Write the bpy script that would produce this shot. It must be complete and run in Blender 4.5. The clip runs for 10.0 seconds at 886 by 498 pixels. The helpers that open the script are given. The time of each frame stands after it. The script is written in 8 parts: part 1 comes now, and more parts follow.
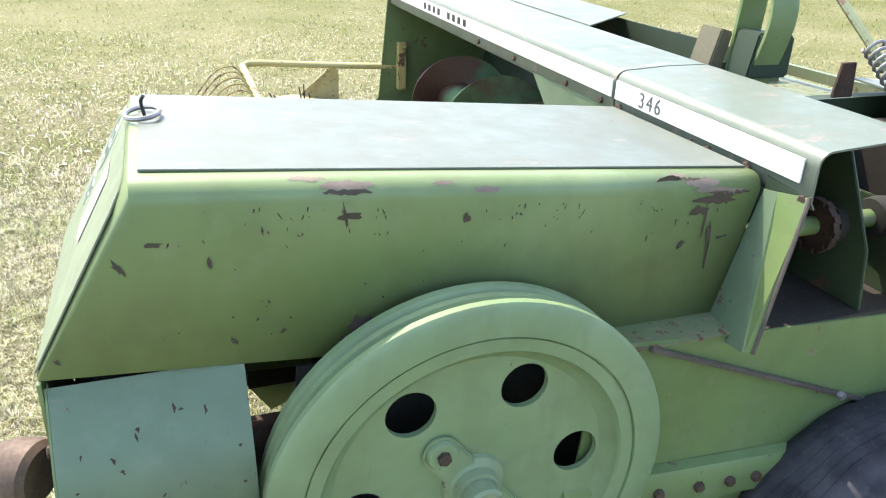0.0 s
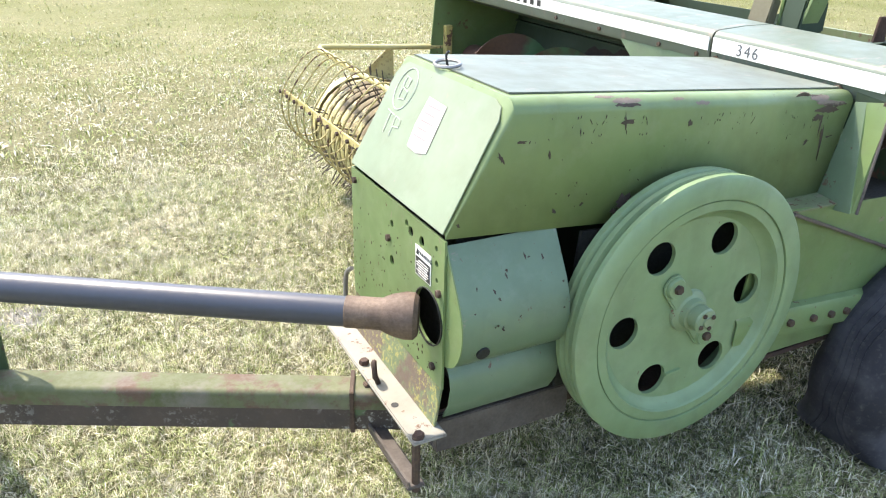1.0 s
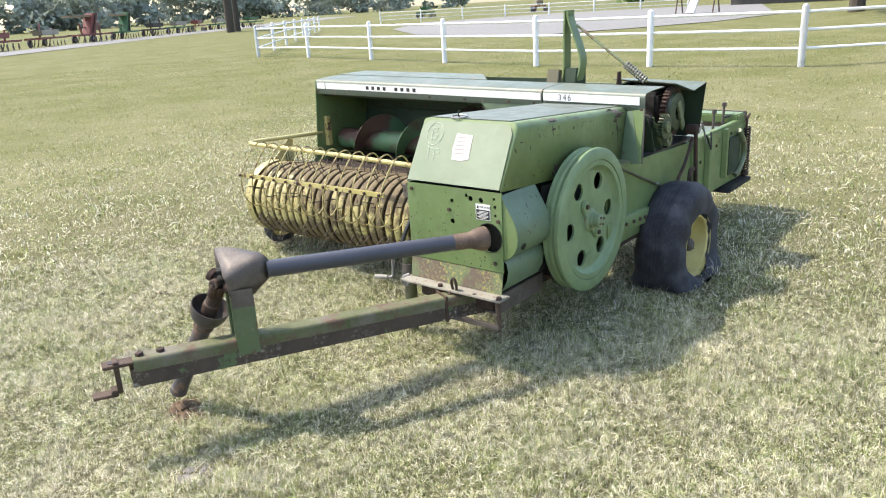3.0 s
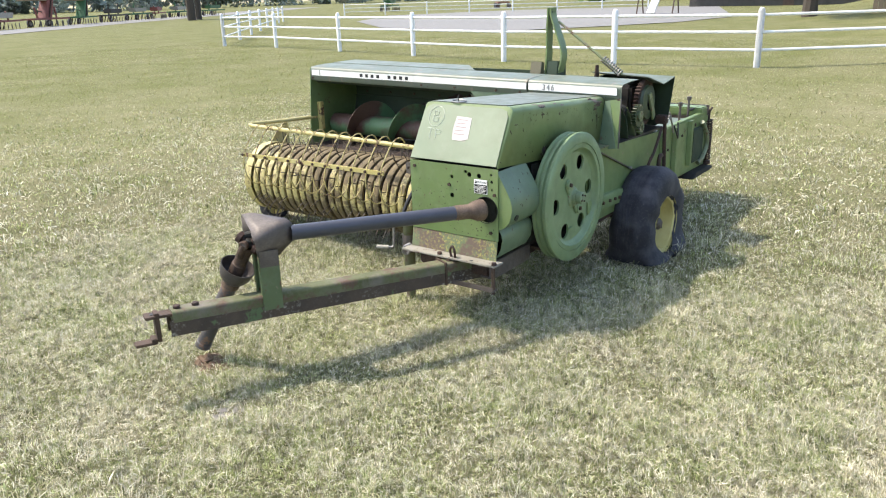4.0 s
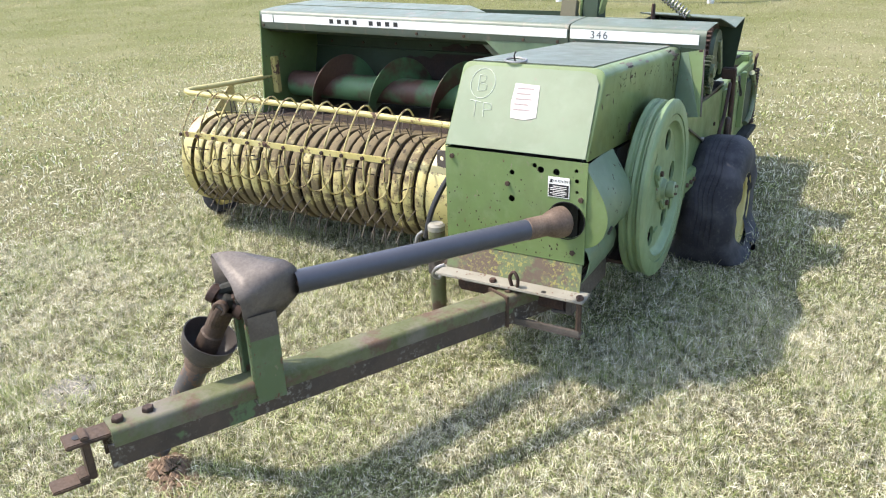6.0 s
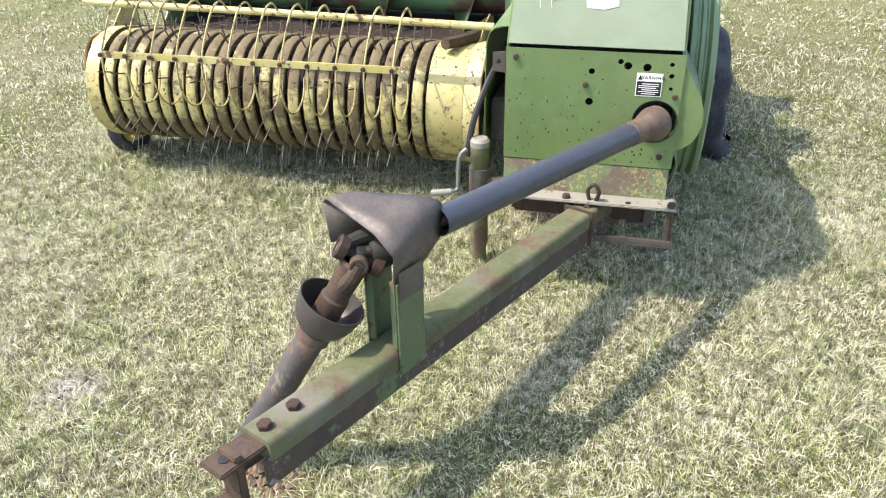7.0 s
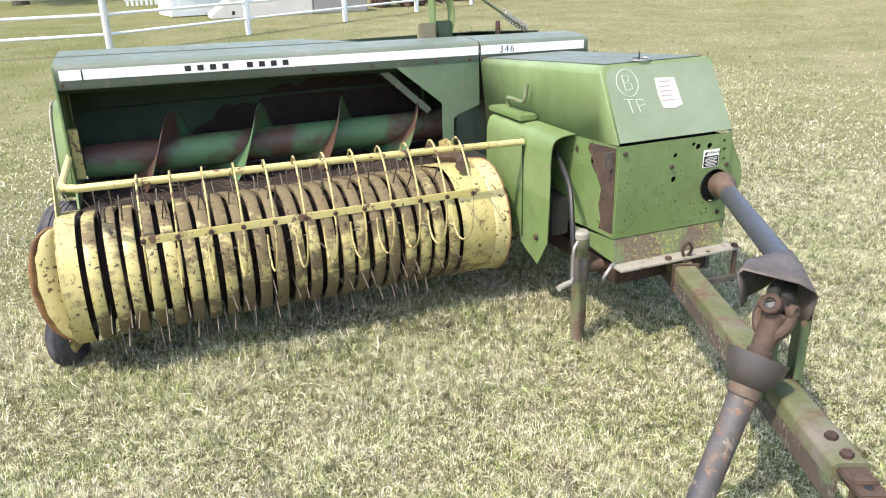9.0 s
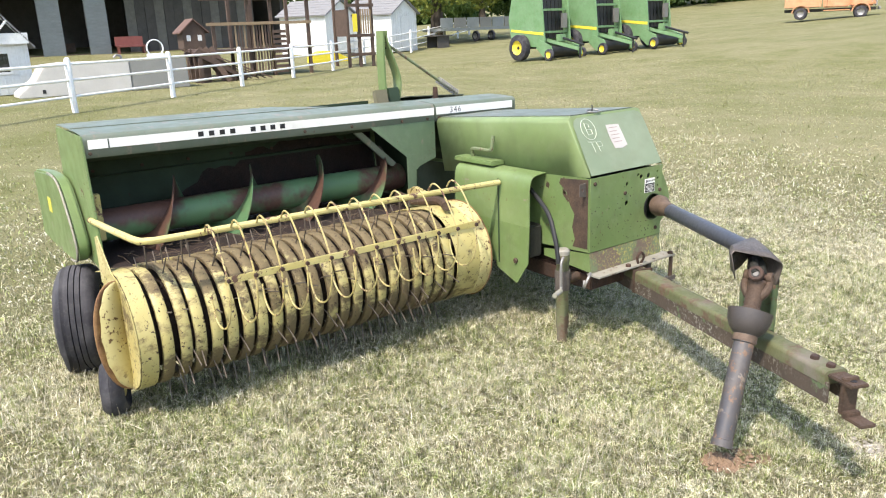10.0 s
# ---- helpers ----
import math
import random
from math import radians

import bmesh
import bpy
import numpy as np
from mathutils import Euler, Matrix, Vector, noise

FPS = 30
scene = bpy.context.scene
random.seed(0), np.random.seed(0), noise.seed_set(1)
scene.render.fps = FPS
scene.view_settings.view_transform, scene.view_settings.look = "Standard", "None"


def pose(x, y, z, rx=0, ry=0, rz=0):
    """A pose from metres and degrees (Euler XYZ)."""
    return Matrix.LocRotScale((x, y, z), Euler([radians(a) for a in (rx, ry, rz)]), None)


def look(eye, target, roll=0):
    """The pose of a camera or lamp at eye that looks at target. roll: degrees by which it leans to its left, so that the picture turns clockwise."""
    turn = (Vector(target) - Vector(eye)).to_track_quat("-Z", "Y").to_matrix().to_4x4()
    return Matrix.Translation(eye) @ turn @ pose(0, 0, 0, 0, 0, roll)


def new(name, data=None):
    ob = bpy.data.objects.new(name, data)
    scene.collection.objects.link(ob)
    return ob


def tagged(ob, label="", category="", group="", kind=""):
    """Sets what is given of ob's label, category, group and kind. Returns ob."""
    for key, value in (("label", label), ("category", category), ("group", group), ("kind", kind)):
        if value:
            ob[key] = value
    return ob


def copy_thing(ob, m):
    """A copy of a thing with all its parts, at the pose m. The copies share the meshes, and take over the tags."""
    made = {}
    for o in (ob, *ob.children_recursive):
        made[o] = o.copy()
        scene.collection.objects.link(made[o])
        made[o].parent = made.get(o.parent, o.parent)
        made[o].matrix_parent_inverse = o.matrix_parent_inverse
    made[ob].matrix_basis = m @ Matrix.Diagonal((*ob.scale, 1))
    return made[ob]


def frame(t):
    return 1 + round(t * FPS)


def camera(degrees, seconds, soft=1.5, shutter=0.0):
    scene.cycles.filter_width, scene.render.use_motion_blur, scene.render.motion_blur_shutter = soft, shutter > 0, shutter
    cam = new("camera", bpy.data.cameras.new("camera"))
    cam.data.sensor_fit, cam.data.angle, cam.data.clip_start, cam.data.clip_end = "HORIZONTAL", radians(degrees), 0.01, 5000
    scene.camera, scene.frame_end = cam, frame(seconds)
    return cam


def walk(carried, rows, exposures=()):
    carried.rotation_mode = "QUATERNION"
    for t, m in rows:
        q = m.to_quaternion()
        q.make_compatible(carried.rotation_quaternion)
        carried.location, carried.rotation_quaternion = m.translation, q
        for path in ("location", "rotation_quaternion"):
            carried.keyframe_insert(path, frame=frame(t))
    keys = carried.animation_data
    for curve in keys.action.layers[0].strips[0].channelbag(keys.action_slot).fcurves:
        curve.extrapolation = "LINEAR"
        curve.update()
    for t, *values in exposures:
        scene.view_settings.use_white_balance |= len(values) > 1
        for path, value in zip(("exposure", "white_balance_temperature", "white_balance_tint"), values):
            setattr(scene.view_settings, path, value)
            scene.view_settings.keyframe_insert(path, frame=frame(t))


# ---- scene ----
cam = camera(60.6, 10.0, soft=1.1)
PATH = [
    (0, (0.64, 0.661, 1.552), (1.288, 2.364, 0.727), 2.3),
    (0.5, (0.222, 0.542, 1.517), (0.936, 2.214, 0.683), 2.1),
    (1, (-0.287, 0.401, 1.561), (0.559, 2.011, 0.729), 1.4),
    (1.5, (-0.814, 0.258, 1.584), (0.196, 1.78, 0.771), -0.1),
    (2, (-1.314, 0.226, 1.64), (-0.09, 1.619, 0.89), -2.3),
    (2.5, (-1.945, -0.006, 1.727), (-0.542, 1.262, 1.076), -3.4),
    (2.7, (-2.119, -0.09, 1.718), (-0.683, 1.155, 1.094), -3.6),
    (3.8, (-2.774, -0.3, 1.741), (-1.253, 0.838, 1.116), -1.9),
    (4, (-2.811, -0.283, 1.736), (-1.283, 0.842, 1.104), -1.7),
    (4.5, (-2.741, -0.186, 1.726), (-1.203, 0.913, 1.072), -1.5),
    (5, (-2.511, 0.067, 1.728), (-0.968, 1.139, 1.045), -1.7),
    (5.2, (-2.44, 0.224, 1.705), (-0.888, 1.278, 1.011), -1.8),
    (6.3, (-1.966, 1.185, 1.64), (-0.344, 2.004, 0.804), -1.9),
    (6.5, (-1.988, 1.382, 1.619), (-0.343, 2.103, 0.738), -1.8),
    (7, (-2.047, 1.909, 1.547), (-0.362, 2.333, 0.556), -1.0),
    (7.5, (-2.017, 2.42, 1.51), (-0.329, 2.523, 0.442), -0.7),
    (8, (-2.106, 2.918, 1.507), (-0.406, 2.702, 0.475), -0.5),
    (8.5, (-1.998, 3.427, 1.523), (-0.263, 2.958, 0.644), -1.0),
    (9, (-2.043, 4.045, 1.594), (-0.306, 3.351, 0.885), -1.8),
    (9.5, (-2.059, 4.561, 1.639), (-0.387, 3.625, 1.067), -2.8),
    (10, (-2.134, 5.122, 1.634), (-0.59, 3.98, 1.078), -2.2),
]
walk(cam, [(t, look(eye, target, roll)) for t, eye, target, roll in PATH],
     [(0.0, 2.17, 7000, 11), (1.0, 2.18, 7000, 11), (2.0, 2.00, 7000, 11), (2.7, 1.77, 7000, 11), (4.0, 1.60, 7000, 11), (6.0, 1.73, 6850, 11), (8.0, 1.76, 6850, 11), (10.0, 1.58, 7000, 11)])

# ---- world and sun ----
SUN = Vector((-0.25, 0.61, 1.0)).normalized()
world = bpy.data.worlds.new("world")
scene.world = world
world.use_nodes = True
wn = world.node_tree
sky = wn.nodes.new("ShaderNodeTexSky")
sky.sky_type, sky.sun_disc = "NISHITA", False
sky.sun_elevation = math.asin(SUN.z)
sky.sun_rotation = math.atan2(SUN.x, SUN.y)
sky.air_density, sky.dust_density = 1.0, 1.6
wn.links.new(sky.outputs[0], wn.nodes["Background"].inputs[0])
wn.nodes["Background"].inputs[1].default_value = 0.15
sun = new("sun", bpy.data.lights.new("sun", "SUN"))
sun.data.energy, sun.data.angle, sun.data.color = 2.0, radians(0.6), (1.0, 0.95, 0.86)
sun.matrix_world = look(SUN * 50, (0, 0, 0))

# ---- materials ----


class Nodes:
    """A small wrapper for building node materials."""

    def __init__(self, name, rough=0.5, metal=0.0, space="Object"):
        self.mat = bpy.data.materials.new(name)
        self.mat.use_nodes = True
        self.t = self.mat.node_tree
        self.b = self.t.nodes["Principled BSDF"]
        self.b.inputs["Roughness"].default_value = rough
        self.b.inputs["Metallic"].default_value = metal
        co = self.t.nodes.new("ShaderNodeTexCoord")
        info = self.t.nodes.new("ShaderNodeObjectInfo")
        off = self.t.nodes.new("ShaderNodeVectorMath")
        off.operation = "MULTIPLY_ADD"
        comb = self.t.nodes.new("ShaderNodeCombineXYZ")
        for k in range(3):
            self.t.links.new(info.outputs["Random"], comb.inputs[k])
        self.t.links.new(comb.outputs[0], off.inputs[0])
        off.inputs[1].default_value = (37.0, 17.0, 53.0)
        self.t.links.new(co.outputs[space], off.inputs[2])
        self.co, self.random = off.outputs[0], info.outputs["Random"]
        self.plain = co.outputs[space]

    def link(self, a, b):
        self.t.links.new(a, b)

    def noise(self, scale, detail=4.0, rough=0.55, stretch=None, plain=False):
        n = self.t.nodes.new("ShaderNodeTexNoise")
        n.inputs["Scale"].default_value, n.inputs["Detail"].default_value, n.inputs["Roughness"].default_value = scale, detail, rough
        src = self.plain if plain else self.co
        if stretch:
            m = self.t.nodes.new("ShaderNodeMapping")
            m.inputs["Scale"].default_value = stretch
            self.link(src, m.inputs[0])
            src = m.outputs[0]
        self.link(src, n.inputs["Vector"])
        return n.outputs["Fac"]

    def ramp(self, fac, *stops):
        r = self.t.nodes.new("ShaderNodeValToRGB")
        while len(r.color_ramp.elements) < len(stops):
            r.color_ramp.elements.new(0.5)
        for e, (p, c) in zip(r.color_ramp.elements, stops):
            e.position = p
            e.color = (*c, 1) if isinstance(c, tuple) else (c, c, c, 1)
        self.link(fac, r.inputs[0])
        return r.outputs[0]

    def mix(self, fac, a, b, mode="MIX"):
        m = self.t.nodes.new("ShaderNodeMix")
        m.data_type, m.blend_type = "RGBA", mode
        for v, i in ((fac, 0), (a, 6), (b, 7)):
            if isinstance(v, (int, float)):
                m.inputs[i].default_value = v if i == 0 else (v, v, v, 1)
            elif isinstance(v, tuple):
                m.inputs[i].default_value = (*v, 1)
            else:
                self.link(v, m.inputs[i])
        return m.outputs[2]

    def mul(self, a, b):
        m = self.t.nodes.new("ShaderNodeMath")
        m.operation = "MULTIPLY"
        for i, v in enumerate((a, b)):
            if isinstance(v, (int, float)):
                m.inputs[i].default_value = v
            else:
                self.link(v, m.inputs[i])
        return m.outputs[0]

    def finish(self, color, rough=None, bump=None, strength=0.2, distance=0.003):
        if isinstance(color, tuple):
            self.b.inputs["Base Color"].default_value = (*color, 1)
        else:
            self.link(color, self.b.inputs["Base Color"])
        if rough is not None:
            self.link(rough, self.b.inputs["Roughness"])
        if bump is not None:
            b = self.t.nodes.new("ShaderNodeBump")
            b.inputs["Strength"].default_value, b.inputs["Distance"].default_value = strength, distance
            self.link(bump, b.inputs["Height"])
            self.link(b.outputs[0], self.b.inputs["Normal"])
        return self.mat


RUST = (0.075, 0.042, 0.028)


def painted(name, base, fade, rust=0.5, dirt=(0.10, 0.10, 0.05), rough=0.42, rust_col=RUST, scuff=0.0, chalky=0.22):
    """Old sprayed paint: faded patches, a film of dirt, chips and spots of rust."""
    n = Nodes(name, rough)
    big, mid, fine = n.noise(2.2, 5), n.noise(9, 5, 0.6), n.noise(60, 4, 0.6)
    col = n.mix(n.ramp(big, (0.3, 0.0), (0.75, 1.0)), base, fade)
    col = n.mix(n.mul(n.ramp(mid, (0.45, 0.0), (0.8, 1.0)), 0.35), col, dirt)
    streak = n.noise(7, 4, 0.6, (2.2, 2.2, 0.35))
    col = n.mix(n.mul(n.ramp(streak, (0.55, 0.0), (0.75, 1.0)), 0.18), col, dirt)
    chips = n.ramp(n.noise(38, 8, 0.72, (1, 1, 0.6)), (0.69 - 0.055 * rust, 0.0), (0.705 - 0.055 * rust, 1.0))
    few = min(rust, 1.45)
    blot = n.ramp(n.noise(7.5, 8, 0.74), (0.72 - 0.1 * few, 0.0), (0.74 - 0.1 * few, 1.0))
    if scuff:
        rub = n.ramp(n.noise(11, 7, 0.72, (0.6, 1.6, 1)), (0.66 - 0.1 * scuff, 0.0), (0.70 - 0.1 * scuff, 1.0))
        col = n.mix(n.mul(rub, 0.75), col, n.mix(fine, (0.15, 0.115, 0.09), (0.30, 0.25, 0.205)))
    bloom = n.ramp(n.noise(17, 5, 0.65), (0.52, 0.0), (0.72, 1.0))
    col = n.mix(n.mul(bloom, chalky), col, tuple(min(1, 0.75 * c + 0.10) for c in fade))
    mask = n.mix(1.0, chips, blot, "LIGHTEN")
    rusty = n.mix(fine, rust_col, tuple(min(1, c * 2.3) for c in rust_col))
    col = n.mix(mask, col, rusty)
    rg = n.mix(mask, n.ramp(mid, (0.3, rough - 0.08), (0.8, rough + 0.15)), 0.85)
    return n.finish(col, rg, n.mix(0.3, n.mix(0.5, fine, big), mask), 0.12, 0.004)


def rusted(name, dark=(0.05, 0.031, 0.023), light=(0.165, 0.088, 0.055), rough=0.75, metal=0.2):
    n = Nodes(name, rough, metal)
    a, b = n.noise(14, 6, 0.65), n.noise(120, 3, 0.6)
    col = n.ramp(a, (0.3, dark), (0.72, light))
    col = n.mix(n.mul(b, 0.5), col, tuple(0.6 * c for c in dark))
    return n.finish(col, n.ramp(b, (0.3, rough - 0.12), (0.7, min(1, rough + 0.12))), b, 0.35, 0.002)


def plain(name, col, rough=0.6, metal=0.0, var=0.25, scale=12, bump=0.15):
    n = Nodes(name, rough, metal)
    a, b = n.noise(scale, 5, 0.6), n.noise(scale * 9, 3, 0.6)
    c = n.mix(a, tuple(x * (1 - var) for x in col), tuple(min(1, x * (1 + var)) for x in col))
    c = n.mix(n.mul(b, 0.25), c, tuple(x * 0.6 for x in col))
    return n.finish(c, n.ramp(b, (0.3, max(0.05, rough - 0.1)), (0.7, min(1, rough + 0.1))), b, bump, 0.002)


GREEN = painted("green_paint", (0.110, 0.174, 0.056), (0.172, 0.236, 0.098), 0.6, scuff=0.25)
GREEN_HOOD = painted("hood_green_paint", (0.147, 0.211, 0.078), (0.210, 0.273, 0.130), 0.2)
GREEN_TOP = painted("faded_roof_paint", (0.100, 0.128, 0.090), (0.142, 0.168, 0.130), 0.25, (0.15, 0.14, 0.115), 0.46, scuff=0.9)
ROOF_PAINT = painted("faded_panel_paint", (0.098, 0.118, 0.088), (0.132, 0.150, 0.122), 0.25, (0.135, 0.12, 0.105), 0.46, scuff=0.45)
GREEN_BLUE = painted("bluish_guard_paint", (0.100, 0.158, 0.088), (0.150, 0.206, 0.128), 0.8, (0.07, 0.085, 0.06), scuff=0.3)
GREEN_WHEEL = painted("flywheel_paint", (0.160, 0.243, 0.112), (0.222, 0.300, 0.164), 0.1, rough=0.45)
GREEN_WORN = painted("worn_green_paint", (0.105, 0.15, 0.06), (0.17, 0.20, 0.115), 1.9, (0.12, 0.075, 0.05), scuff=0.6)
# green paint darkened to hold the shade inside feeder and knotters
GREEN_SHADED = painted("shade_darkened_green", (0.014, 0.032, 0.014), (0.024, 0.046, 0.022), 0.6, (0.020, 0.022, 0.012), 0.7, (0.03, 0.018, 0.012), chalky=0.0)
YELLOW = painted("yellow_paint", (0.52, 0.43, 0.13), (0.60, 0.53, 0.25), 0.75, (0.28, 0.2, 0.06), 0.5, (0.10, 0.05, 0.022))


def banded_yellow(name, edge):
    """Cream-yellow paint on the pickup: rubbed clean in places, caked brown and black in others, grime along a band's edges."""
    n = Nodes(name, 0.55)
    f = n.noise(55, 5, 0.65)
    col = n.mix(n.noise(5, 5, 0.6), (0.37, 0.305, 0.095), (0.50, 0.44, 0.22))
    cake = n.noise(6.5, 7, 0.72, (1, 0.6, 1))
    if edge:
        # hay dirt lies on the upper side of the bands
        up = n.t.nodes.new("ShaderNodeSeparateXYZ")
        n.link(n.plain, up.inputs[0])
        lie = n.t.nodes.new("ShaderNodeMapRange")
        for i, v in ((1, 0.50), (2, 0.65), (3, 0.0), (4, 0.15)):
            lie.inputs[i].default_value = v
        n.link(up.outputs[2], lie.inputs[0])
        more = n.t.nodes.new("ShaderNodeMath")
        n.link(cake, more.inputs[0])
        n.link(lie.outputs[0], more.inputs[1])
        # browner towards the bottom of the bands as well
        low = n.t.nodes.new("ShaderNodeMapRange")
        for i, v in ((1, 0.36), (2, 0.22), (3, 0.0), (4, 0.16)):
            low.inputs[i].default_value = v
        n.link(up.outputs[2], low.inputs[0])
        most = n.t.nodes.new("ShaderNodeMath")
        n.link(more.outputs[0], most.inputs[0])
        n.link(low.outputs[0], most.inputs[1])
        # the middle stretch of the pickup is the brownest
        where = n.t.nodes.new("ShaderNodeNewGeometry")
        along = n.t.nodes.new("ShaderNodeSeparateXYZ")
        n.link(where.outputs["Position"], along.inputs[0])
        span = n.t.nodes.new("ShaderNodeMapRange")
        for i, v in ((1, 2.7), (2, 4.4), (3, 0.0), (4, 1.0)):
            span.inputs[i].default_value = v
        n.link(along.outputs[1], span.inputs[0])
        worst = n.t.nodes.new("ShaderNodeMath")
        n.link(most.outputs[0], worst.inputs[0])
        n.link(n.mul(n.ramp(span.outputs[0], (0.05, 0.0), (0.22, 1.0), (0.54, 1.0), (0.78, 0.0)), 0.085), worst.inputs[1])
        cake = worst.outputs[0]
    stain = n.ramp(cake, (0.515, 0.0), (0.61, 1.0))
    col = n.mix(n.mul(stain, 0.85), col, n.mix(f, (0.035, 0.024, 0.017), (0.135, 0.088, 0.048)))
    if edge:
        sep = n.t.nodes.new("ShaderNodeSeparateXYZ")
        n.link(n.plain, sep.inputs[0])
        far = n.t.nodes.new("ShaderNodeMath")
        far.operation = "ABSOLUTE"
        n.link(sep.outputs[1], far.inputs[0])
        rough_edge = n.t.nodes.new("ShaderNodeMath")
        rough_edge.operation = "MULTIPLY_ADD"
        n.link(n.noise(28, 6, 0.7), rough_edge.inputs[0])
        rough_edge.inputs[1].default_value = 0.035
        n.link(far.outputs[0], rough_edge.inputs[2])
        col = n.mix(n.mul(n.ramp(rough_edge.outputs[0], (0.040, 0.0), (0.048, 1.0)), 0.8), col, (0.07, 0.045, 0.025))
    specks = n.ramp(n.noise(42, 7, 0.72), (0.58, 0.0), (0.61, 1.0))
    col = n.mix(specks, col, (0.05, 0.03, 0.018))
    return n.finish(col, n.mix(stain, 0.45, 0.8), f, 0.25, 0.003)


YELLOW_STRIP = banded_yellow("grimy_yellow_strip", True)


def speckled():
    """Cream paint sown with fine rust specks."""
    n = Nodes("cream_shield_paint", 0.5)
    f = n.noise(70, 5, 0.65)
    col = n.mix(n.noise(4, 5, 0.6), (0.45, 0.39, 0.165), (0.53, 0.475, 0.25))
    col = n.mix(n.mul(n.ramp(n.noise(9, 6, 0.68), (0.50, 0.0), (0.68, 1.0)), 0.7), col, (0.30, 0.19, 0.07))
    specks = n.mul(n.ramp(n.noise(48, 5, 0.62), (0.57, 0.0), (0.61, 1.0)), n.ramp(n.noise(7, 4, 0.6), (0.36, 0.2), (0.52, 1.0)))
    col = n.mix(specks, col, n.mix(f, (0.055, 0.032, 0.018), (0.15, 0.085, 0.035)))
    return n.finish(col, n.mix(specks, 0.45, 0.85), n.mix(0.4, f, specks), 0.2, 0.003)


YELLOW_SPECK = speckled()
YELLOW_BAND = banded_yellow("stained_yellow_paint", False)
YELLOW_ROD = painted("yellow_rod_paint", (0.36, 0.29, 0.10), (0.46, 0.39, 0.18), 2.3, (0.22, 0.15, 0.06), 0.55)
YELLOW_BAR = painted("yellow_bar_paint", (0.44, 0.365, 0.12), (0.54, 0.475, 0.22), 1.5, (0.3, 0.22, 0.08), 0.5)
RUSTY = rusted("rusty_steel", (0.046, 0.031, 0.023), (0.130, 0.080, 0.052))


def lichened():
    """Faded green paint rubbed to brown in broad patches, with yellow lichen spots."""
    n = Nodes("lichened_green_paint", 0.6)
    f = n.noise(60, 5, 0.65)
    col = n.mix(n.noise(5, 5, 0.6), (0.105, 0.145, 0.060), (0.165, 0.190, 0.105))
    col = n.mix(n.ramp(n.noise(5.5, 7, 0.70), (0.47, 0.0), (0.54, 1.0)), col, n.mix(f, (0.085, 0.058, 0.042), (0.175, 0.130, 0.098)))
    moss = n.mul(n.ramp(n.noise(75, 6, 0.70), (0.53, 0.0), (0.58, 1.0)), n.ramp(n.noise(4, 4, 0.6), (0.46, 0.0), (0.58, 1.0)))
    col = n.mix(moss, col, (0.30, 0.27, 0.085))
    return n.finish(col, n.ramp(f, (0.3, 0.5), (0.7, 0.85)), f, 0.3, 0.003)


def muddy():
    """Rust and dried mud with pale lichen spots."""
    n = Nodes("muddy_rust", 0.9)
    f = n.noise(70, 5, 0.65)
    col = n.mix(n.noise(9, 5, 0.6), (0.035, 0.027, 0.022), (0.10, 0.072, 0.052))
    lichen = n.mul(n.ramp(n.noise(58, 6, 0.72), (0.54, 0.0), (0.60, 1.0)), n.ramp(n.noise(6, 3, 0.6), (0.44, 0.05), (0.62, 0.9)))
    col = n.mix(lichen, col, (0.29, 0.28, 0.235))
    col = n.mix(n.ramp(n.noise(7, 4, 0.6), (0.62, 0.0), (0.66, 1.0)), col, (0.09, 0.13, 0.06))
    return n.finish(col, None, f, 0.5, 0.004)


MUD = muddy()


def mossy():
    """A painted steel top gone to moss, dirt and pale scale."""
    n = Nodes("mossy_steel", 0.8)
    f = n.noise(60, 6, 0.68)
    col = n.mix(n.ramp(n.noise(4, 5, 0.6), (0.35, 0.0), (0.65, 1.0)), (0.075, 0.085, 0.03), (0.135, 0.14, 0.075))
    col = n.mix(n.ramp(n.noise(9, 6, 0.68), (0.50, 0.0), (0.60, 1.0)), col, (0.105, 0.065, 0.042))
    col = n.mix(n.ramp(n.noise(5.5, 7, 0.70), (0.50, 0.0), (0.66, 1.0)), col, n.mix(f, (0.105, 0.088, 0.066), (0.20, 0.18, 0.145)))
    return n.finish(col, n.ramp(f, (0.3, 0.6), (0.7, 0.95)), f, 0.35, 0.003)


MOSS = mossy()
RUST_DARK = rusted("dark_rusty_steel", (0.03, 0.02, 0.016), (0.10, 0.05, 0.034))
# rust darkened further for the shade inside feeder and pickup
RUST_SHADED = rusted("shade_black_rusty_steel", (0.010, 0.006, 0.005), (0.035, 0.016, 0.011), 0.85, 0.0)
RUST_BROWN = rusted("brown_weathered_steel", (0.075, 0.062, 0.054), (0.165, 0.138, 0.122), 0.55, 0.2)
RUST_LIGHT = rusted("orange_rusty_steel", (0.085, 0.055, 0.040), (0.20, 0.14, 0.10), 0.7)
BLUE_GREY = plain("blue_grey_plastic", (0.052, 0.055, 0.070), 0.4, 0.0, 0.25, 8)
# grime and grease; on recess sheets the same near-black is painted shade
DARK = plain("dark_grime_and_shade", (0.018, 0.018, 0.014), 0.8)
BLACK = plain("black_paint", (0.015, 0.015, 0.016), 0.5)
GREY_STEEL = plain("grey_steel", (0.28, 0.27, 0.26), 0.45, 0.6)
GREY_OILY = plain("oily_grey_steel", (0.12, 0.115, 0.11), 0.45, 0.5, 0.4, 40)
WHITE_BAND = painted("white_band", (0.84, 0.83, 0.80), (0.76, 0.75, 0.70), 0.15, (0.5, 0.46, 0.4), 0.45)
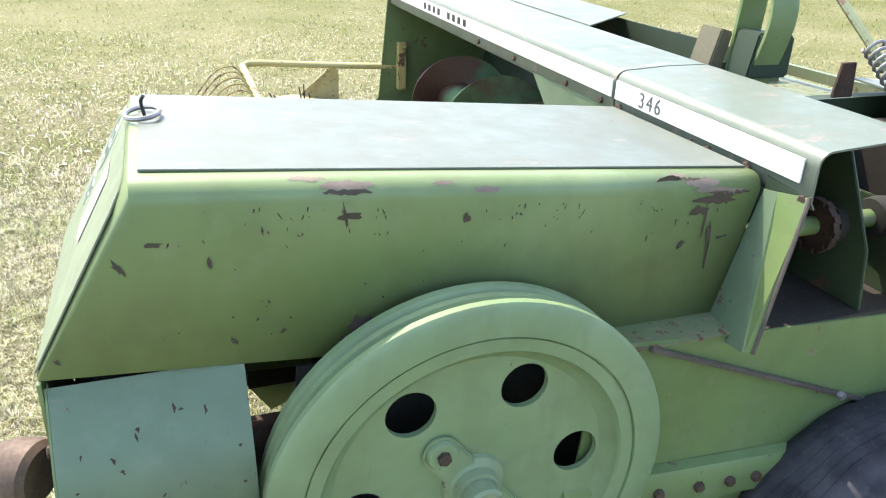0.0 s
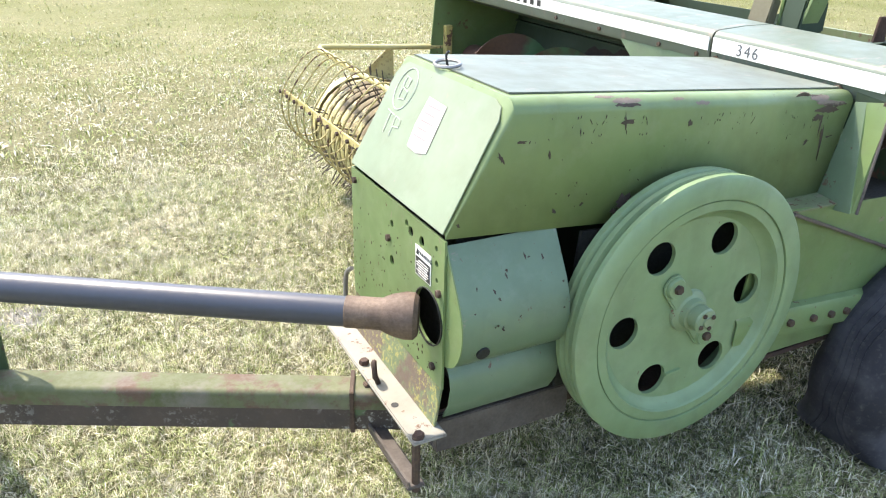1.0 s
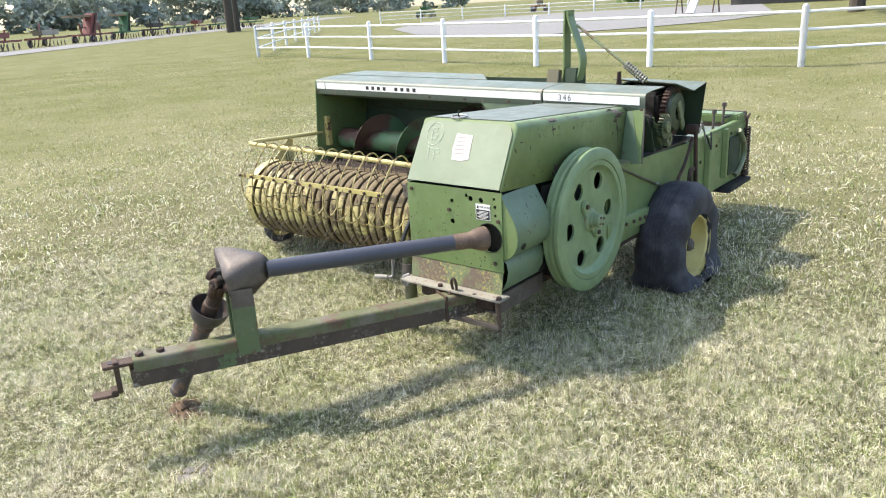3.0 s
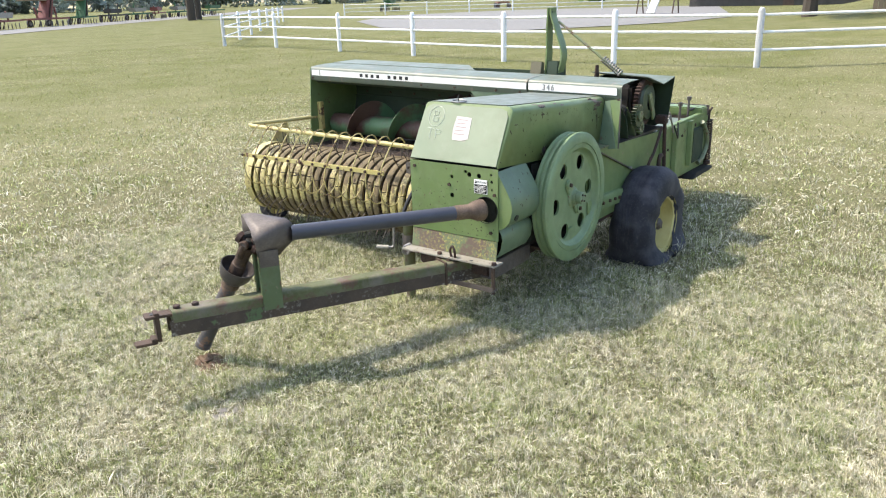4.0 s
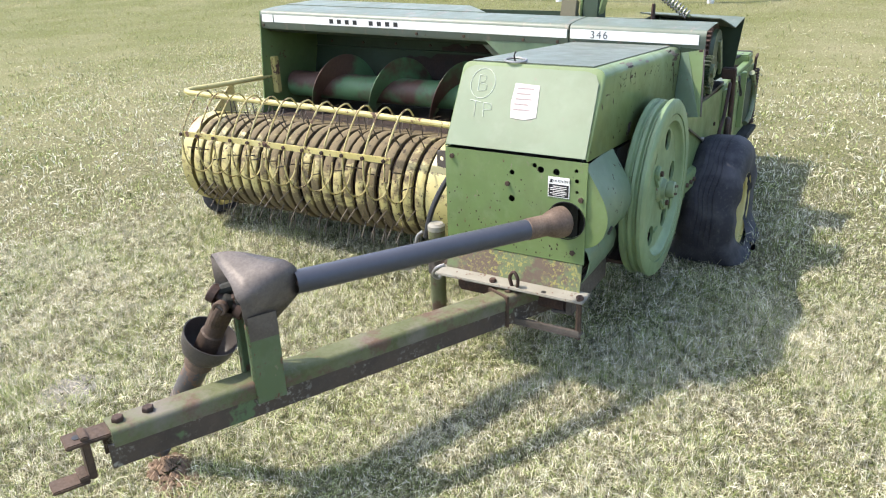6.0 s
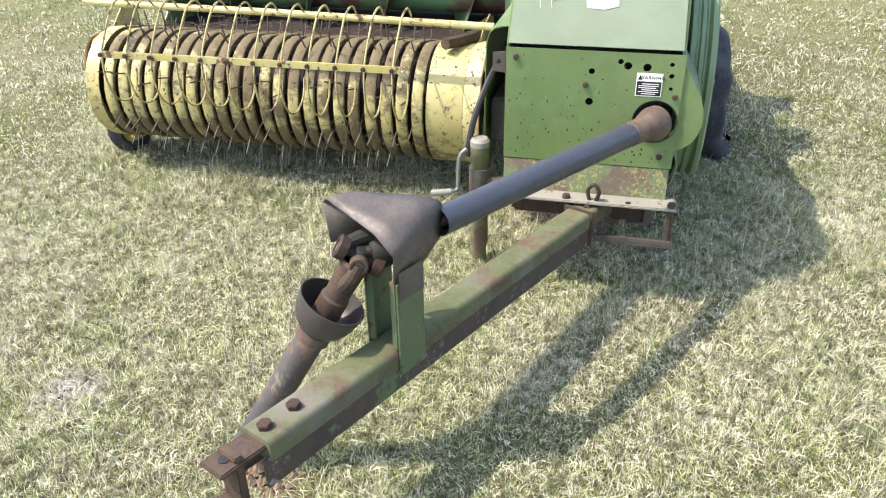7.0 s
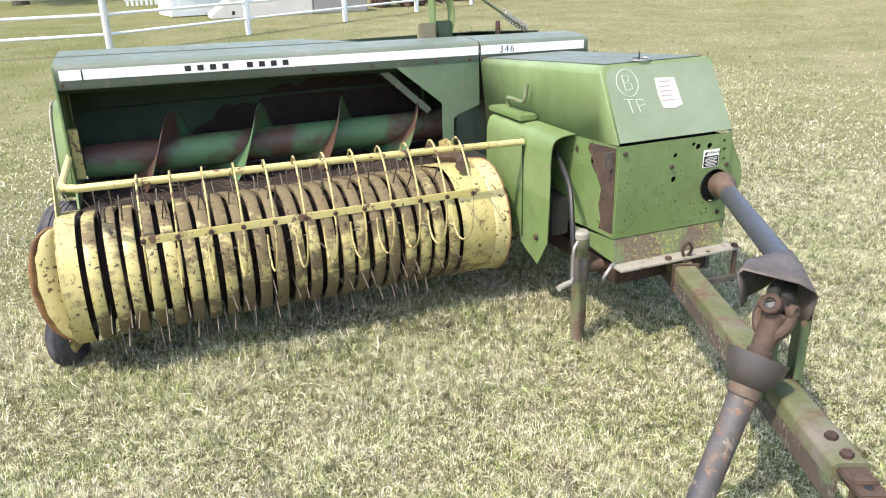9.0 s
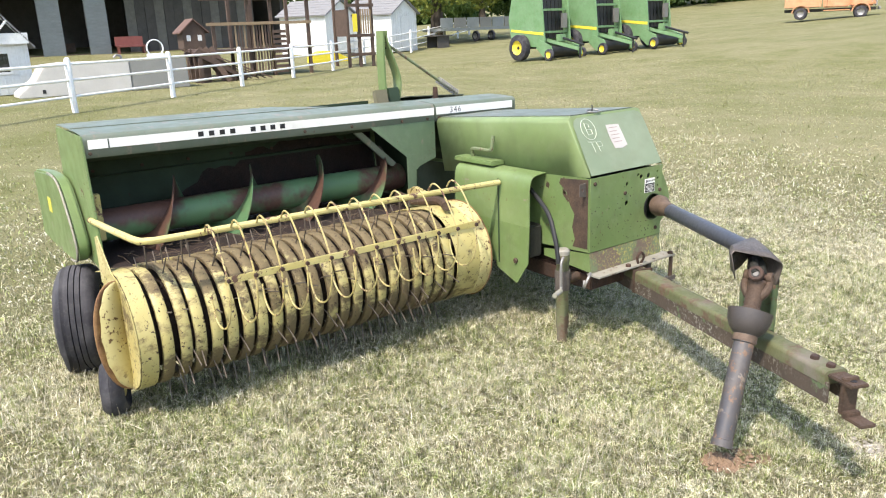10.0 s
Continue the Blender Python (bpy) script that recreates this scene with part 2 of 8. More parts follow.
STICKER = painted("white_sticker", (0.47, 0.45, 0.42), (0.38, 0.34, 0.32), 0.3, (0.30, 0.25, 0.23), 0.6)
CHALK = plain("chalk", (0.58, 0.62, 0.52), 0.9)
HAY = plain("dry_hay", (0.115, 0.085, 0.055), 0.9, 0.0, 0.5, 30)
CRUST = painted("dirty_white_edge", (0.20, 0.19, 0.155), (0.29, 0.275, 0.23), 1.2, (0.13, 0.095, 0.06), 0.7)


def tyre_rubber():
    n = Nodes("tyre_rubber", 0.75)
    a, b = n.noise(6, 5, 0.6), n.noise(70, 4, 0.6)
    col = n.ramp(a, (0.40, (0.013, 0.013, 0.019)), (0.60, (0.052, 0.050, 0.057)))
    col = n.mix(n.mul(n.ramp(b, (0.55, 0.0), (0.8, 1.0)), 0.4), col, (0.12, 0.11, 0.10))
    return n.finish(col, None, b, 0.3, 0.003)


RUBBER = tyre_rubber()

# ---- mesh tools ----


def prism(bm, pts, axis, a, b):
    """A solid with the outline pts, in the plane across the axis, from a to b along it."""
    put = {"x": lambda p, v: (v, p[0], p[1]), "y": lambda p, v: (p[0], v, p[1]), "z": lambda p, v: (p[0], p[1], v)}[axis]
    lo, hi = [bm.verts.new(put(p, a)) for p in pts], [bm.verts.new(put(p, b)) for p in pts]
    n = len(pts)
    bm.faces.new(lo[::-1]), bm.faces.new(hi)
    for i in range(n):
        bm.faces.new((lo[i], lo[(i + 1) % n], hi[(i + 1) % n], hi[i]))
    return bm


def box(bm, x0, x1, y0, y1, z0, z1):
    return prism(bm, [(x0, y0), (x1, y0), (x1, y1), (x0, y1)], "z", z0, z1)


def beam(bm, p, q, w, h, up=(0, 0, 1)):
    """A square bar from p to q."""
    p, q = Vector(p), Vector(q)
    d = (q - p).normalized()
    s = d.cross(Vector(up)).normalized() * w / 2
    u = s.cross(d).normalized() * h / 2
    a = [bm.verts.new(c + e) for c in (p, q) for e in (s + u, s - u, -s - u, -s + u)]
    bm.faces.new(a[0:4]), bm.faces.new(a[7:3:-1])
    for i in range(4):
        j = (i + 1) % 4
        bm.faces.new((a[i], a[4 + i], a[4 + j], a[j]))
    return bm


def sweep(bm, path, r, n=8, closed=False):
    """A round bar along a path; r is one radius or one for each point."""
    path = [Vector(p) for p in path]
    rad = r if isinstance(r, (list, tuple)) else [r] * len(path)
    rings, ref = [], None
    for i, p in enumerate(path):
        if closed:
            d = path[(i + 1) % len(path)] - path[i - 1]
        else:
            d = path[min(i + 1, len(path) - 1)] - path[max(i - 1, 0)]
        d.normalize()
        if ref is None:
            ref = d.orthogonal().normalized()
        ref = (ref - d * ref.dot(d)).normalized()
        o = d.cross(ref)
        rings.append([bm.verts.new(p + rad[i] * (math.cos(t) * ref + math.sin(t) * o)) for t in (2 * math.pi * k / n for k in range(n))])
    for a, b in zip(rings, rings[1:] + (rings[:1] if closed else [])):
        for k in range(n):
            bm.faces.new((a[k], a[(k + 1) % n], b[(k + 1) % n], b[k]))
    if not closed:
        bm.faces.new(rings[0][::-1]), bm.faces.new(rings[-1])
    return bm


def bend(points, steps=6):
    """A smooth path through the points."""
    p = [Vector(v) for v in points]
    out = []
    for i in range(len(p) - 1):
        a, b, c, d = p[max(i - 1, 0)], p[i], p[i + 1], p[min(i + 2, len(p) - 1)]
        for k in range(steps):
            t = k / steps
            out.append(0.5 * ((2 * b) + (c - a) * t + (2 * a - 5 * b + 4 * c - d) * t * t + (3 * b - a - 3 * c + d) * t ** 3))
    return out + [p[-1]]


def lathe(bm, prof, origin, axis, n=32, closed=False):
    """A body of revolution: prof gives radius and place along the axis."""
    o, d = Vector(origin), Vector(axis).normalized()
    e = d.orthogonal().normalized()
    f = d.cross(e)
    rings = [[bm.verts.new(o + d * a + r * (math.cos(t) * e + math.sin(t) * f)) for t in (2 * math.pi * k / n for k in range(n))] if r > 1e-5 else [bm.verts.new(o + d * a)]
             for r, a in prof]
    for a, b in zip(rings, rings[1:] + (rings[:1] if closed else [])):
        for k in range(n):
            j = (k + 1) % n
            if len(a) == 1 and len(b) == 1:
                continue
            if len(a) == 1:
                bm.faces.new((a[0], b[j], b[k]))
            elif len(b) == 1:
                bm.faces.new((a[k], a[j], b[0]))
            else:
                bm.faces.new((a[k], a[j], b[j], b[k]))
    return bm


def sheet(bm, pts, axis, a, b, th=0.004):
    """A bent sheet: the open outline pts, thickened, from a to b along the axis."""
    p = [Vector(v) for v in pts]
    nor = []
    for i in range(len(p)):
        d = (p[min(i + 1, len(p) - 1)] - p[max(i - 1, 0)]).normalized()
        nor.append(Vector((-d.y, d.x)))
    ring = p + [v + n * th for v, n in zip(p[::-1], nor[::-1])]
    return prism(bm, [tuple(v) for v in ring], axis, a, b)


def holed(bm, outer, holes, axis, a, b, n=20):
    """A plate with round holes (u, v, radius) through it."""
    put = {"x": lambda p, v: (v, p[0], p[1]), "y": lambda p, v: (p[0], v, p[1]), "z": lambda p, v: (p[0], p[1], v)}[axis]
    loops = [outer] + [[(u + r * math.cos(2 * math.pi * k / n), v + r * math.sin(2 * math.pi * k / n)) for k in range(n)] for u, v, r in holes]
    edges = []
    for lp in loops:
        vs = [bm.verts.new(put(p, a)) for p in lp]
        edges += [bm.edges.new((vs[i], vs[(i + 1) % len(vs)])) for i in range(len(vs))]
    got = bmesh.ops.triangle_fill(bm, edges=edges, use_beauty=True)
    faces = [f for f in got["geom"] if isinstance(f, bmesh.types.BMFace)]
    ext = bmesh.ops.extrude_face_region(bm, geom=faces)
    move = Vector(put((0, 0), b - a)) if axis != "x" else Vector((b - a, 0, 0))
    bmesh.ops.translate(bm, verts=[v for v in ext["geom"] if isinstance(v, bmesh.types.BMVert)], vec=move)
    return bm


def bolt(bm, at, axis, r=0.012, h=0.01):
    """A hexagon bolt head."""
    lathe(bm, [(0, 0), (r, 0), (r, h * 0.8), (r * 0.85, h), (0, h)], at, axis, 6)
    return bm


def spring(bm, p, q, r, wire, turns, n=10):
    p, q = Vector(p), Vector(q)
    d = (q - p).normalized()
    e = d.orthogonal().normalized()
    f = d.cross(e)
    k = turns * n
    return sweep(bm, [p + (q - p) * i / k + r * (math.cos(2 * math.pi * i / n) * e + math.sin(2 * math.pi * i / n) * f) for i in range(k + 1)], wire, 6)


def to_mesh(name, bm, material, base=(0, 0, 0), bevel=0.0, sharp=35):
    bmesh.ops.recalc_face_normals(bm, faces=bm.faces)
    if bevel:
        es = [e for e in bm.edges if len(e.link_faces) == 2 and e.calc_face_angle(0) > radians(30)]
        bmesh.ops.bevel(bm, geom=es, offset=bevel, segments=2, affect="EDGES", clamp_overlap=True)
    bmesh.ops.translate(bm, verts=bm.verts, vec=-Vector(base))
    me = bpy.data.meshes.new(name)
    bm.to_mesh(me)
    bm.free()
    me.materials.append(material)
    me.shade_smooth()
    me.set_sharp_from_angle(angle=radians(sharp))
    return me


def thing(name, at, label, category, group=""):
    ob = new(name)
    ob.empty_display_size = 0.1
    ob.location = at
    return tagged(ob, label, category, group)


def base_of(ob):
    while ob.parent:
        ob = ob.parent
    return tuple(ob["base"]) if "base" in ob else tuple(ob.location)


def part(name, bm, material, parent, label="", bevel=0.0, sharp=35):
    """Links a bmesh, in the place's own metres, as one mesh under a thing or a part."""
    ob = new(name, to_mesh(name, bm, material, base_of(parent), bevel, sharp))
    ob.parent = parent
    if label:
        ob["label"] = label
    return ob


def piece(name, mesh, parent, at=(0, 0, 0), turn=(0, 0, 0)):
    """One more object on a shared mesh, under a thing or a part."""
    ob = new(name, mesh)
    ob.parent = parent
    ob.matrix_basis = pose(*at, *turn)
    return ob


def letters(body, size, material, name, parent, m):
    """Built-in lettering as a flat mesh of slight thickness at the pose m, under a thing or a part."""
    cu = bpy.data.curves.new(name, "FONT")
    cu.body, cu.size, cu.extrude, cu.align_x, cu.align_y = body, size, 0.0006, "CENTER", "CENTER"
    cu.space_character = 1.25
    tmp = new(name, cu)
    bpy.context.view_layer.update()
    me = bpy.data.meshes.new_from_object(tmp)
    bpy.data.objects.remove(tmp)
    me.materials.clear()
    me.materials.append(material)
    ob = new(name, me)
    ob.parent = parent
    ob.matrix_basis = Matrix.Translation(-Vector(base_of(parent))) @ m
    return ob


def B():
    return bmesh.new()


def bolts(name, spots, axis, r, h, material, parent, label=""):
    """Bolt heads on one shared mesh, each an object of its own."""
    me = to_mesh(name, bolt(B(), (0, 0, 0), axis, r, h), material)
    o = Vector(base_of(parent))
    for p in spots:
        ob = piece(name, me, parent, Vector(p) - o)
        if label:
            ob["label"] = label


# ---- ground ----


def heights(x, y):
    """The lie of the land: level round the baler, rising gently beyond the yard; for arrays."""
    u = -y - 0.55 * x
    r = np.hypot(x - 1, y - 2.5)
    k = np.clip((r - 14) / 14, 0, 1)
    k = k * k * (3 - 2 * k)
    up = 1.67 * (np.maximum(0.0, u) / 32.5) ** 1.25
    side = np.clip((14.0 - y) / 12.0, 0, 1)
    up = up + 0.022 * np.clip(x - 27.0, 0, 40) ** 1.2 * side * side * (3 - 2 * side)
    return k * up + 0.012 * np.sin(x * 0.7 + 1.3) * np.sin(y * 0.6) * np.clip((r - 3) / 4, 0, 1)


def height(x, y):
    return float(heights(np.float64(x), np.float64(y)))


def dryness(n, patch):
    """The lawn is driest round the baler and greener towards the fences."""
    d = n.t.nodes.new("ShaderNodeVectorMath")
    d.operation = "DISTANCE"
    n.link(n.plain, d.inputs[0])
    d.inputs[1].default_value = (0.5, 2.0, 0.0)
    far = n.t.nodes.new("ShaderNodeMapRange")
    for i, v in ((1, 4.0), (2, 15.0), (3, 0.0), (4, 1.0)):
        far.inputs[i].default_value = v
    n.link(d.outputs["Value"], far.inputs[0])
    near_dry = n.mix(0.3, patch, 1.0)
    sep = n.t.nodes.new("ShaderNodeSeparateXYZ")
    n.link(n.plain, sep.inputs[0])
    dry_side = n.t.nodes.new("ShaderNodeMapRange")
    for i, v in ((1, 5.0), (2, -3.0), (3, 0.8), (4, 0.15)):
        dry_side.inputs[i].default_value = v
    n.link(sep.outputs[1], dry_side.inputs[0])
    far_green = n.mix(dry_side.outputs[0], n.mix(0.25, patch, 1.0), 0.0)
    return n.mix(far.outputs[0], near_dry, far_green)


def ground_material():
    n = Nodes("lawn_soil", 0.95)
    big, mid, fine, mott = n.noise(0.09, 4, plain=True), n.noise(0.9, 5, 0.6, plain=True), n.noise(60, 4, 0.7, plain=True), n.noise(3.2, 6, 0.68, plain=True)
    # thatch round the baler is darkened for shaded gaps; the turf closes further off
    d = n.t.nodes.new("ShaderNodeVectorMath")
    d.operation = "DISTANCE"
    n.link(n.plain, d.inputs[0])
    d.inputs[1].default_value = (0.0, 2.3, 0.0)
    turf = n.t.nodes.new("ShaderNodeMapRange")
    for i, v in ((1, 2.8), (2, 7.0), (3, 0.0), (4, 1.0)):
        turf.inputs[i].default_value = v
    n.link(d.outputs["Value"], turf.inputs[0])
    open_fac, closed_fac = n.ramp(fine, (0.39, 0.0), (0.67, 1.0)), n.ramp(fine, (0.30, 0.0), (0.62, 1.0))
    green = n.mix(turf.outputs[0], n.mix(open_fac, (0.026, 0.029, 0.010), (0.155, 0.165, 0.058)), n.mix(closed_fac, (0.048, 0.054, 0.016), (0.142, 0.154, 0.051)))
    straw = n.mix(turf.outputs[0], n.mix(open_fac, (0.046, 0.039, 0.023), (0.35, 0.32, 0.20)), n.mix(closed_fac, (0.094, 0.083, 0.044), (0.315, 0.288, 0.177)))
    patch = n.mix(0.5, n.ramp(mid, (0.35, 0.0), (0.68, 1.0)), n.ramp(big, (0.4, 0.0), (0.62, 1.0)))
    patch = dryness(n, n.mix(0.5, patch, n.ramp(mott, (0.42, 0.0), (0.58, 1.0))))
    patch = n.mix(0.35, patch, n.ramp(n.noise(0.55, 6, 0.68, plain=True), (0.40, 0.0), (0.62, 1.0)))
    col = n.mix(patch, green, straw)
    bare = n.ramp(n.noise(1.7, 6, 0.7, plain=True), (0.70, 0.0), (0.76, 1.0))
    col = n.mix(n.mul(bare, 0.6), col, n.mix(fine, (0.22, 0.16, 0.10), (0.36, 0.27, 0.18)))
    n.b.inputs["Specular IOR Level"].default_value = 0.1
    return n.finish(col, None, n.mix(0.5, fine, mott), 0.6, 0.03)


GROUND = ground_material()


def build_ground():
    half = [0.0]
    step = 0.5
    while half[-1] < 1600:
        half.append(half[-1] + step)
        step *= 1.0 if half[-1] < 12 else 1.09
    ax = [-v for v in half[:0:-1]] + half
    vs = [(x + 1, y + 2.5, height(x + 1, y + 2.5)) for y in ax for x in ax]
    n = len(ax)
    fs = [(j * n + i, j * n + i + 1, (j + 1) * n + i + 1, (j + 1) * n + i) for j in range(n - 1) for i in range(n - 1)]
    me = bpy.data.meshes.new("ground")
    me.from_pydata(vs, [], fs)
    me.materials.append(GROUND)
    me.shade_smooth()
    return tagged(new("ground", me), "mown lawn of green and straw-coloured grass", "ground", "", "structure")


build_ground()


def grass_material():
    n = Nodes("grass_blades", 0.7)
    geo = n.t.nodes.new("ShaderNodeNewGeometry")
    rnd = geo.outputs["Random Per Island"]
    mid, big, mott = n.noise(0.9, 5, 0.6, plain=True), n.noise(0.09, 4, plain=True), n.noise(3.2, 6, 0.68, plain=True)
    patch = n.mix(0.35, n.ramp(mid, (0.42, 0.0), (0.60, 1.0)), n.ramp(big, (0.4, 0.0), (0.62, 1.0)))
    patch = dryness(n, n.mix(0.4, patch, n.ramp(mott, (0.42, 0.0), (0.58, 1.0))))
    green = n.ramp(rnd, (0.0, (0.08, 0.11, 0.022)), (0.5, (0.315, 0.375, 0.135)), (1.0, (0.60, 0.65, 0.33)))
    straw = n.ramp(rnd, (0.0, (0.23, 0.195, 0.105)), (0.5, (0.70, 0.655, 0.46)), (1.0, (0.95, 0.92, 0.79)))
    wild = n.t.nodes.new("ShaderNodeMath")
    wild.operation = "MULTIPLY_ADD"
    n.link(rnd, wild.inputs[0])
    wild.inputs[1].default_value = 7.31
    frac = n.t.nodes.new("ShaderNodeMath")
    frac.operation = "FRACT"
    n.link(wild.outputs[0], frac.inputs[0])
    lo = n.t.nodes.new("ShaderNodeMath")
    lo.operation = "LESS_THAN"
    n.link(frac.outputs[0], lo.inputs[0])
    n.link(n.ramp(patch, (0.15, 0.30), (0.85, 0.85)), lo.inputs[1])
    col = n.mix(lo.outputs[0], green, straw)
    tuft = n.ramp(n.noise(26, 4, 0.65, plain=True), (0.38, 0.34), (0.56, 1.14))
    col = n.mix(1.0, col, tuft, "MULTIPLY")
    d = n.t.nodes.new("ShaderNodeVectorMath")
    d.operation = "DISTANCE"
    n.link(n.plain, d.inputs[0])
    d.inputs[1].default_value = (0.0, 2.5, 0.0)
    even = n.mix(n.mix(0.55, patch, n.ramp(n.noise(0.55, 6, 0.68, plain=True), (0.40, 0.0), (0.62, 1.0))), (0.165, 0.185, 0.052), (0.46, 0.42, 0.25))
    far = n.t.nodes.new("ShaderNodeMapRange")
    for i, v in ((1, 2.5), (2, 14.0), (3, 0.0), (4, 0.85)):
        far.inputs[i].default_value = v
    n.link(d.outputs["Value"], far.inputs[0])
    col = n.mix(far.outputs[0], col, even)
    n.finish(col)
    tr = n.t.nodes.new("ShaderNodeBsdfTranslucent")
    n.link(col, tr.inputs[0])
    ms = n.t.nodes.new("ShaderNodeMixShader")
    ms.inputs[0].default_value = 0.38
    n.link(n.b.outputs[0], ms.inputs[1])
    n.link(tr.outputs[0], ms.inputs[2])
    n.link(ms.outputs[0], n.t.nodes["Material Output"].inputs[0])
    n.b.inputs["Specular IOR Level"].default_value = 0.25
    return n.mat


GRASS = grass_material()


def blades(name, count, x0, x1, y0, y1, tall, wide, seed, keep=None):
    """Many bent grass blades in one mesh: each a folded kite from its root to its tip."""
    g = np.random.default_rng(seed)
    x, y = g.uniform(x0, x1, count), g.uniform(y0, y1, count)
    if keep is not None:
        k = keep(x, y, g)
        x, y = x[k], y[k]
    n = len(x)
    z = heights(x, y) - 0.004
    tuft = 0.8 + 0.4 * np.sin(x * 5.1 + 1.7 * np.sin(y * 3.3)) * np.sin(y * 4.3 + 1.1 * np.sin(x * 2.7)) + 0.25 * np.sin(x * 17 + 2 * np.sin(y * 11)) * np.sin(y * 19)
    h = tall * g.uniform(0.4, 1.3, n) * np.clip(tuft, 0.4, 1.4)
    a = g.uniform(0, 2 * np.pi, n)
    lean = np.abs(g.normal(0.9, 0.6, n)).clip(0.05, 2.4)
    d = np.stack([np.cos(a), np.sin(a), np.zeros(n)], 1)
    b = a + g.normal(0, 0.5, n)
    e = np.stack([np.cos(b), np.sin(b), np.zeros(n)], 1)
    s = np.stack([-np.sin(a), np.cos(a), g.normal(0, 0.35, n)], 1) * (wide * g.uniform(0.6, 1.4, n))[:, None]
    p = np.stack([x, y, z], 1)
    up = np.array([0, 0, 1.0])
    m = p + h[:, None] * (np.clip(0.62 - 0.1 * lean, 0.3, 1)[:, None] * up + d * (0.4 * lean)[:, None])
    tp = m + h[:, None] * (np.clip(0.42 - 0.26 * lean, -0.12, 1)[:, None] * up + e * (0.62 * lean)[:, None])
    tp[:, 2] = np.maximum(tp[:, 2], z + 0.006)
    co = np.stack([p, m + s, tp, m - s], 1).reshape(-1, 3)
    me = bpy.data.meshes.new(name)
    base = np.arange(n) * 4
    loops = np.stack([base, base + 1, base + 3, base + 1, base + 2, base + 3], 1).reshape(-1)
    me.vertices.add(n * 4)
    me.vertices.foreach_set("co", co.reshape(-1))
    me.loops.add(n * 6)
    me.loops.foreach_set("vertex_index", loops)
    me.polygons.add(n * 2)
    me.polygons.foreach_set("loop_start", np.arange(n * 2) * 3)
    me.update(calc_edges=True)
    me.materials.append(GRASS)
    return tagged(new(name, me), "short dry and green lawn grass blades", "grass", "", "stuff")


def bare_spots(x, y, g):
    """Thin the grass at the bare earth spots."""
    k = np.ones(len(x), bool)
    for cx, cy, r in ((-0.555, 3.487, 0.13), (-0.70, 2.78, 0.10), (-0.755, 2.67, 0.08), (-1.00, 2.26, 0.06)):
        d = np.hypot(x - cx, y - cy)
        k &= ~((d < r * g.uniform(0.6, 1.2, len(x))) & (g.uniform(0, 1, len(x)) < 0.85))
    return k


def inside(x, y, g, x0, x1, y0, y1, soft):
    """Within a stretch of lawn, with a ragged edge."""
    reach = np.minimum(np.minimum(x - x0, x1 - x), np.minimum(y - y0, y1 - y))
    wave = 0.35 * np.sin(x * 1.9 + y) * np.sin(y * 2.3 - x)
    return reach + wave * soft > g.uniform(0, 1, len(x)) * soft


FINE = (-2.1, 2.2, -1.1, 5.2)
blades("lawn_grass", 860000, *FINE, 0.050, 0.00105, 1, lambda x, y, g: bare_spots(x, y, g) & inside(x, y, g, *FINE, 0.7))
blades("lawn_grass", 380000, -2.8, 4.0, -2.0, 6.2, 0.052, 0.0019, 2, lambda x, y, g: inside(x, y, g, -2.8, 4.0, -2.0, 6.2, 1.2) & ~inside(x, y, g, *FINE, 0.7))
blades("lawn_grass", 190000, -5.0, 9.0, -5.0, 12.0, 0.055, 0.0052, 4, lambda x, y, g: inside(x, y, g, -5.0, 9.0, -5.0, 12.0, 3.0) & ~inside(x, y, g, -2.8, 4.0, -2.0, 6.2, 1.2))
blades("lawn_grass", 120000, -6.0, 26.0, -18.0, 30.0, 0.055, 0.0078, 3, lambda x, y, g: ~inside(x, y, g, -5.0, 9.0, -5.0, 12.0, 3.0))


def straw_material():
    n = Nodes("lying_straw", 0.75)
    geo = n.t.nodes.new("ShaderNodeNewGeometry")
    col = n.ramp(geo.outputs["Random Per Island"], (0.0, (0.44, 0.38, 0.22)), (0.6, (0.70, 0.64, 0.43)), (1.0, (0.88, 0.84, 0.68)))
    return n.finish(col)


def thatch(x, y, g):
    """Dead straw lies in drifts, not everywhere."""
    k = np.sin(x * 2.9 + 1.3 * np.sin(y * 2.1)) * np.sin(y * 3.3 + 1.7 * np.sin(x * 1.9)) + 0.6 * np.sin(x * 8.3 + 2 * np.sin(y * 6.1)) * np.sin(y * 7.7)
    pale = np.exp(-((x + 0.23) ** 2 + (y - 2.92) ** 2) / 0.03) + 0.8 * np.exp(-((x + 0.05) ** 2 + (y - 3.35) ** 2) / 0.05)
    return k + 2.2 * pale + g.normal(0, 0.6, len(x)) > 0.25


long_grass = blades("long_grass", 15000, 0.7, 2.6, 1.15, 4.75, 0.095, 0.0015, 21)
long_grass["label"] = "longer unmown grass under the baler"
STRAW = straw_material()
for count, x0, x1, y0, y1, wide, seed in ((100000, -2.2, 1.6, -0.5, 5.2, 0.0009, 11), (26000, -4.5, 6.0, -3.5, 9.0, 0.0013, 12)):
    lying = blades("dead_straw", count, x0, x1, y0, y1, 0.048, wide, seed, thatch)
    lying.data.materials.clear()
    lying.data.materials.append(STRAW)
    lying["label"] = "pale dead straw lying in the lawn"


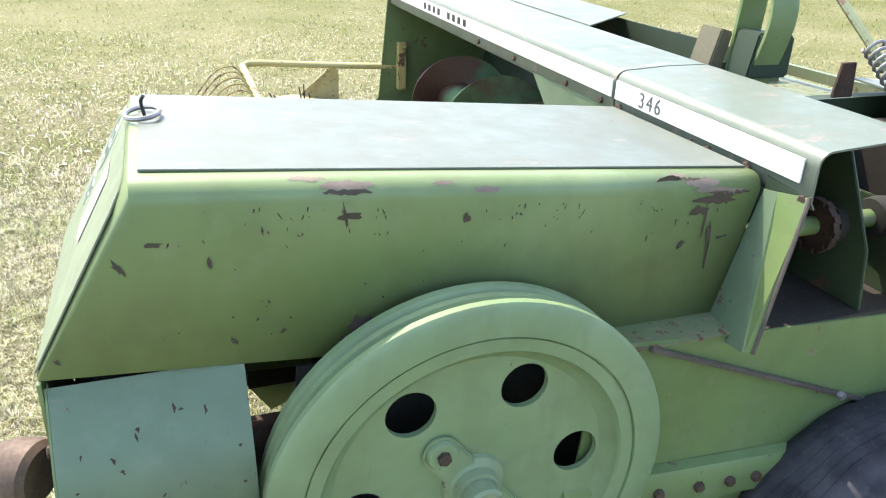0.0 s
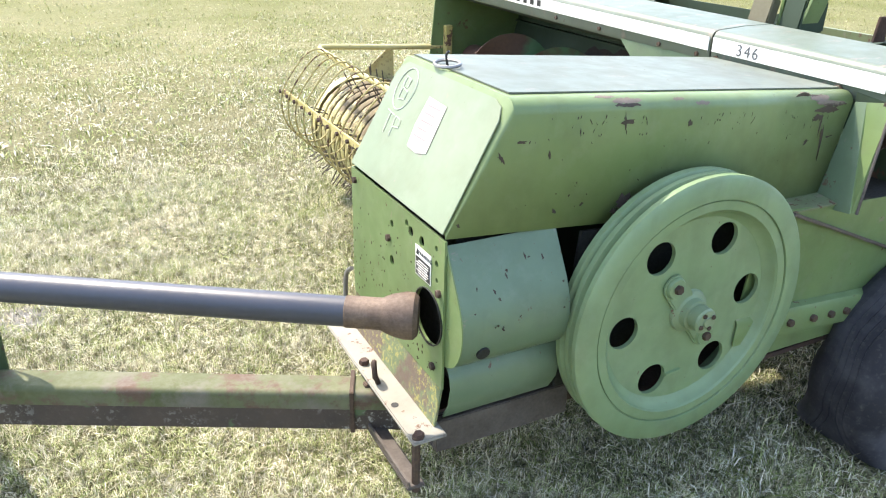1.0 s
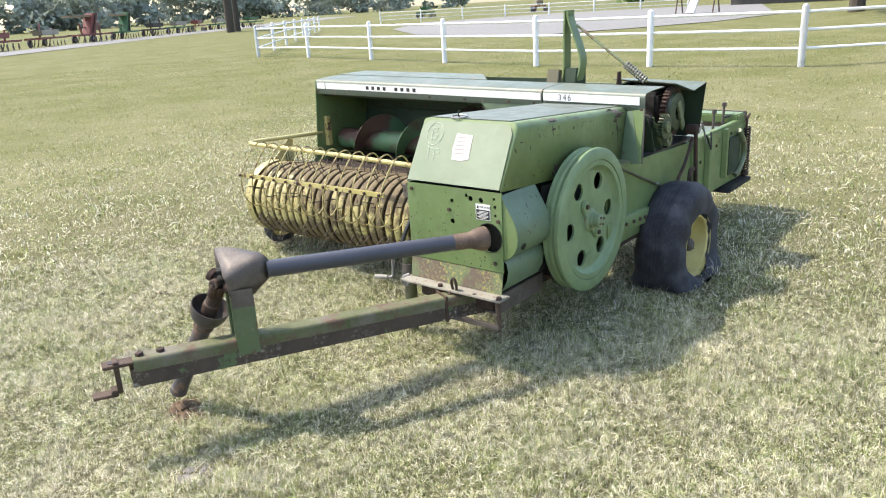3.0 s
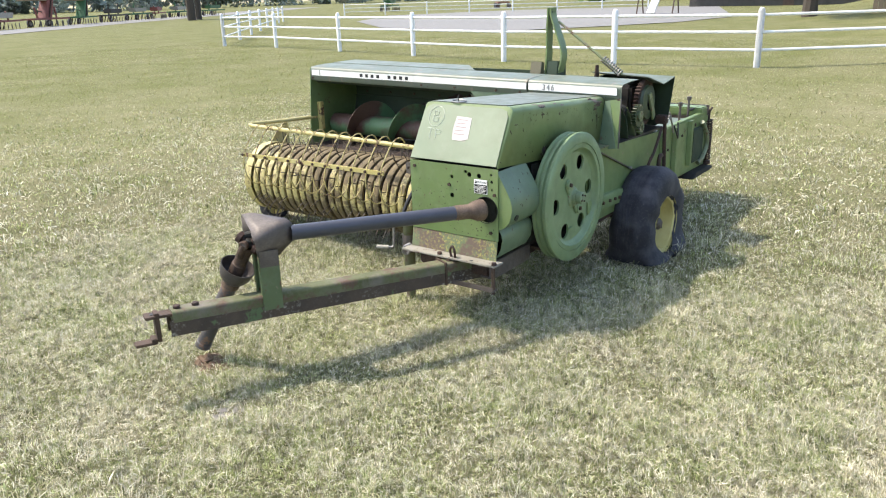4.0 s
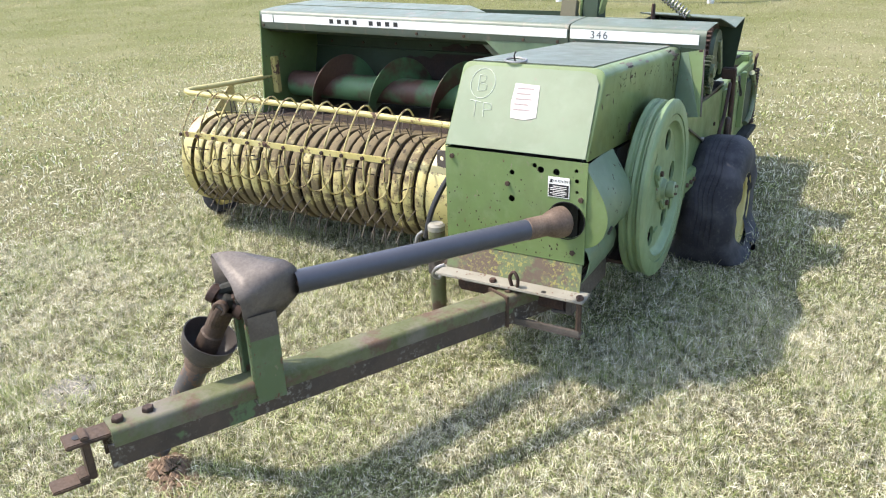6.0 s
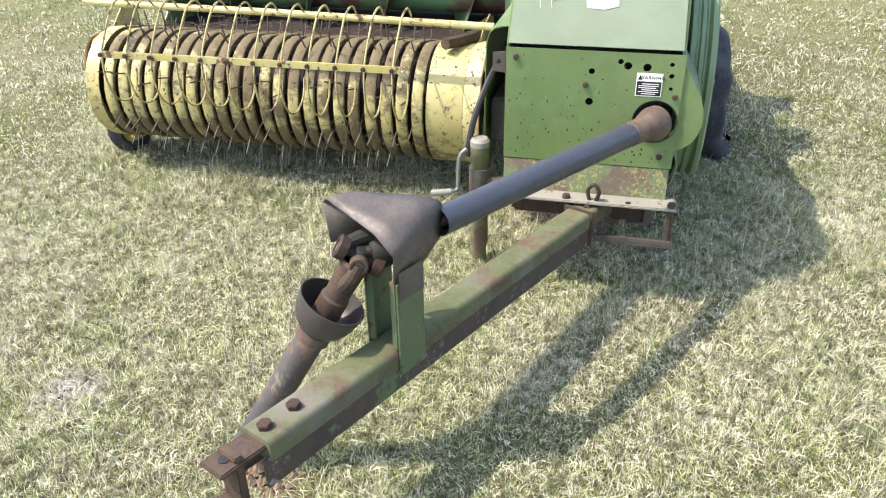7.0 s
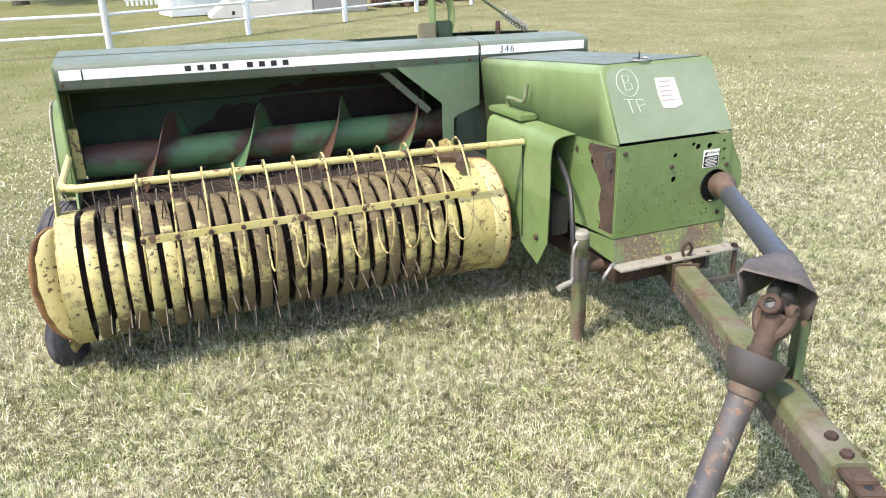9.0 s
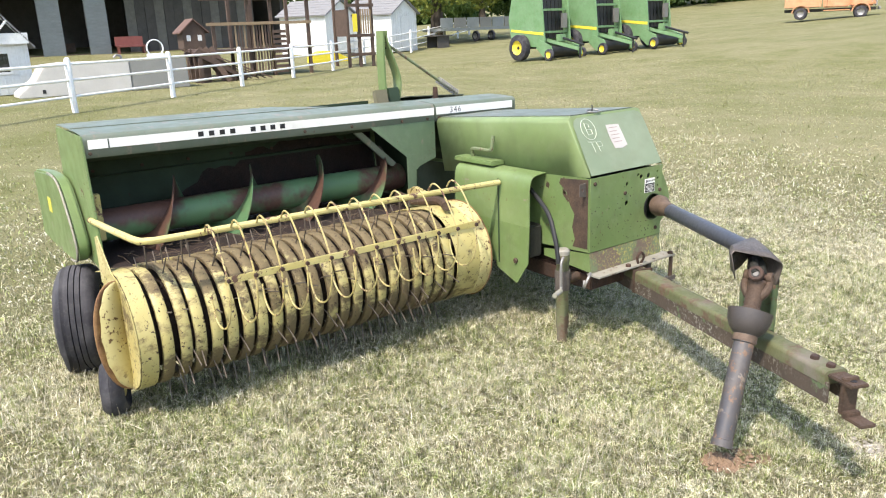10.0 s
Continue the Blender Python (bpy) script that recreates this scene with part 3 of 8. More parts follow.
def earth_heap(name, x, y, r, h, mat, label, seed, count):
    """Crumbs and clods of earth on a bare spot."""
    g = random.Random(seed)
    bm = B()
    for k in range(count):
        q = r * math.sqrt(g.random())
        a = g.uniform(0, 6.28)
        s = g.uniform(0.25, 1.0) * 0.016
        c = Vector((x + q * math.cos(a), y + q * math.sin(a), h * (1 - q / r) + s * 0.3))
        vs = [bm.verts.new(c + Vector((i * s * g.uniform(0.6, 1.3), j * s * g.uniform(0.6, 1.3), l * s * g.uniform(0.5, 1)))) for i, j, l in ((1, 0, 0), (-1, 0, 0), (0, 1, 0), (0, -1, 0), (0, 0, 1), (0, 0, -1))]
        for f in ((0, 2, 4), (2, 1, 4), (1, 3, 4), (3, 0, 4), (2, 0, 5), (1, 2, 5), (3, 1, 5), (0, 3, 5)):
            bm.faces.new([vs[i] for i in f])
    return tagged(new(name, to_mesh(name, bm, mat)), label, "earth", "", "stuff")


EARTH_RED = plain("red_earth", (0.19, 0.125, 0.08), 0.95, 0, 0.4, 40)
ASH = plain("pale_ash", (0.34, 0.31, 0.275), 0.95, 0, 0.45, 40)
earth_heap("ash_patch", -0.555, 3.487, 0.13, 0.010, ASH, "pale patch of ash and dry earth in the grass", 5, 420)
earth_heap("earth_heap", -0.700, 2.78, 0.070, 0.022, EARTH_RED, "small heap of reddish earth at the shaft's end", 6, 200)
earth_heap("earth_heap", -0.755, 2.67, 0.075, 0.008, EARTH_RED, "scattered reddish earth crumbs", 8, 60)
earth_heap("ash_patch", -1.00, 2.26, 0.07, 0.002, ASH, "pale patch of ash and dry earth in the grass", 9, 70)

# ---- the baler: x runs to its rear, y to its pickup side ----
baler = thing("hay_baler", (1.5, 2.4, 0.0), "weathered green hay baler with yellow pickup, standing on dry grass", "hay baler")

# bale chamber: a long channel along the near side
CH_Y0, CH_Y1 = 1.665, 2.10


def chamber():
    bm = B()
    prism(bm, [(1.30, 0.36), (3.62, 0.33), (3.64, 0.735), (2.6, 0.765), (1.70, 0.805), (1.34, 0.83)], "y", CH_Y0, CH_Y0 + 0.006)
    body = part("bale_chamber", bm, GREEN, baler, "long green sheet-metal bale chamber", 0.001)
    part("chamber_side", prism(B(), [(0.86, 0.36), (3.62, 0.33), (3.64, 0.735), (0.9, 0.80)], "y", CH_Y1 - 0.006, CH_Y1), GREEN_SHADED, body)
    part("chamber_floor", box(B(), 0.86, 3.62, CH_Y0 + 0.007, CH_Y1 - 0.007, 0.33, 0.345), RUST_DARK, body)
    bm = B()
    for y in (CH_Y0 + 0.03, CH_Y1 - 0.03):
        box(bm, 2.60, 3.62, y - 0.022, y + 0.022, 0.735, 0.768)
    part("top_rail", bm, GREEN, body, "", 0.004)
    part("top_sheet", box(B(), 2.62, 3.3, CH_Y0 + 0.06, CH_Y1 - 0.06, 0.74, 0.746), GREEN_TOP, body)
    # lower flange along the side, with its bolts
    bm = B()
    sheet(bm, [(1.664, 0.522), (1.64, 0.518), (1.632, 0.505), (1.632, 0.435)], "x", 1.28, 2.6, 0.004)
    for v in bm.verts:
        v.co.z -= 0.072 * (v.co.x - 1.5)
    fl = part("lower_flange", bm, GREEN, body, "green bolted lower flange")
    bolts("flange_bolt", [(x, 1.632, 0.475 - 0.072 * (x - 1.5)) for x in (1.36, 1.5, 1.60, 1.68, 1.75, 2.1, 2.3)], (0, -1, 0), 0.012, 0.012, RUSTY, fl)
    part("chamber_ledge", prism(B(), [(1.66, 0.816), (1.745, 0.822), (1.745, 0.818), (1.66, 0.811)], "x", 1.28, 1.72), GREEN_WORN, body)
    # diagonal strip and seam below the ear
    bm = B()
    beam(bm, (1.44, 1.656, 0.815), (2.30, 1.656, 0.475), 0.010, 0.014, (0, 1, 0))
    st = part("side_strip", bm, RUST_BROWN, body, "thin rusty diagonal strip", 0.002)
    bolts("strip_bolt", [(1.955, 1.650, 0.612)], (0, -1, 0), 0.010, 0.013, GREY_STEEL, st)
    bolts("side_bolt", [(x, 1.665, z) for x, z in ((1.47, 0.66), (1.45, 0.55), (1.9, 0.5), (2.35, 0.6), (2.62, 0.72), (2.8, 0.5), (3.0, 0.66), (2.5, 0.48), (3.2, 0.45), (2.7, 0.6), (3.3, 0.7))], (0, -1, 0), 0.012, 0.008, RUST_DARK, body)
    # stiffening ribs
    for x in (2.52, 2.78, 3.12):
        bm = B()
        prism(bm, [(x, 1.664), (x + 0.02, 1.635), (x + 0.06, 1.635), (x + 0.08, 1.664)], "z", 0.40, 0.755)
        part("stiffening_rib", bm, GREEN, body, "", 0.003)
    # slots and pads at the outlet
    part("outlet_pad", box(B(), 3.20, 3.46, 1.640, 1.664, 0.40, 0.68), GREEN_SHADED, body, "", 0.01)
    return body


chamber()

# outlet end: brown upright plate, tension springs, cranks
tail = part("tail_frame", box(B(), 3.74, 3.76, 1.70, 2.22, 0.34, 0.80), RUST_BROWN, baler, "brown rusty upright plate at the outlet", 0.004)
for y in (1.70, 2.12):
    part("tail_post", beam(B(), (3.60, y, 0.335), (3.60, y, 0.74), 0.04, 0.05, (1, 0, 0)), GREEN, tail, "", 0.004)
part("cross_beam", beam(B(), (3.56, 1.68, 0.775), (3.56, 2.20, 0.775), 0.16, 0.07), GREEN, tail, "", 0.01)
for y in (1.655, 2.17):
    part("tension_spring", spring(B(), (3.62, y, 0.36), (3.62, y, 0.70), 0.030, 0.0065, 17), RUST_DARK, tail, "dark coil tension spring")
    bm = sweep(B(), bend([(3.62, y, 0.30), (3.62, y, 0.74), (3.64, y, 0.77), (3.68, y, 0.79)], 4), 0.009)
    part("tension_rod", bm, RUST_DARK, tail, "steel rod through the spring")
    part("spring_cap", lathe(B(), [(0, 0), (0.036, 0), (0.036, 0.03), (0, 0.03)], (3.62, y, 0.325), (0, 0, 1), 12), RUST_DARK, tail)
part("curved_bar", sweep(B(), bend([(3.40, 1.64, 0.71), (3.50, 1.63, 0.60), (3.52, 1.63, 0.50), (3.42, 1.63, 0.41), (3.36, 1.64, 0.38)], 6), 0.020), GREEN_WORN, tail, "curved green bar")
for x, y, h in ((3.10, 1.73, 0.90), (3.45, 1.78, 0.90)):
    bm = sweep(B(), [(x, y, 0.74), (x + 0.01, y, h)], 0.010)
    lathe(bm, [(0, 0), (0.018, 0), (0.018, 0.03), (0, 0.03)], (x + 0.01, y, h - 0.03), (0, 0, 1), 8)
    part("upright_rod", bm, RUST_BROWN, tail, "upright rusty rod with a nut")
part("bent_crank", sweep(B(), bend([(3.45, 1.78, 0.79), (3.50, 1.74, 0.80), (3.58, 1.73, 0.80), (3.60, 1.70, 0.76)], 5), 0.010), RUST_BROWN, tail)
part("lower_step", prism(B(), [(3.15, 0.285), (3.62, 0.285), (3.64, 0.315), (3.22, 0.33)], "y", 1.60, 1.80), DARK, tail, "", 0.006)
for k in range(3):
    part("twine_guide", sweep(B(), bend([(2.66 + 0.02 * k, 1.68, 0.80), (2.68, 1.66, 0.84 + 0.02 * k), (2.74, 1.66, 0.80), (2.76, 1.65, 0.72)], 5), 0.006), GREY_STEEL, tail)

# right side linkage ahead of the outlet
link = part("tucker_linkage", sweep(B(), [(2.42, 1.60, 0.88), (2.46, 1.595, 0.42)], 0.014), RUST_DARK, baler, "dark steel linkage rods on the chamber side")
bm = sweep(B(), bend([(2.40, 1.61, 0.82), (2.26, 1.60, 0.68), (2.16, 1.60, 0.60), (2.17, 1.60, 0.54), (2.24, 1.60, 0.50)], 5), 0.010)
part("bent_rod", bm, RUST_DARK, link)
bm = sweep(B(), bend([(2.40, 1.60, 0.62), (2.34, 1.59, 0.62), (2.33, 1.59, 0.55), (2.38, 1.59, 0.47)], 5), 0.016)
part("short_arm", bm, RUSTY, link)
part("pull_cable", sweep(B(), bend([(2.62, 1.60, 0.80), (2.66, 1.585, 0.72), (2.72, 1.60, 0.70), (2.76, 1.62, 0.80)], 6), 0.006), BLACK, link)
bm = box(B(), 2.40, 2.46, 1.59, 1.662, 0.84, 0.90)
part("pivot_block", bm, RUST_DARK, link, "", 0.006)

# ---- the housing in front: hood, front panel, guards ----


def hood_shell():
    bm = B()
    rings = []
    arc = [(0.035 * (1 - math.cos(a)), 0.035 * (1 - math.sin(a))) for a in (radians(15 * k) for k in range(7))]
    for x, zt, zb, f in ((0.42, 0.905, 0.892, 0.25), (0.578, 1.186, 0.880, 1), (0.9, 1.164, 0.853, 1), (1.3, 1.135, 0.818, 1), (1.70, 1.106, 0.782, 1)):
        right = [(1.736, zb)] + [(1.736 + u, zt - v * f) for u, v in arc]
        left = [(2.302, zb)] + [(2.302 - u, zt - v * f) for u, v in arc]
        if x == 1.70:
            right[0] = (1.736, zb)
        rings.append([bm.verts.new((x - (0.07 * (zt - z) / (zt - zb) if x == 1.70 else 0), y, z)) for y, z in right + left[::-1]])
    for a, b in zip(rings, rings[1:]):
        for k in range(len(a) - 1):
            bm.faces.new((a[k], a[k + 1], b[k + 1], b[k]))
    hood = part("housing_hood", bm, GREEN_HOOD, baler, "green sheet-metal hood with scratches, rust chips and a rounded shoulder")
    mod = hood.modifiers.new("thickness", "SOLIDIFY")
    mod.thickness = 0.003
    roof = B()
    prism(roof, [(0.592, 1.186), (1.692, 1.1075), (1.692, 1.1115), (0.592, 1.190)], "y", 1.785, 2.268)
    part("roof_panel", roof, ROOF_PAINT, hood, "faded pale green roof panel", 0.001)
    # front sloping plate
    u = Vector((0.158, 0, 0.281)).normalized()
    nrm = Vector((-u.z, 0, u.x))
    bm = B()
    prof = [(1.742, 0.0), (2.296, 0.0), (2.290, 0.27), (2.275, 0.300), (2.245, 0.314), (1.800, 0.314), (1.766, 0.302), (1.750, 0.272)]
    lo = [Vector((0.4185, y, 0.900)) + u * d + nrm * 0.001 for y, d in prof]
    a, b = [bm.verts.new(v) for v in lo], [bm.verts.new(v + nrm * 0.003) for v in lo]
    bm.faces.new(a[::-1]), bm.faces.new(b)
    for i in range(len(a)):
        j = (i + 1) % len(a)
        bm.faces.new((a[i], a[j], b[j], b[i]))
    part("sloping_front", bm, GREEN_TOP2, hood, "sloping front sheet with chalk marks and a torn white sticker", 0.001)
    return hood, u, nrm


GREEN_TOP2 = painted("sloping_front_paint", (0.150, 0.196, 0.118), (0.205, 0.248, 0.164), 0.2, (0.15, 0.15, 0.10), 0.5, scuff=0.2)
hood, SLOPE, SLOPE_N = hood_shell()


def on_slope(y, d, off=0.0042):
    return Vector((0.4185, y, 0.900)) + SLOPE * d + SLOPE_N * (0.001 + off)


# latch ring on the front edge of the roof
bm = sweep(B(), [Vector((0.60, 2.09, 1.196)) + Vector((0.03 * math.cos(a), 0.042 * math.sin(a), 0.003 * math.cos(a))) for a in (2 * math.pi * k / 20 for k in range(20))], 0.0045, 6, True)
latch = part("latch_ring", bm, GREY_STEEL, hood, "small steel latch ring")
part("latch_pin", sweep(B(), bend([(0.604, 2.095, 1.188), (0.600, 2.097, 1.214), (0.606, 2.093, 1.226)], 4), 0.0032), BLACK, latch)

# sticker and chalk marks
bm = B()
q = [on_slope(2.062, 0.255), on_slope(1.965, 0.25), on_slope(1.955, 0.13), on_slope(2.0, 0.118), on_slope(2.055, 0.122), on_slope(2.066, 0.18)]
a, b = [bm.verts.new(v) for v in q], [bm.verts.new(v + SLOPE_N * 0.0008) for v in q]
bm.faces.new(b), bm.faces.new(a[::-1])
for i in range(len(a)):
    bm.faces.new((a[i], a[(i + 1) % len(a)], b[(i + 1) % len(a)], b[i]))
stk = part("sticker", bm, STICKER, hood, "torn white paper sticker")
bm = B()
for k in range(5):
    d = 0.235 - 0.02 * k
    beam(bm, on_slope(2.05, d, 0.0053), on_slope(1.985 + 0.01 * (k % 2), d, 0.0053), 0.004, 0.0008, SLOPE_N)
part("faint_print", bm, plain("faint_print", (0.30, 0.235, 0.23), 0.7), stk)
bm = sweep(B(), [on_slope(2.195 + 0.05 * math.cos(a), 0.245 + 0.058 * math.sin(a), 0.004) for a in (2 * math.pi * k / 24 for k in range(24))], 0.0014, 5, True)
part("chalk_mark", bm, CHALK, hood, "hand-drawn chalk circle and letters")


def chalk(strokes):
    """One hand-drawn sign of thin chalk strokes on the sloping sheet."""
    bm = B()
    for st in strokes:
        sweep(bm, [on_slope(y, d, 0.0042) for y, d in st], 0.0013, 5)
    part("chalk_mark", bm, CHALK, hood)


chalk([[(2.214, 0.278), (2.210, 0.215)], [(2.214, 0.278), (2.184, 0.272), (2.188, 0.250), (2.210, 0.247), (2.176, 0.240), (2.178, 0.218), (2.210, 0.214)]])
chalk([[(2.232, 0.178), (2.186, 0.172)], [(2.210, 0.175), (2.204, 0.118)]])
chalk([[(2.176, 0.172), (2.166, 0.118)], [(2.176, 0.172), (2.142, 0.168), (2.138, 0.148), (2.172, 0.143)]])

# front panel with its round opening for the drive shaft
bm = B()
holed(bm, [(1.732, 0.502), (2.300, 0.502), (2.300, 0.888), (1.732, 0.888)],
      [(1.806, 0.666, 0.070), (2.021, 0.822, 0.010), (2.022, 0.720, 0.013), (1.932, 0.858, 0.009), (1.908, 0.845, 0.013), (1.848, 0.843, 0.013), (1.773, 0.856, 0.007), (1.770, 0.819, 0.008), (1.768, 0.778, 0.006)], "x", 0.417, 0.423)
panel = part("front_panel", bm, GREEN, baler, "green front panel with bolt holes and a round shaft opening")
# near-black block fills the housing behind the openings
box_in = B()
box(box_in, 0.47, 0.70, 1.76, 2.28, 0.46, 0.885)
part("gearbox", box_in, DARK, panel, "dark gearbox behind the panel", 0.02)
bm = lathe(B(), [(0.070, 0.0), (0.073, 0.0), (0.073, 0.004), (0.070, 0.004)], (0.4165, 1.806, 0.666), (-1, 0, 0), 28, True)
part("opening_rim", bm, BLACK, panel)
part("side_bracket", holed(B(), [(2.308, 0.795), (2.352, 0.800), (2.352, 0.862), (2.308, 0.866)], [(2.332, 0.832, 0.009)], "x", 0.440, 0.446), RUST_BROWN, panel, "small rusty bracket with a bolt hole")
bolts("panel_bolt", [(0.417, y, z) for y, z in ((2.27, 0.858), (1.777, 0.544), (2.038, 0.777), (1.752, 0.752))], (-1, 0, 0), 0.010, 0.009, RUSTY, panel)
# lower, dirtier skirt of the front, leaning forward to its base flange
bm = B()
prism(bm, [(0.419, 0.499), (0.424, 0.499), (0.408, 0.395), (0.402, 0.395)], "y", 1.738, 2.300)
part("front_skirt", bm, lichened(), panel, "rusty lower skirt of the front panel")
bm = B()
box(bm, 0.330, 0.420, 1.700, 2.318, 0.384, 0.394)
fl = part("base_flange", bm, CRUST, panel, "pale crusted base flange with bolts", 0.003)
bolts("flange_bolt", [(0.352, y, 0.394) for y in (1.718, 2.07)], (0, 0, 1), 0.014, 0.014, RUST_DARK, fl)
part("flange_hole", lathe(B(), [(0, 0), (0.010, 0), (0.010, 0.001), (0, 0.001)], (0.352, 1.86, 0.3942), (0, 0, 1), 12), BLACK, fl)
bm = sweep(B(), bend([(0.352, 1.968, 0.392), (0.340, 1.96, 0.43), (0.345, 1.978, 0.455), (0.352, 1.998, 0.43), (0.352, 1.99, 0.392)], 6), 0.007, 8)
part("eye_bolt", bm, RUST_DARK, fl, "rusty eye bolt")
bm = B()
box(bm, 0.318, 0.365, 1.705, 2.01, 0.250, 0.260)
box(bm, 0.318, 0.325, 1.705, 2.01, 0.260, 0.278)
lower = part("lower_strap", bm, RUST_BROWN, panel, "rusty lower hitch strap", 0.002)
part("strap_bolt", sweep(B(), [(0.345, 1.718, 0.235), (0.345, 1.718, 0.40)], 0.011, 8), RUSTY, lower)
part("strap_post", box(B(), 0.322, 0.362, 1.985, 2.008, 0.260, 0.383), RUSTY, lower, "", 0.003)

# warning decal
decal = part("warning_decal", box(B(), 0.4150, 0.4168, 1.796, 1.878, 0.750, 0.826), WHITE_BAND, panel, "black and white warning decal", 0.0003)
part("decal_field", box(B(), 0.4144, 0.4150, 1.799, 1.875, 0.753, 0.799), BLACK, decal)
M_FRONT = Matrix(((0, 0, -1, 0), (-1, 0, 0, 0), (0, 1, 0, 0), (0, 0, 0, 1)))
letters("WARNING", 0.0140, BLACK, "decal_word", decal, Matrix.Translation((0.4146, 1.829, 0.812)) @ M_FRONT)
part("decal_sign", prism(B(), [(1.873, 0.804), (1.859, 0.804), (1.866, 0.820)], "x", 0.4143, 0.4149), BLACK, decal)
bm = B()
for k in range(6):
    box(bm, 0.4139, 0.4144, 1.806 + 0.008 * (k in (2, 5)), 1.869 - 0.010 * (k in (0, 3, 5)), 0.790 - 0.0065 * k, 0.7925 - 0.0065 * k)
part("decal_line", bm, WHITE_BAND, decal)

# left side of the front housing, with its big rust patch
bm = prism(B(), [(0.424, 0.502), (1.10, 0.47), (1.10, 0.860), (0.424, 0.888)], "y", 2.298, 2.304)
side = part("housing_side", bm, GREEN, baler, "green side sheet of the front housing")
bm = prism(B(), [(0.428, 0.52), (0.53, 0.518), (0.515, 0.56), (0.535, 0.62), (0.52, 0.69), (0.555, 0.74), (0.575, 0.80), (0.63, 0.84), (0.62, 0.868), (0.428, 0.882)], "y", 2.3045, 2.3065)
part("rust_patch", bm, RUSTY, side, "large patch of bare rust", 0.0005)
g = random.Random(31)
bm = B()
for k in range(26):
    x, z = 0.53 + abs(g.gauss(0, 0.07)), 0.86 - abs(g.gauss(0, 0.06))
    if k > 18:
        x, z = g.uniform(0.44, 0.9), g.uniform(0.52, 0.84)
    w = g.uniform(0.003, 0.014) if k < 18 else g.uniform(0.002, 0.005)
    prism(bm, [(x + w * math.cos(2 * math.pi * i / 11) * g.uniform(0.5, 1.2), z + w * math.sin(2 * math.pi * i / 11) * g.uniform(0.5, 1.9)) for i in range(11)], "y", 2.3042, 2.3052)
sp = part("rust_spot", bm, RUSTY, side, "scattered rust spots")
sp["kind"] = "stuff"
part("side_skirt", prism(B(), [(0.41, 0.395), (0.75, 0.42), (0.75, 0.46), (0.424, 0.498)], "y", 2.29, 2.298), GREEN, side)

# curved guard between front panel and flywheel
GP = [(1.742, 0.874), (1.722, 0.84), (1.692, 0.79), (1.668, 0.745), (1.655, 0.70), (1.656, 0.655), (1.672, 0.61), (1.70, 0.58), (1.735, 0.565)]
bm = B()
guard_prof = [tuple(v) for v in bend([(*p, 0) for p in GP], 3)]
sheet(bm, [(p[0], p[1]) for p in guard_prof], "x", 0.428, 0.715, 0.004)
guard = part("curved_guard", bm, GREEN_BLUE, baler, "bluish green curved sheet guard with scuffs")
bm = prism(B(), [(p[0], p[1]) for p in guard_prof], "x", 0.424, 0.4275)
part("guard_end", bm, GREEN, guard)
# flat black disc stands in for a dark hole in the guard
part("guard_bolt", lathe(B(), [(0, 0), (0.017, 0), (0.017, 0.006), (0, 0.006)], (0.485, 1.664, 0.628), (0, -1, -0.3), 16), BLACK, guard)
bm = B()
sheet(bm, [(1.744, 0.566), (1.722, 0.545), (1.712, 0.510), (1.722, 0.455), (1.750, 0.405)], "x", 0.432, 0.745, 0.004)
part("lower_guard", bm, GREEN_BLUE, guard, "bluish lower sheet bulging under the curved guard")
part("lower_guard_end", prism(B(), [(1.744, 0.563), (1.722, 0.542), (1.713, 0.510), (1.723, 0.457), (1.750, 0.408)], "x", 0.740, 0.744), GREEN_SHADED, guard)
bm = prism(B(), [(0.43, 0.275), (0.835, 0.275), (0.835, 0.372), (0.43, 0.372)], "y", 1.775, 1.80)
box(bm, 0.43, 0.835, 1.80, 1.86, 0.275, 0.285)
box(bm, 0.43, 0.835, 1.80, 1.86, 0.362, 0.372)
part("frame_channel", bm, RUST_BROWN, baler, "rusty frame channel under the housing", 0.003)
bm = prism(B(), [(1.80, 0.285), (2.27, 0.285), (2.27, 0.38), (1.80, 0.38)], "x", 0.43, 1.6)
part("belly_frame", bm, RUST_DARK, baler, "", 0.01)

# folded shield beside the pickup
bm = B()
prof = [tuple(v)[:2] for v in bend([(2.306, 0.885, 0), (2.36, 0.882, 0), (2.405, 0.868, 0), (2.425, 0.83, 0), (2.43, 0.76, 0), (2.432, 0.6, 0)], 4)]
sheet(bm, prof, "x", 0.725, 1.36, -0.004)
shield = part("folded_shield", bm, GREEN, baler, "folded green sheet shield with a bolt near its lower corner")
bm = prism(B(), [(0.725, 0.602), (0.735, 0.40), (0.825, 0.268), (0.99, 0.33), (1.0, 0.36), (1.36, 0.40), (1.36, 0.602)], "y", 2.428, 2.432)
part("shield_skirt", bm, GREEN, shield)
part("shield_bolt", bolt(B(), (0.83, 2.432, 0.40), (0, 1, 0), 0.016, 0.012), RUSTY, shield)
# crease drawn as a laid-on dark strip
part("shield_crease", box(B(), 0.965, 0.975, 2.433, 2.4345, 0.36, 0.84), GREEN_SHADED, shield)
bm = sweep(B(), bend([(1.30, 2.33, 0.90), (1.30, 2.345, 0.955), (1.24, 2.35, 0.965), (1.14, 2.35, 0.965), (1.12, 2.345, 0.985), (1.12, 2.335, 1.05)], 5), 0.011)
part("grab_handle", bm, GREEN_WORN, baler, "bent green rod handle")
bm = box(B(), 1.06, 1.40, 2.306, 2.40, 0.888, 0.915)
part("handle_bracket", bm, GREEN, baler, "", 0.005)
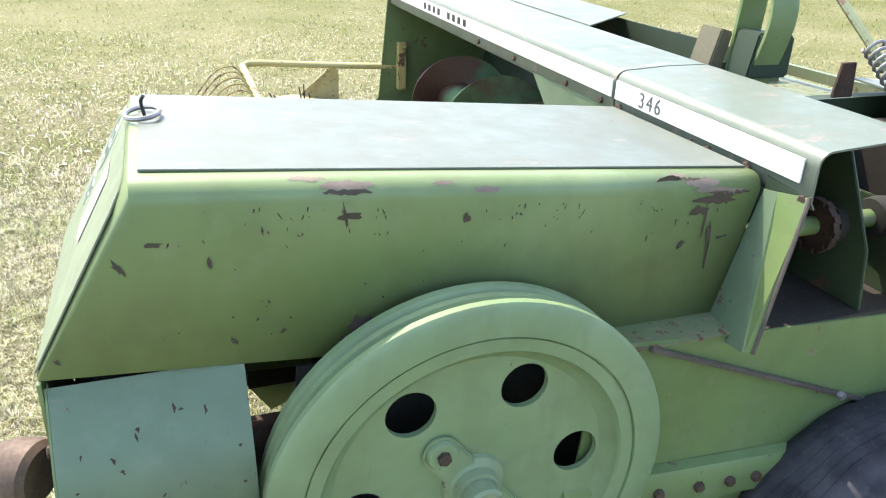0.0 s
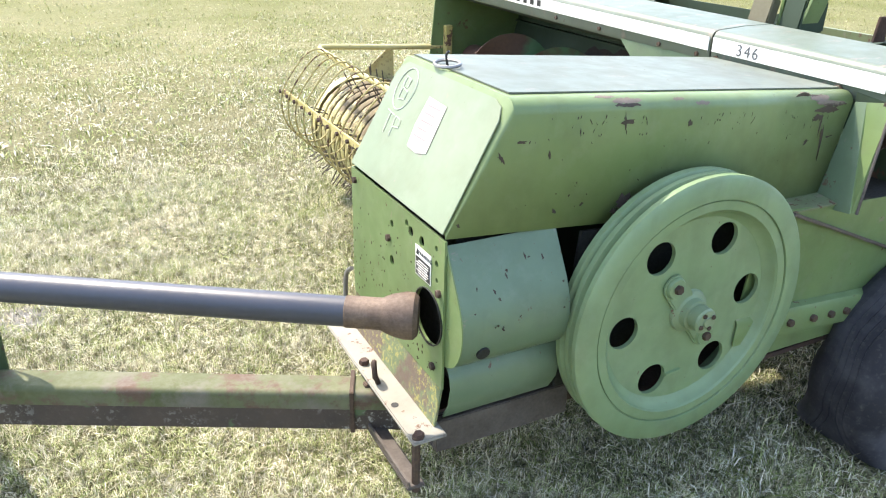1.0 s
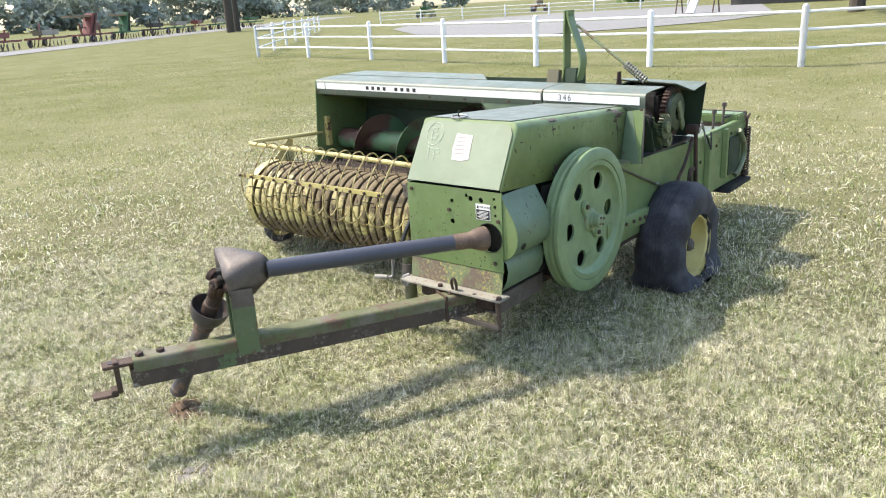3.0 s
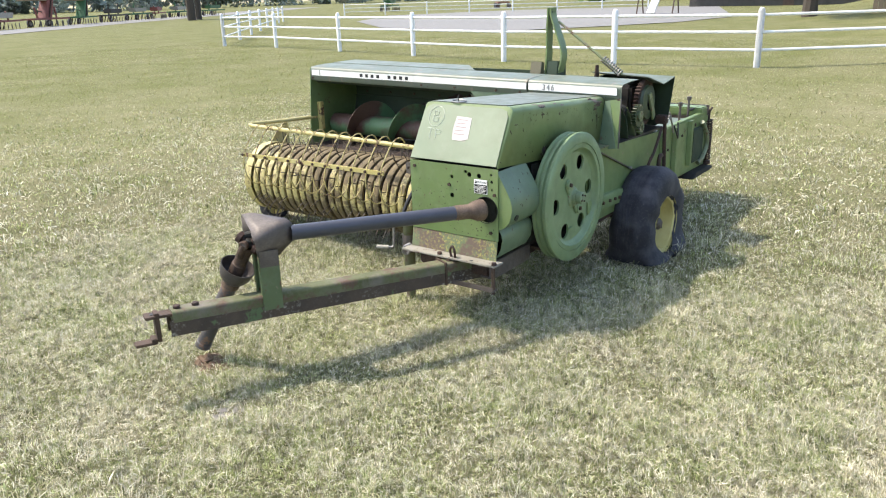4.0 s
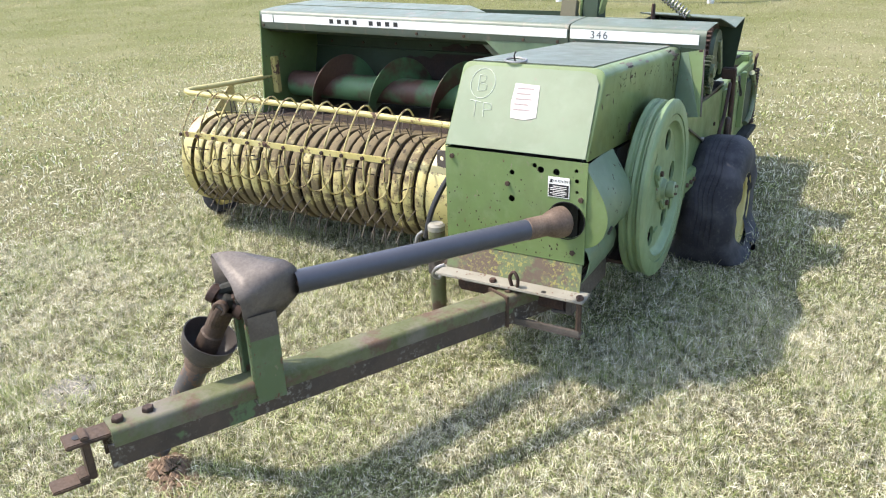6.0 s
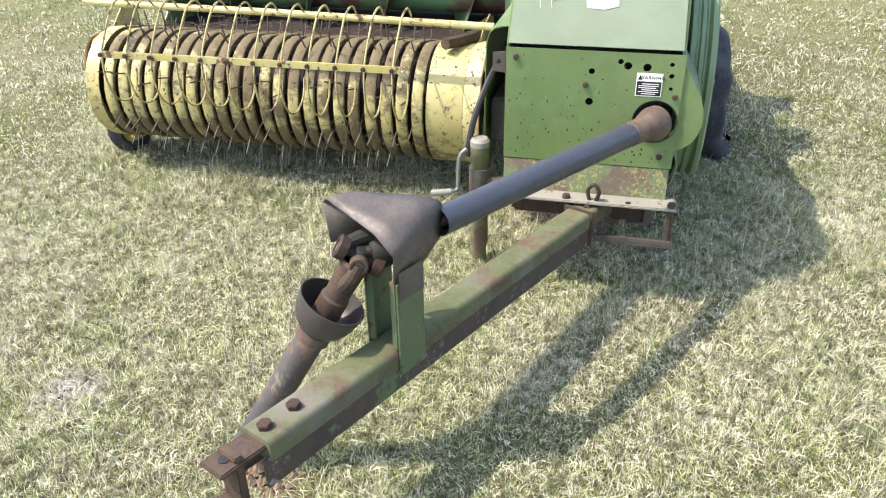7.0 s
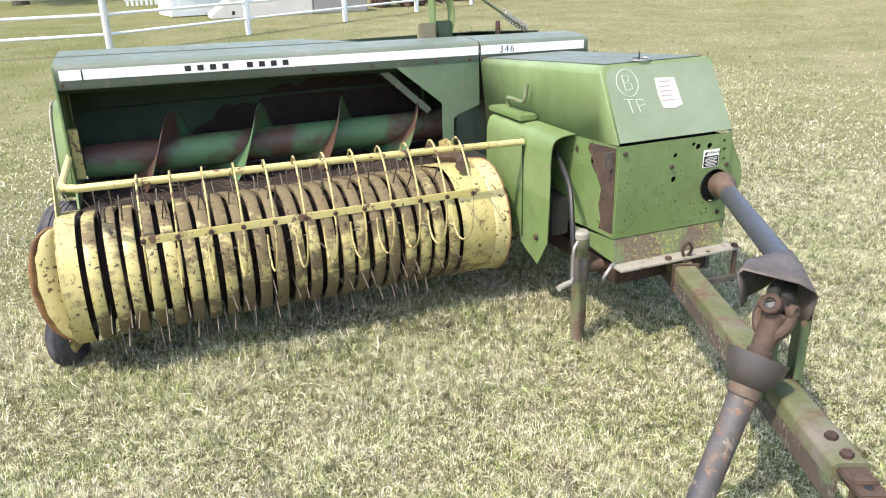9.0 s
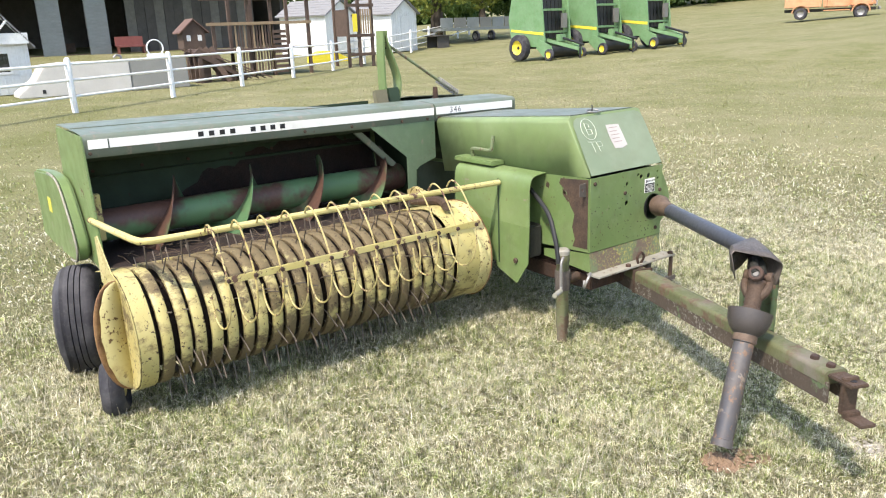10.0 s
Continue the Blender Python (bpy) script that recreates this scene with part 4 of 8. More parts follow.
bm = sweep(B(), bend([(0.80, 2.36, 0.80), (0.62, 2.40, 0.70), (0.53, 2.435, 0.58), (0.49, 2.45, 0.46)], 8), 0.012, 8)
part("hydraulic_hose", bm, BLACK, baler, "black rubber hose")
bm = box(B(), 0.75, 1.9, 2.31, 2.41, 0.42, 0.60)
part("inner_frame", bm, DARK, baler, "", 0.01)

# ---- flywheel ----
FX, FZ = 1.087, 0.609
bm = lathe(B(), [(0.283, 0.010), (0.288, 0.0035), (0.3115, 0.0035), (0.3125, 0.007), (0.3155, 0.007), (0.3165, 0.0005), (0.366, 0.0), (0.376, 0.008), (0.376, 0.022), (0.366, 0.028), (0.356, 0.033),
                 (0.356, 0.039), (0.369, 0.045), (0.370, 0.058), (0.360, 0.064), (0.360, 0.070), (0.372, 0.076), (0.372, 0.092), (0.364, 0.098), (0.30, 0.098), (0.285, 0.06), (0.280, 0.050)],
           (FX, 1.606, FZ), (0, 1, 0), 72)
fly = part("flywheel", bm, GREEN_WHEEL, baler, "large green cast flywheel with belt grooves and six round holes", 0.0, 40)
bm = B()
turn0 = radians(5)
holed(bm, [(FX + 0.276 * math.cos(2 * math.pi * k / 64), FZ + 0.276 * math.sin(2 * math.pi * k / 64)) for k in range(64)],
      [(FX + 0.208 * math.cos(turn0 + k * math.pi / 3), FZ + 0.208 * math.sin(turn0 + k * math.pi / 3), 0.045) for k in range(6)], "y", 1.640, 1.652, 24)
part("web", bm, GREEN_WHEEL, fly)
bm = lathe(B(), [(0.2835, 0.009), (0.280, 0.016), (0.272, 0.026), (0.260, 0.0335), (0.270, 0.040)], (FX, 1.606, FZ), (0, 1, 0), 72)
part("dish", bm, GREEN_WHEEL, fly)
bm = lathe(B(), [(0.0, -0.040), (0.012, -0.040), (0.014, -0.036), (0.030, -0.035), (0.035, -0.030), (0.0355, -0.006), (0.033, -0.004), (0.033, 0.0), (0.041, 0.002), (0.044, 0.018), (0.058, 0.026), (0.064, 0.04)], (FX, 1.606, FZ), (0, 1, 0), 24)
hub = part("hub", bm, painted("hub_paint", (0.16, 0.23, 0.115), (0.23, 0.29, 0.17), 0.95, (0.14, 0.10, 0.07), 0.5), fly, "worn hub with bolts")
bolts("hub_bolt", [(FX + 0.022 * math.cos(a), 1.571, FZ + 0.022 * math.sin(a)) for a in (0.5, 2.1, 3.7, 5.2)], (0, -1, 0), 0.0065, 0.005, RUSTY, hub)
def capsule(cx, cz, a, reach, w):
    """The outline of a bar with round ends, turned by a."""
    ends = [(q, t) for q, t0 in ((reach, -90), (-reach, 90)) for t in range(t0, t0 + 181, 20)]
    return [(cx + q * math.cos(a) + w * math.cos(a + radians(t)), cz + q * math.sin(a) + w * math.sin(a + radians(t))) for q, t in ends]


part("hub_flange", prism(B(), capsule(FX, FZ, 2.23, 0.105, 0.034), "y", 1.628, 1.641), GREEN_WHEEL, hub, "cast lug across the hub", 0.004)
for a in (2.23, 5.37):
    part("cast_boss", lathe(B(), [(0, -0.006), (0.026, -0.006), (0.03, 0.0), (0.03, 0.008)], (FX + 0.105 * math.cos(a), 1.628, FZ + 0.105 * math.sin(a)), (0, 1, 0), 16), GREEN_WHEEL, hub)
bolts("shear_bolt", [(FX + 0.105 * math.cos(a), 1.623, FZ + 0.105 * math.sin(a)) for a in (2.23, 5.37)], (0, -1, 0), 0.013, 0.012, RUSTY, hub)
part("axle_stub", lathe(B(), [(0.05, 0), (0.05, 0.35)], (FX, 1.66, FZ), (0, 1, 0), 20), RUST_DARK, fly)
part("cast_mark", beam(B(), (FX - 0.045, 1.6375, FZ - 0.185), (FX + 0.005, 1.6375, FZ - 0.180), 0.006, 0.012, (0, 1, 0)), GREEN_WHEEL, fly)
# added dark sheet paints the recess shade seen through the wheel's holes
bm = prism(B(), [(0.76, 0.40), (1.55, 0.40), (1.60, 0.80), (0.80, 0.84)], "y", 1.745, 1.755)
part("belt_case", bm, DARK, baler, "near-black sheet for the shade of the recess behind the flywheel")

# ---- stripe hood over the feeder and the knotter side ----


def top_hood(name, y0, y1, label, wide):
    bm = B()
    prof = [(1.722, 1.085), (1.712, 1.10), (1.710, 1.165)] + [(1.740 - 0.03 * math.cos(radians(15 * k)), 1.168 + 0.028 * math.sin(radians(15 * k))) for k in range(7)] + [(1.85, 1.203), (1.975, 1.204)]
    sheet(bm, prof, "y", y0, y1, -0.004)
    if wide:
        prism(bm, [(1.9755, 2.90), (2.27, 3.15), (2.27, 4.345), (1.9755, 4.345)], "z", 1.204, 1.208)
    return part(name, bm, GREEN_TOP, baler, label)


hood_main = top_hood("feeder_hood", 2.304, 4.345, "long faded green feeder hood with a white band", True)
hood_knot = top_hood("knotter_hood", 1.630, 2.296, "short green knotter hood with a white band, chipped paint and bolts", False)
part("white_band", box(B(), 1.7055, 1.7095, 2.310, 4.325, 1.128, 1.172), WHITE_BAND, hood_main, "dirty white band", 0.0005)
band_k = part("white_band", box(B(), 1.7055, 1.7095, 1.660, 2.292, 1.128, 1.174), WHITE_BAND, hood_knot, "dirty white band with a model number", 0.0005)
letters("346", 0.052, plain("faded_print", (0.10, 0.10, 0.10), 0.6), "number", band_k, Matrix.Translation((1.7050, 2.142, 1.150)) @ M_FRONT)
for k in range(9):
    if k != 4:
        yy = 3.80 - 0.0565 * k
        part("dark_bar", box(B(), 1.7045, 1.7055, yy - 0.028, yy, 1.138, 1.163), BLACK, hood_main)
part("band_end_mark", box(B(), 1.7040, 1.7054, 4.23, 4.236, 1.128, 1.172), GREEN_SHADED, hood_main)
bolts("hood_bolt", [(1.712, y, 1.108) for y in (4.32, 3.2, 2.9, 2.55, 2.36)], (-1, 0, 0), 0.009, 0.008, RUSTY, hood_main)
bolts("hood_bolt", [(1.712, y, z) for y, z in ((2.27, 1.108), (1.98, 1.105), (1.92, 1.108), (1.80, 1.112), (1.645, 1.10))], (-1, 0, 0), 0.011, 0.009, RUSTY, hood_knot)
# triangular cheek below the stripe, closing the feeder towards the housing
bm = prism(B(), [(2.302, 1.095), (2.775, 1.095), (2.522, 0.887), (2.522, 0.610), (2.462, 0.610), (2.455, 0.800), (2.420, 0.822), (2.302, 0.860)], "x", 1.716, 1.722)
part("feeder_cheek", bm, GREEN_BLUE, baler, "green triangular sheet at the feeder mouth", 0.001)
strap_bm = beam(B(), (1.805, 2.860, 1.112), (1.805, 2.560, 0.838), 0.030, 0.010, (1, 0, 0.2))
beam(strap_bm, (1.825, 2.872, 1.104), (1.825, 2.572, 0.830), 0.008, 0.045, (1, 0, 0.2))
part("cheek_lip", strap_bm, GREEN_TOP, baler, "pale angle brace behind the triangular sheet", 0.002)
# near-black sheet stands for the shade in the opening beside the cheek
bm = prism(B(), [(1.75, 0.55), (2.20, 0.60), (2.24, 1.18), (1.75, 1.17)], "y", 2.425, 2.433)
part("feeder_partition", bm, GREEN_SHADED, baler)
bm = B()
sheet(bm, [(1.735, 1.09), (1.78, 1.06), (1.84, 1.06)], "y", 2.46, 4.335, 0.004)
part("mouth_lip", bm, GREEN_SHADED, hood_main)
# the hoods rise slightly towards the outer end
for ob in (hood_main, hood_knot):
    for o in (ob, *ob.children):
        if o is not ob and (o.location.length > 0 or o.matrix_basis.to_3x3() != Matrix.Identity(3)):
            o.location.z += 0.0137 * (o.location.y - 0.1)
        else:
            for v in o.data.vertices:
                v.co.z += 0.0137 * (v.co.y - 0.1)
        for c in o.children if o is not ob else ():
            c.location.z += 0.0137 * (c.location.y - 0.1)
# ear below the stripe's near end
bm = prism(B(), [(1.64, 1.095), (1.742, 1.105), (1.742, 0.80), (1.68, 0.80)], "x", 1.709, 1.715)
ear = part("ear_plate", bm, GREEN_SHADED, baler, "green folded ear plate with a chipped edge", 0.001)
fold_t, fold_b = (1.703, 1.702, 1.085), (1.615, 1.612, 0.802)
for name, v, mat in (("ear_gusset", [(1.701, 1.7345, 1.080), fold_t, fold_b, (1.622, 1.7345, 0.785)], GREEN_BLUE), ("ear_front", [fold_t, (1.706, 1.632, 1.098), (1.632, 1.606, 0.802), fold_b], GREEN)):
    bm = B()
    a = [bm.verts.new(p) for p in v]
    b = [bm.verts.new((p[0] + 0.004, p[1] - 0.001, p[2])) for p in v]
    bm.faces.new(a), bm.faces.new(b[::-1])
    for i in range(4):
        bm.faces.new((a[i], b[i], b[(i + 1) % 4], a[(i + 1) % 4]))
    part(name, bm, mat, ear)
part("ear_edge", sweep(B(), [(1.708, 1.630, 1.10), (1.634, 1.604, 0.80)], 0.0045, 6), RUST_BROWN, ear, "chipped rusty edge")

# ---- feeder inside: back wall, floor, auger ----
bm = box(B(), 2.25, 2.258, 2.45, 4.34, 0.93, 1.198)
back = part("feeder_back", bm, GREEN_SHADED, baler, "back wall of the feeder, green darkened for shade")
part("back_lower", prism(B(), [(2.25, 0.925), (2.245, 0.93), (2.16, 0.62), (2.166, 0.615)], "y", 2.45, 4.34), GREEN_SHADED, back)
rng = random.Random(4)


def rust_edge(y):
    """Height of the ragged upper limit of the rust on the back wall."""
    rise = min(1.0, max(0.0, (3.78 - y) / 0.50))
    return 0.77 + 0.23 * rise + 0.028 * math.sin(9 * y) + 0.018 * math.sin(23 * y + 1) + 0.012 * math.sin(51 * y)


ys = [2.462 + 0.04 * k for k in range(35)]
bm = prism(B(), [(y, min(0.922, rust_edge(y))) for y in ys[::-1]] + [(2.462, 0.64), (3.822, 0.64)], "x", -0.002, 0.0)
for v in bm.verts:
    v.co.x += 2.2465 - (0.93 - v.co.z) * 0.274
part("rust_area", bm, RUST_SHADED, back, "large dark rusty area of the back wall")
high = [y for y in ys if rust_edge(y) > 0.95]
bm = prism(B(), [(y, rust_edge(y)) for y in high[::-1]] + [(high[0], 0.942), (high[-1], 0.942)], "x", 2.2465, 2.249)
part("rust_area", bm, RUST_SHADED, back)
part("back_ledge", box(B(), 2.225, 2.249, 2.46, 4.33, 0.93, 0.94), GREEN_SHADED, back)
bolts("wall_bolt", [(2.249, 2.65 + 0.26 * k, 0.97) for k in range(7)], (-1, 0, 0), 0.01, 0.008, RUST_DARK, back)
# floor's near-black rust includes the shade under the auger
part("feeder_floor", prism(B(), [(1.52, 0.60), (1.75, 0.585), (2.17, 0.60), (2.17, 0.592), (1.75, 0.577), (1.52, 0.592)], "y", 2.45, 4.34), RUST_SHADED, baler, "rusty feeder floor")


def auger_mat():
    n = Nodes("auger_paint", 0.55)
    a = n.noise(1.9, 5, 0.6, (1, 1, 1))
    f = n.noise(50, 4)
    rust = n.mix(f, (0.05, 0.026, 0.02), (0.12, 0.06, 0.042))
    green = n.mix(n.noise(6, 4), (0.06, 0.14, 0.06), (0.10, 0.19, 0.09))
    return n.finish(n.mix(n.ramp(a, (0.47, 0.0), (0.55, 1.0)), green, rust), None, f, 0.2)


AUGER = auger_mat()
AX, AZ = 1.93, 0.735
bm = lathe(B(), [(0.082, 2.45), (0.082, 4.30)], (AX, 0, AZ), (0, 1, 0), 24)
aug = part("feed_auger", bm, AUGER, baler, "green and rust-brown feed auger")
bm = B()
prev = None
steps = 168
for k in range(steps + 1):
    y = 2.48 + 1.75 * k / steps
    ang = 2 * math.pi * (y - 2.575) / 0.435 + 1.5
    c, s = math.cos(ang), math.sin(ang)
    ring = [bm.verts.new((AX + r * c, y + dy, AZ + r * s)) for r, dy in ((0.08, -0.003), (0.205, -0.002), (0.205, 0.002), (0.08, 0.003))]
    if prev:
        for i in range(3):
            bm.faces.new((prev[i], ring[i], ring[i + 1], prev[i + 1]))
    prev = ring
part("flighting", bm, AUGER, aug, "spiral auger blade")
bm = lathe(B(), [(0.0, 0), (0.05, 0), (0.055, 0.03), (0.03, 0.05)], (AX, 4.26, AZ), (0, 1, 0), 16)
part("auger_bearing", bm, RUST_DARK, aug)

# left end wall with its outer chain guard
bm = prism(B(), [(1.712, 1.215), (2.26, 1.222), (2.28, 0.60), (2.05, 0.565), (1.72, 0.565), (1.60, 0.60), (1.66, 0.66)], "y", 4.342, 4.352)
end = part("end_wall", bm, GREEN, baler, "green end wall of the feeder", 0.002)
bm = B()
outline = [tuple(v)[:2] for v in bend([(2.72, 0.95, 0), (2.30, 0.985, 0), (2.08, 0.965, 0), (1.96, 0.86, 0), (1.86, 0.70, 0), (1.87, 0.61, 0), (1.97, 0.57, 0), (2.3, 0.56, 0), (2.72, 0.57, 0)], 4)]
prism(bm, outline, "y", 4.36, 4.425)
cg = part("chain_guard", bm, GREEN, end, "green rounded chain guard with a small yellow emblem", 0.012)
part("worn_edge", sweep(B(), [(x, 4.424, z) for x, z in outline[4:26]], 0.006, 6), CRUST, cg, "bare worn edge")
part("emblem", box(B(), 2.33, 2.41, 4.4252, 4.427, 0.76, 0.84), plain("emblem_yellow", (0.6, 0.52, 0.08), 0.5), cg, "small plain yellow square")

# ---- pickup ----
RUST_EDGE = rusted("rust_edge", (0.11, 0.05, 0.025), (0.42, 0.24, 0.10), 0.8, 0.0)
PX, PZ, PR = 1.235, 0.405, 0.265
# drum colour is near-black so the band gaps look deeply shaded
pick = part("pickup_drum", lathe(B(), [(0, 2.56), (0.190, 2.56), (0.190, 4.395), (0, 4.395)], (PX, 0, PZ), (0, 1, 0), 28), RUST_SHADED, baler, "yellow banded hay pickup, rusty and caked with hay")
prof = [(PX + 0.36, PZ + 0.19), (PX + 0.22, PZ + 0.225)] + [(PX + PR * math.cos(radians(a)), PZ + PR * math.sin(radians(a))) for a in range(75, 261, 12)] + [(PX + 0.12, PZ - 0.245), (PX + 0.22, PZ - 0.20)]


def strip(width):
    """A band with a slightly crowned face and edges turned in."""
    bm = B()
    w = width / 2
    cut = [(-w, 0.020), (-w, 0.004), (-w * 0.8, 0.0008), (0, 0.0), (w * 0.8, 0.0008), (w, 0.004), (w, 0.020)]
    rows = []
    for k, p in enumerate(prof):
        d = (Vector(prof[min(k + 1, len(prof) - 1)]) - Vector(prof[max(k - 1, 0)])).normalized()
        inward = Vector((-d.y, d.x))
        rows.append([bm.verts.new((p[0] + inward.x * q, y, p[1] + inward.y * q)) for y, q in cut])
    for a, b in zip(rows, rows[1:]):
        for k in range(len(cut) - 1):
            bm.faces.new((a[k], a[k + 1], b[k + 1], b[k]))
    return bm


# added dark sheet that closes the see-through gaps behind the bands
part("pickup_pan", prism(B(), [(PX + 0.02, PZ + 0.188), (PX + 0.42, PZ + 0.150), (PX + 0.42, PZ + 0.135), (PX + 0.02, PZ + 0.173)], "y", 2.56, 4.36), RUST_SHADED, pick)
bm_base = Vector(base_of(baler))
band_mesh = to_mesh("stripper_band", strip(0.049), YELLOW_STRIP, (bm_base.x, 0, bm_base.z))
N_BAND = 22
rng_band = random.Random(41)
bands_y = [2.775 + 0.0722 * k for k in range(N_BAND)]
for y in bands_y:
    piece("stripper_band", band_mesh, pick, (0, y - bm_base.y + rng_band.uniform(-0.003, 0.003), rng_band.uniform(-0.003, 0.003)), (0, 0, rng_band.uniform(-0.4, 0.4)))
for y0, y1 in ((2.575, 2.735), (4.338, 4.408)):
    bm = B()
    sheet(bm, prof, "y", y0, y1, -0.004)
    part("end_band", bm, YELLOW_BAND, pick, "wide yellow end band")
bm = sweep(B(), bend([(1.72, 2.60, 0.66), (1.52, 2.62, 0.66), (1.3, 2.60, 0.69), (1.12, 2.68, 0.70)], 6), 0.026, 8)
part("cam_arm", bm, RUSTY, pick, "rusty cam arm")

# right side flare plate of the pickup
FLARE_PROF = prof[1:-1]


def flare_row(y, grow):
    return [(PX + (x - PX) * grow, y, PZ + (z - PZ) * grow) for x, z in FLARE_PROF]


bm = B()
rows = [[bm.verts.new(v) for v in flare_row(y, q)] for y, q in ((2.580, 1.0), (2.566, 1.022), (2.540, 1.028), (2.512, 1.040), (2.500, 1.058))]
for a, b in zip(rows, rows[1:]):
    for k in range(len(a) - 1):
        bm.faces.new((a[k], a[k + 1], b[k + 1], b[k]))
rf = part("right_flare", bm, YELLOW_SPECK, pick, "yellow flared side sheet with rusty edges")
m = rf.modifiers.new("thickness", "SOLIDIFY")
m.thickness = 0.004
part("flare_rim", sweep(B(), flare_row(2.500, 1.058), 0.0035, 6), RUST_EDGE, rf, "rusted rim")
part("flare_disc", lathe(B(), [(0, 0), (0.255, 0), (0.255, 0.004), (0, 0.004)], (PX, 2.576, PZ), (0, 1, 0), 36), YELLOW, rf)
part("flare_ear", prism(B(), [(1.66, 0.70), (1.56, 0.735), (1.44, 0.715), (1.30, 0.665), (1.42, 0.58), (1.66, 0.56)], "y", 2.566, 2.571), YELLOW_SPECK, rf, "", 0.001)
# left end: closed drum end and a flat half-round shield with a rusted edge
part("drum_end", lathe(B(), [(0, 4.398), (0.20, 4.398), (0.255, 4.406), (0.262, 4.410), (0.262, 4.414), (0.20, 4.404), (0, 4.404)], (PX, 0, PZ), (0, 1, 0), 40), YELLOW_BAND, pick, "cream drum end")


def shield_ring(f, wobble):
    """One curve of the half-round shield: f goes from its straight edge to its rim."""
    out = []
    for k in range(25):
        t = math.pi * k / 24
        b = f * (1 + wobble * (math.sin(k * 1.7) + 0.6 * math.sin(k * 3.1 + 1)))
        y = 4.404 + 0.132 * b * math.sin(t) ** 0.85
        z = 0.398 + 0.252 * math.cos(t) * (0.97 + 0.03 * b) + 0.03 * b * math.sin(t)
        out.append((1.196 - 0.045 * b * math.sin(t), y, z))
    return out


def shield_sheet(curves):
    bm = B()
    rows = [[bm.verts.new(p) for p in c] for c in curves]
    for a, b in zip(rows, rows[1:]):
        for k in range(24):
            bm.faces.new((a[k], a[k + 1], b[k + 1], b[k]))
    return bm


lf = part("left_flare", shield_sheet([shield_ring(0, 0), shield_ring(0.4, 0), shield_ring(0.82, 0.03)]), YELLOW_SPECK, pick, "cream half-round end shield with rust specks")
m = lf.modifiers.new("thickness", "SOLIDIFY")
m.thickness = 0.004
edge = part("flare_edge", shield_sheet([shield_ring(0.82, 0.03), shield_ring(0.93, 0.01), shield_ring(1.0, 0)]), RUST_EDGE, lf, "rusted edge of the shield")
m = edge.modifiers.new("thickness", "SOLIDIFY")
m.thickness = 0.004
part("flare_rim", sweep(B(), shield_ring(1.0, 0), 0.0035, 6), RUST_EDGE, lf)
bm = prism(B(), [(1.20, 0.648), (1.27, 0.672), (1.35, 0.735), (1.43, 0.805), (1.47, 0.79), (1.47, 0.58), (1.32, 0.56)], "y", 4.406, 4.411)
part("flare_ear", bm, YELLOW_SPECK, lf)

# tines: four rows sticking out between the bands
tine_bm = sweep(B(), bend([(0, 0, 0.17), (0.0, 0, 0.26), (-0.016, 0, 0.355)], 4), 0.0034, 5)
tine_mesh = to_mesh("tine", tine_bm, plain("worn_tine", (0.105, 0.085, 0.066), 0.6, 0.3, 0.4, 20))
rng = random.Random(7)
for row, ang in enumerate((40, 8, -22, -66, -104, -132, -156)):
    for k in range(N_BAND - 1):
        y = bands_y[k] + 0.036
        if rng.random() < 0.08:
            continue
        piece("tine", tine_mesh, pick, (PX - bm_base.x, y - bm_base.y, PZ), (rng.uniform(-7, 7), ang + rng.uniform(-7, 7), rng.uniform(-4, 4)))

# wind guard over the pickup
path = bend([(1.78, 4.355, 0.805), (1.40, 4.35, 0.825), (1.08, 4.345, 0.845)], 3) + bend([(1.02, 4.335, 0.846), (0.995, 4.285, 0.844)], 3) + [Vector((0.980, 3.4, 0.836)), Vector((0.955, 2.44, 0.82))]
guard_bar = part("wind_guard", sweep(B(), path, 0.0155, 10), YELLOW_BAR, baler, "yellow wind guard of bars and curved rods, rusting")
part("guard_post", box(B(), 1.75, 1.79, 4.30, 4.34, 0.70, 0.93), YELLOW_BAR, guard_bar, "", 0.003)
bm = beam(B(), (0.738, 4.10, 0.688), (0.728, 2.765, 0.693), 0.008, 0.030)
low = part("lower_bar", bm, YELLOW_BAR, guard_bar, "", 0.002)
GUARD_Y = [2.79 + 0.1175 * k for k in range(12)]
nut = to_mesh("rod_nut", bolt(B(), (0, 0, 0), (-1, 0, 0), 0.010, 0.010), RUST_DARK)
rng = random.Random(12)
for k, y in enumerate(GUARD_Y):
    w = rng.uniform(-0.012, 0.012)
    rod = bend([(0.975, y - 0.005, 0.845), (0.93, y - 0.004, 0.885), (0.86, y, 0.865), (0.78, y + 0.004, 0.775), (0.732, y + 0.008, 0.69),
                (0.720 + w, y + 0.010, 0.60), (0.745 + w, y + 0.012, 0.515), (0.80 + w, y + 0.014, 0.462), (0.87 + w, y + 0.014, 0.455), (0.925, y + 0.012, 0.50), (0.945, y + 0.010, 0.57)], 5)
    part("curved_rod", sweep(B(), rod, 0.0044, 6), YELLOW_ROD, guard_bar)
    piece("rod_nut", nut, guard_bar, Vector((0.722, y + 0.008, 0.691)) - bm_base)

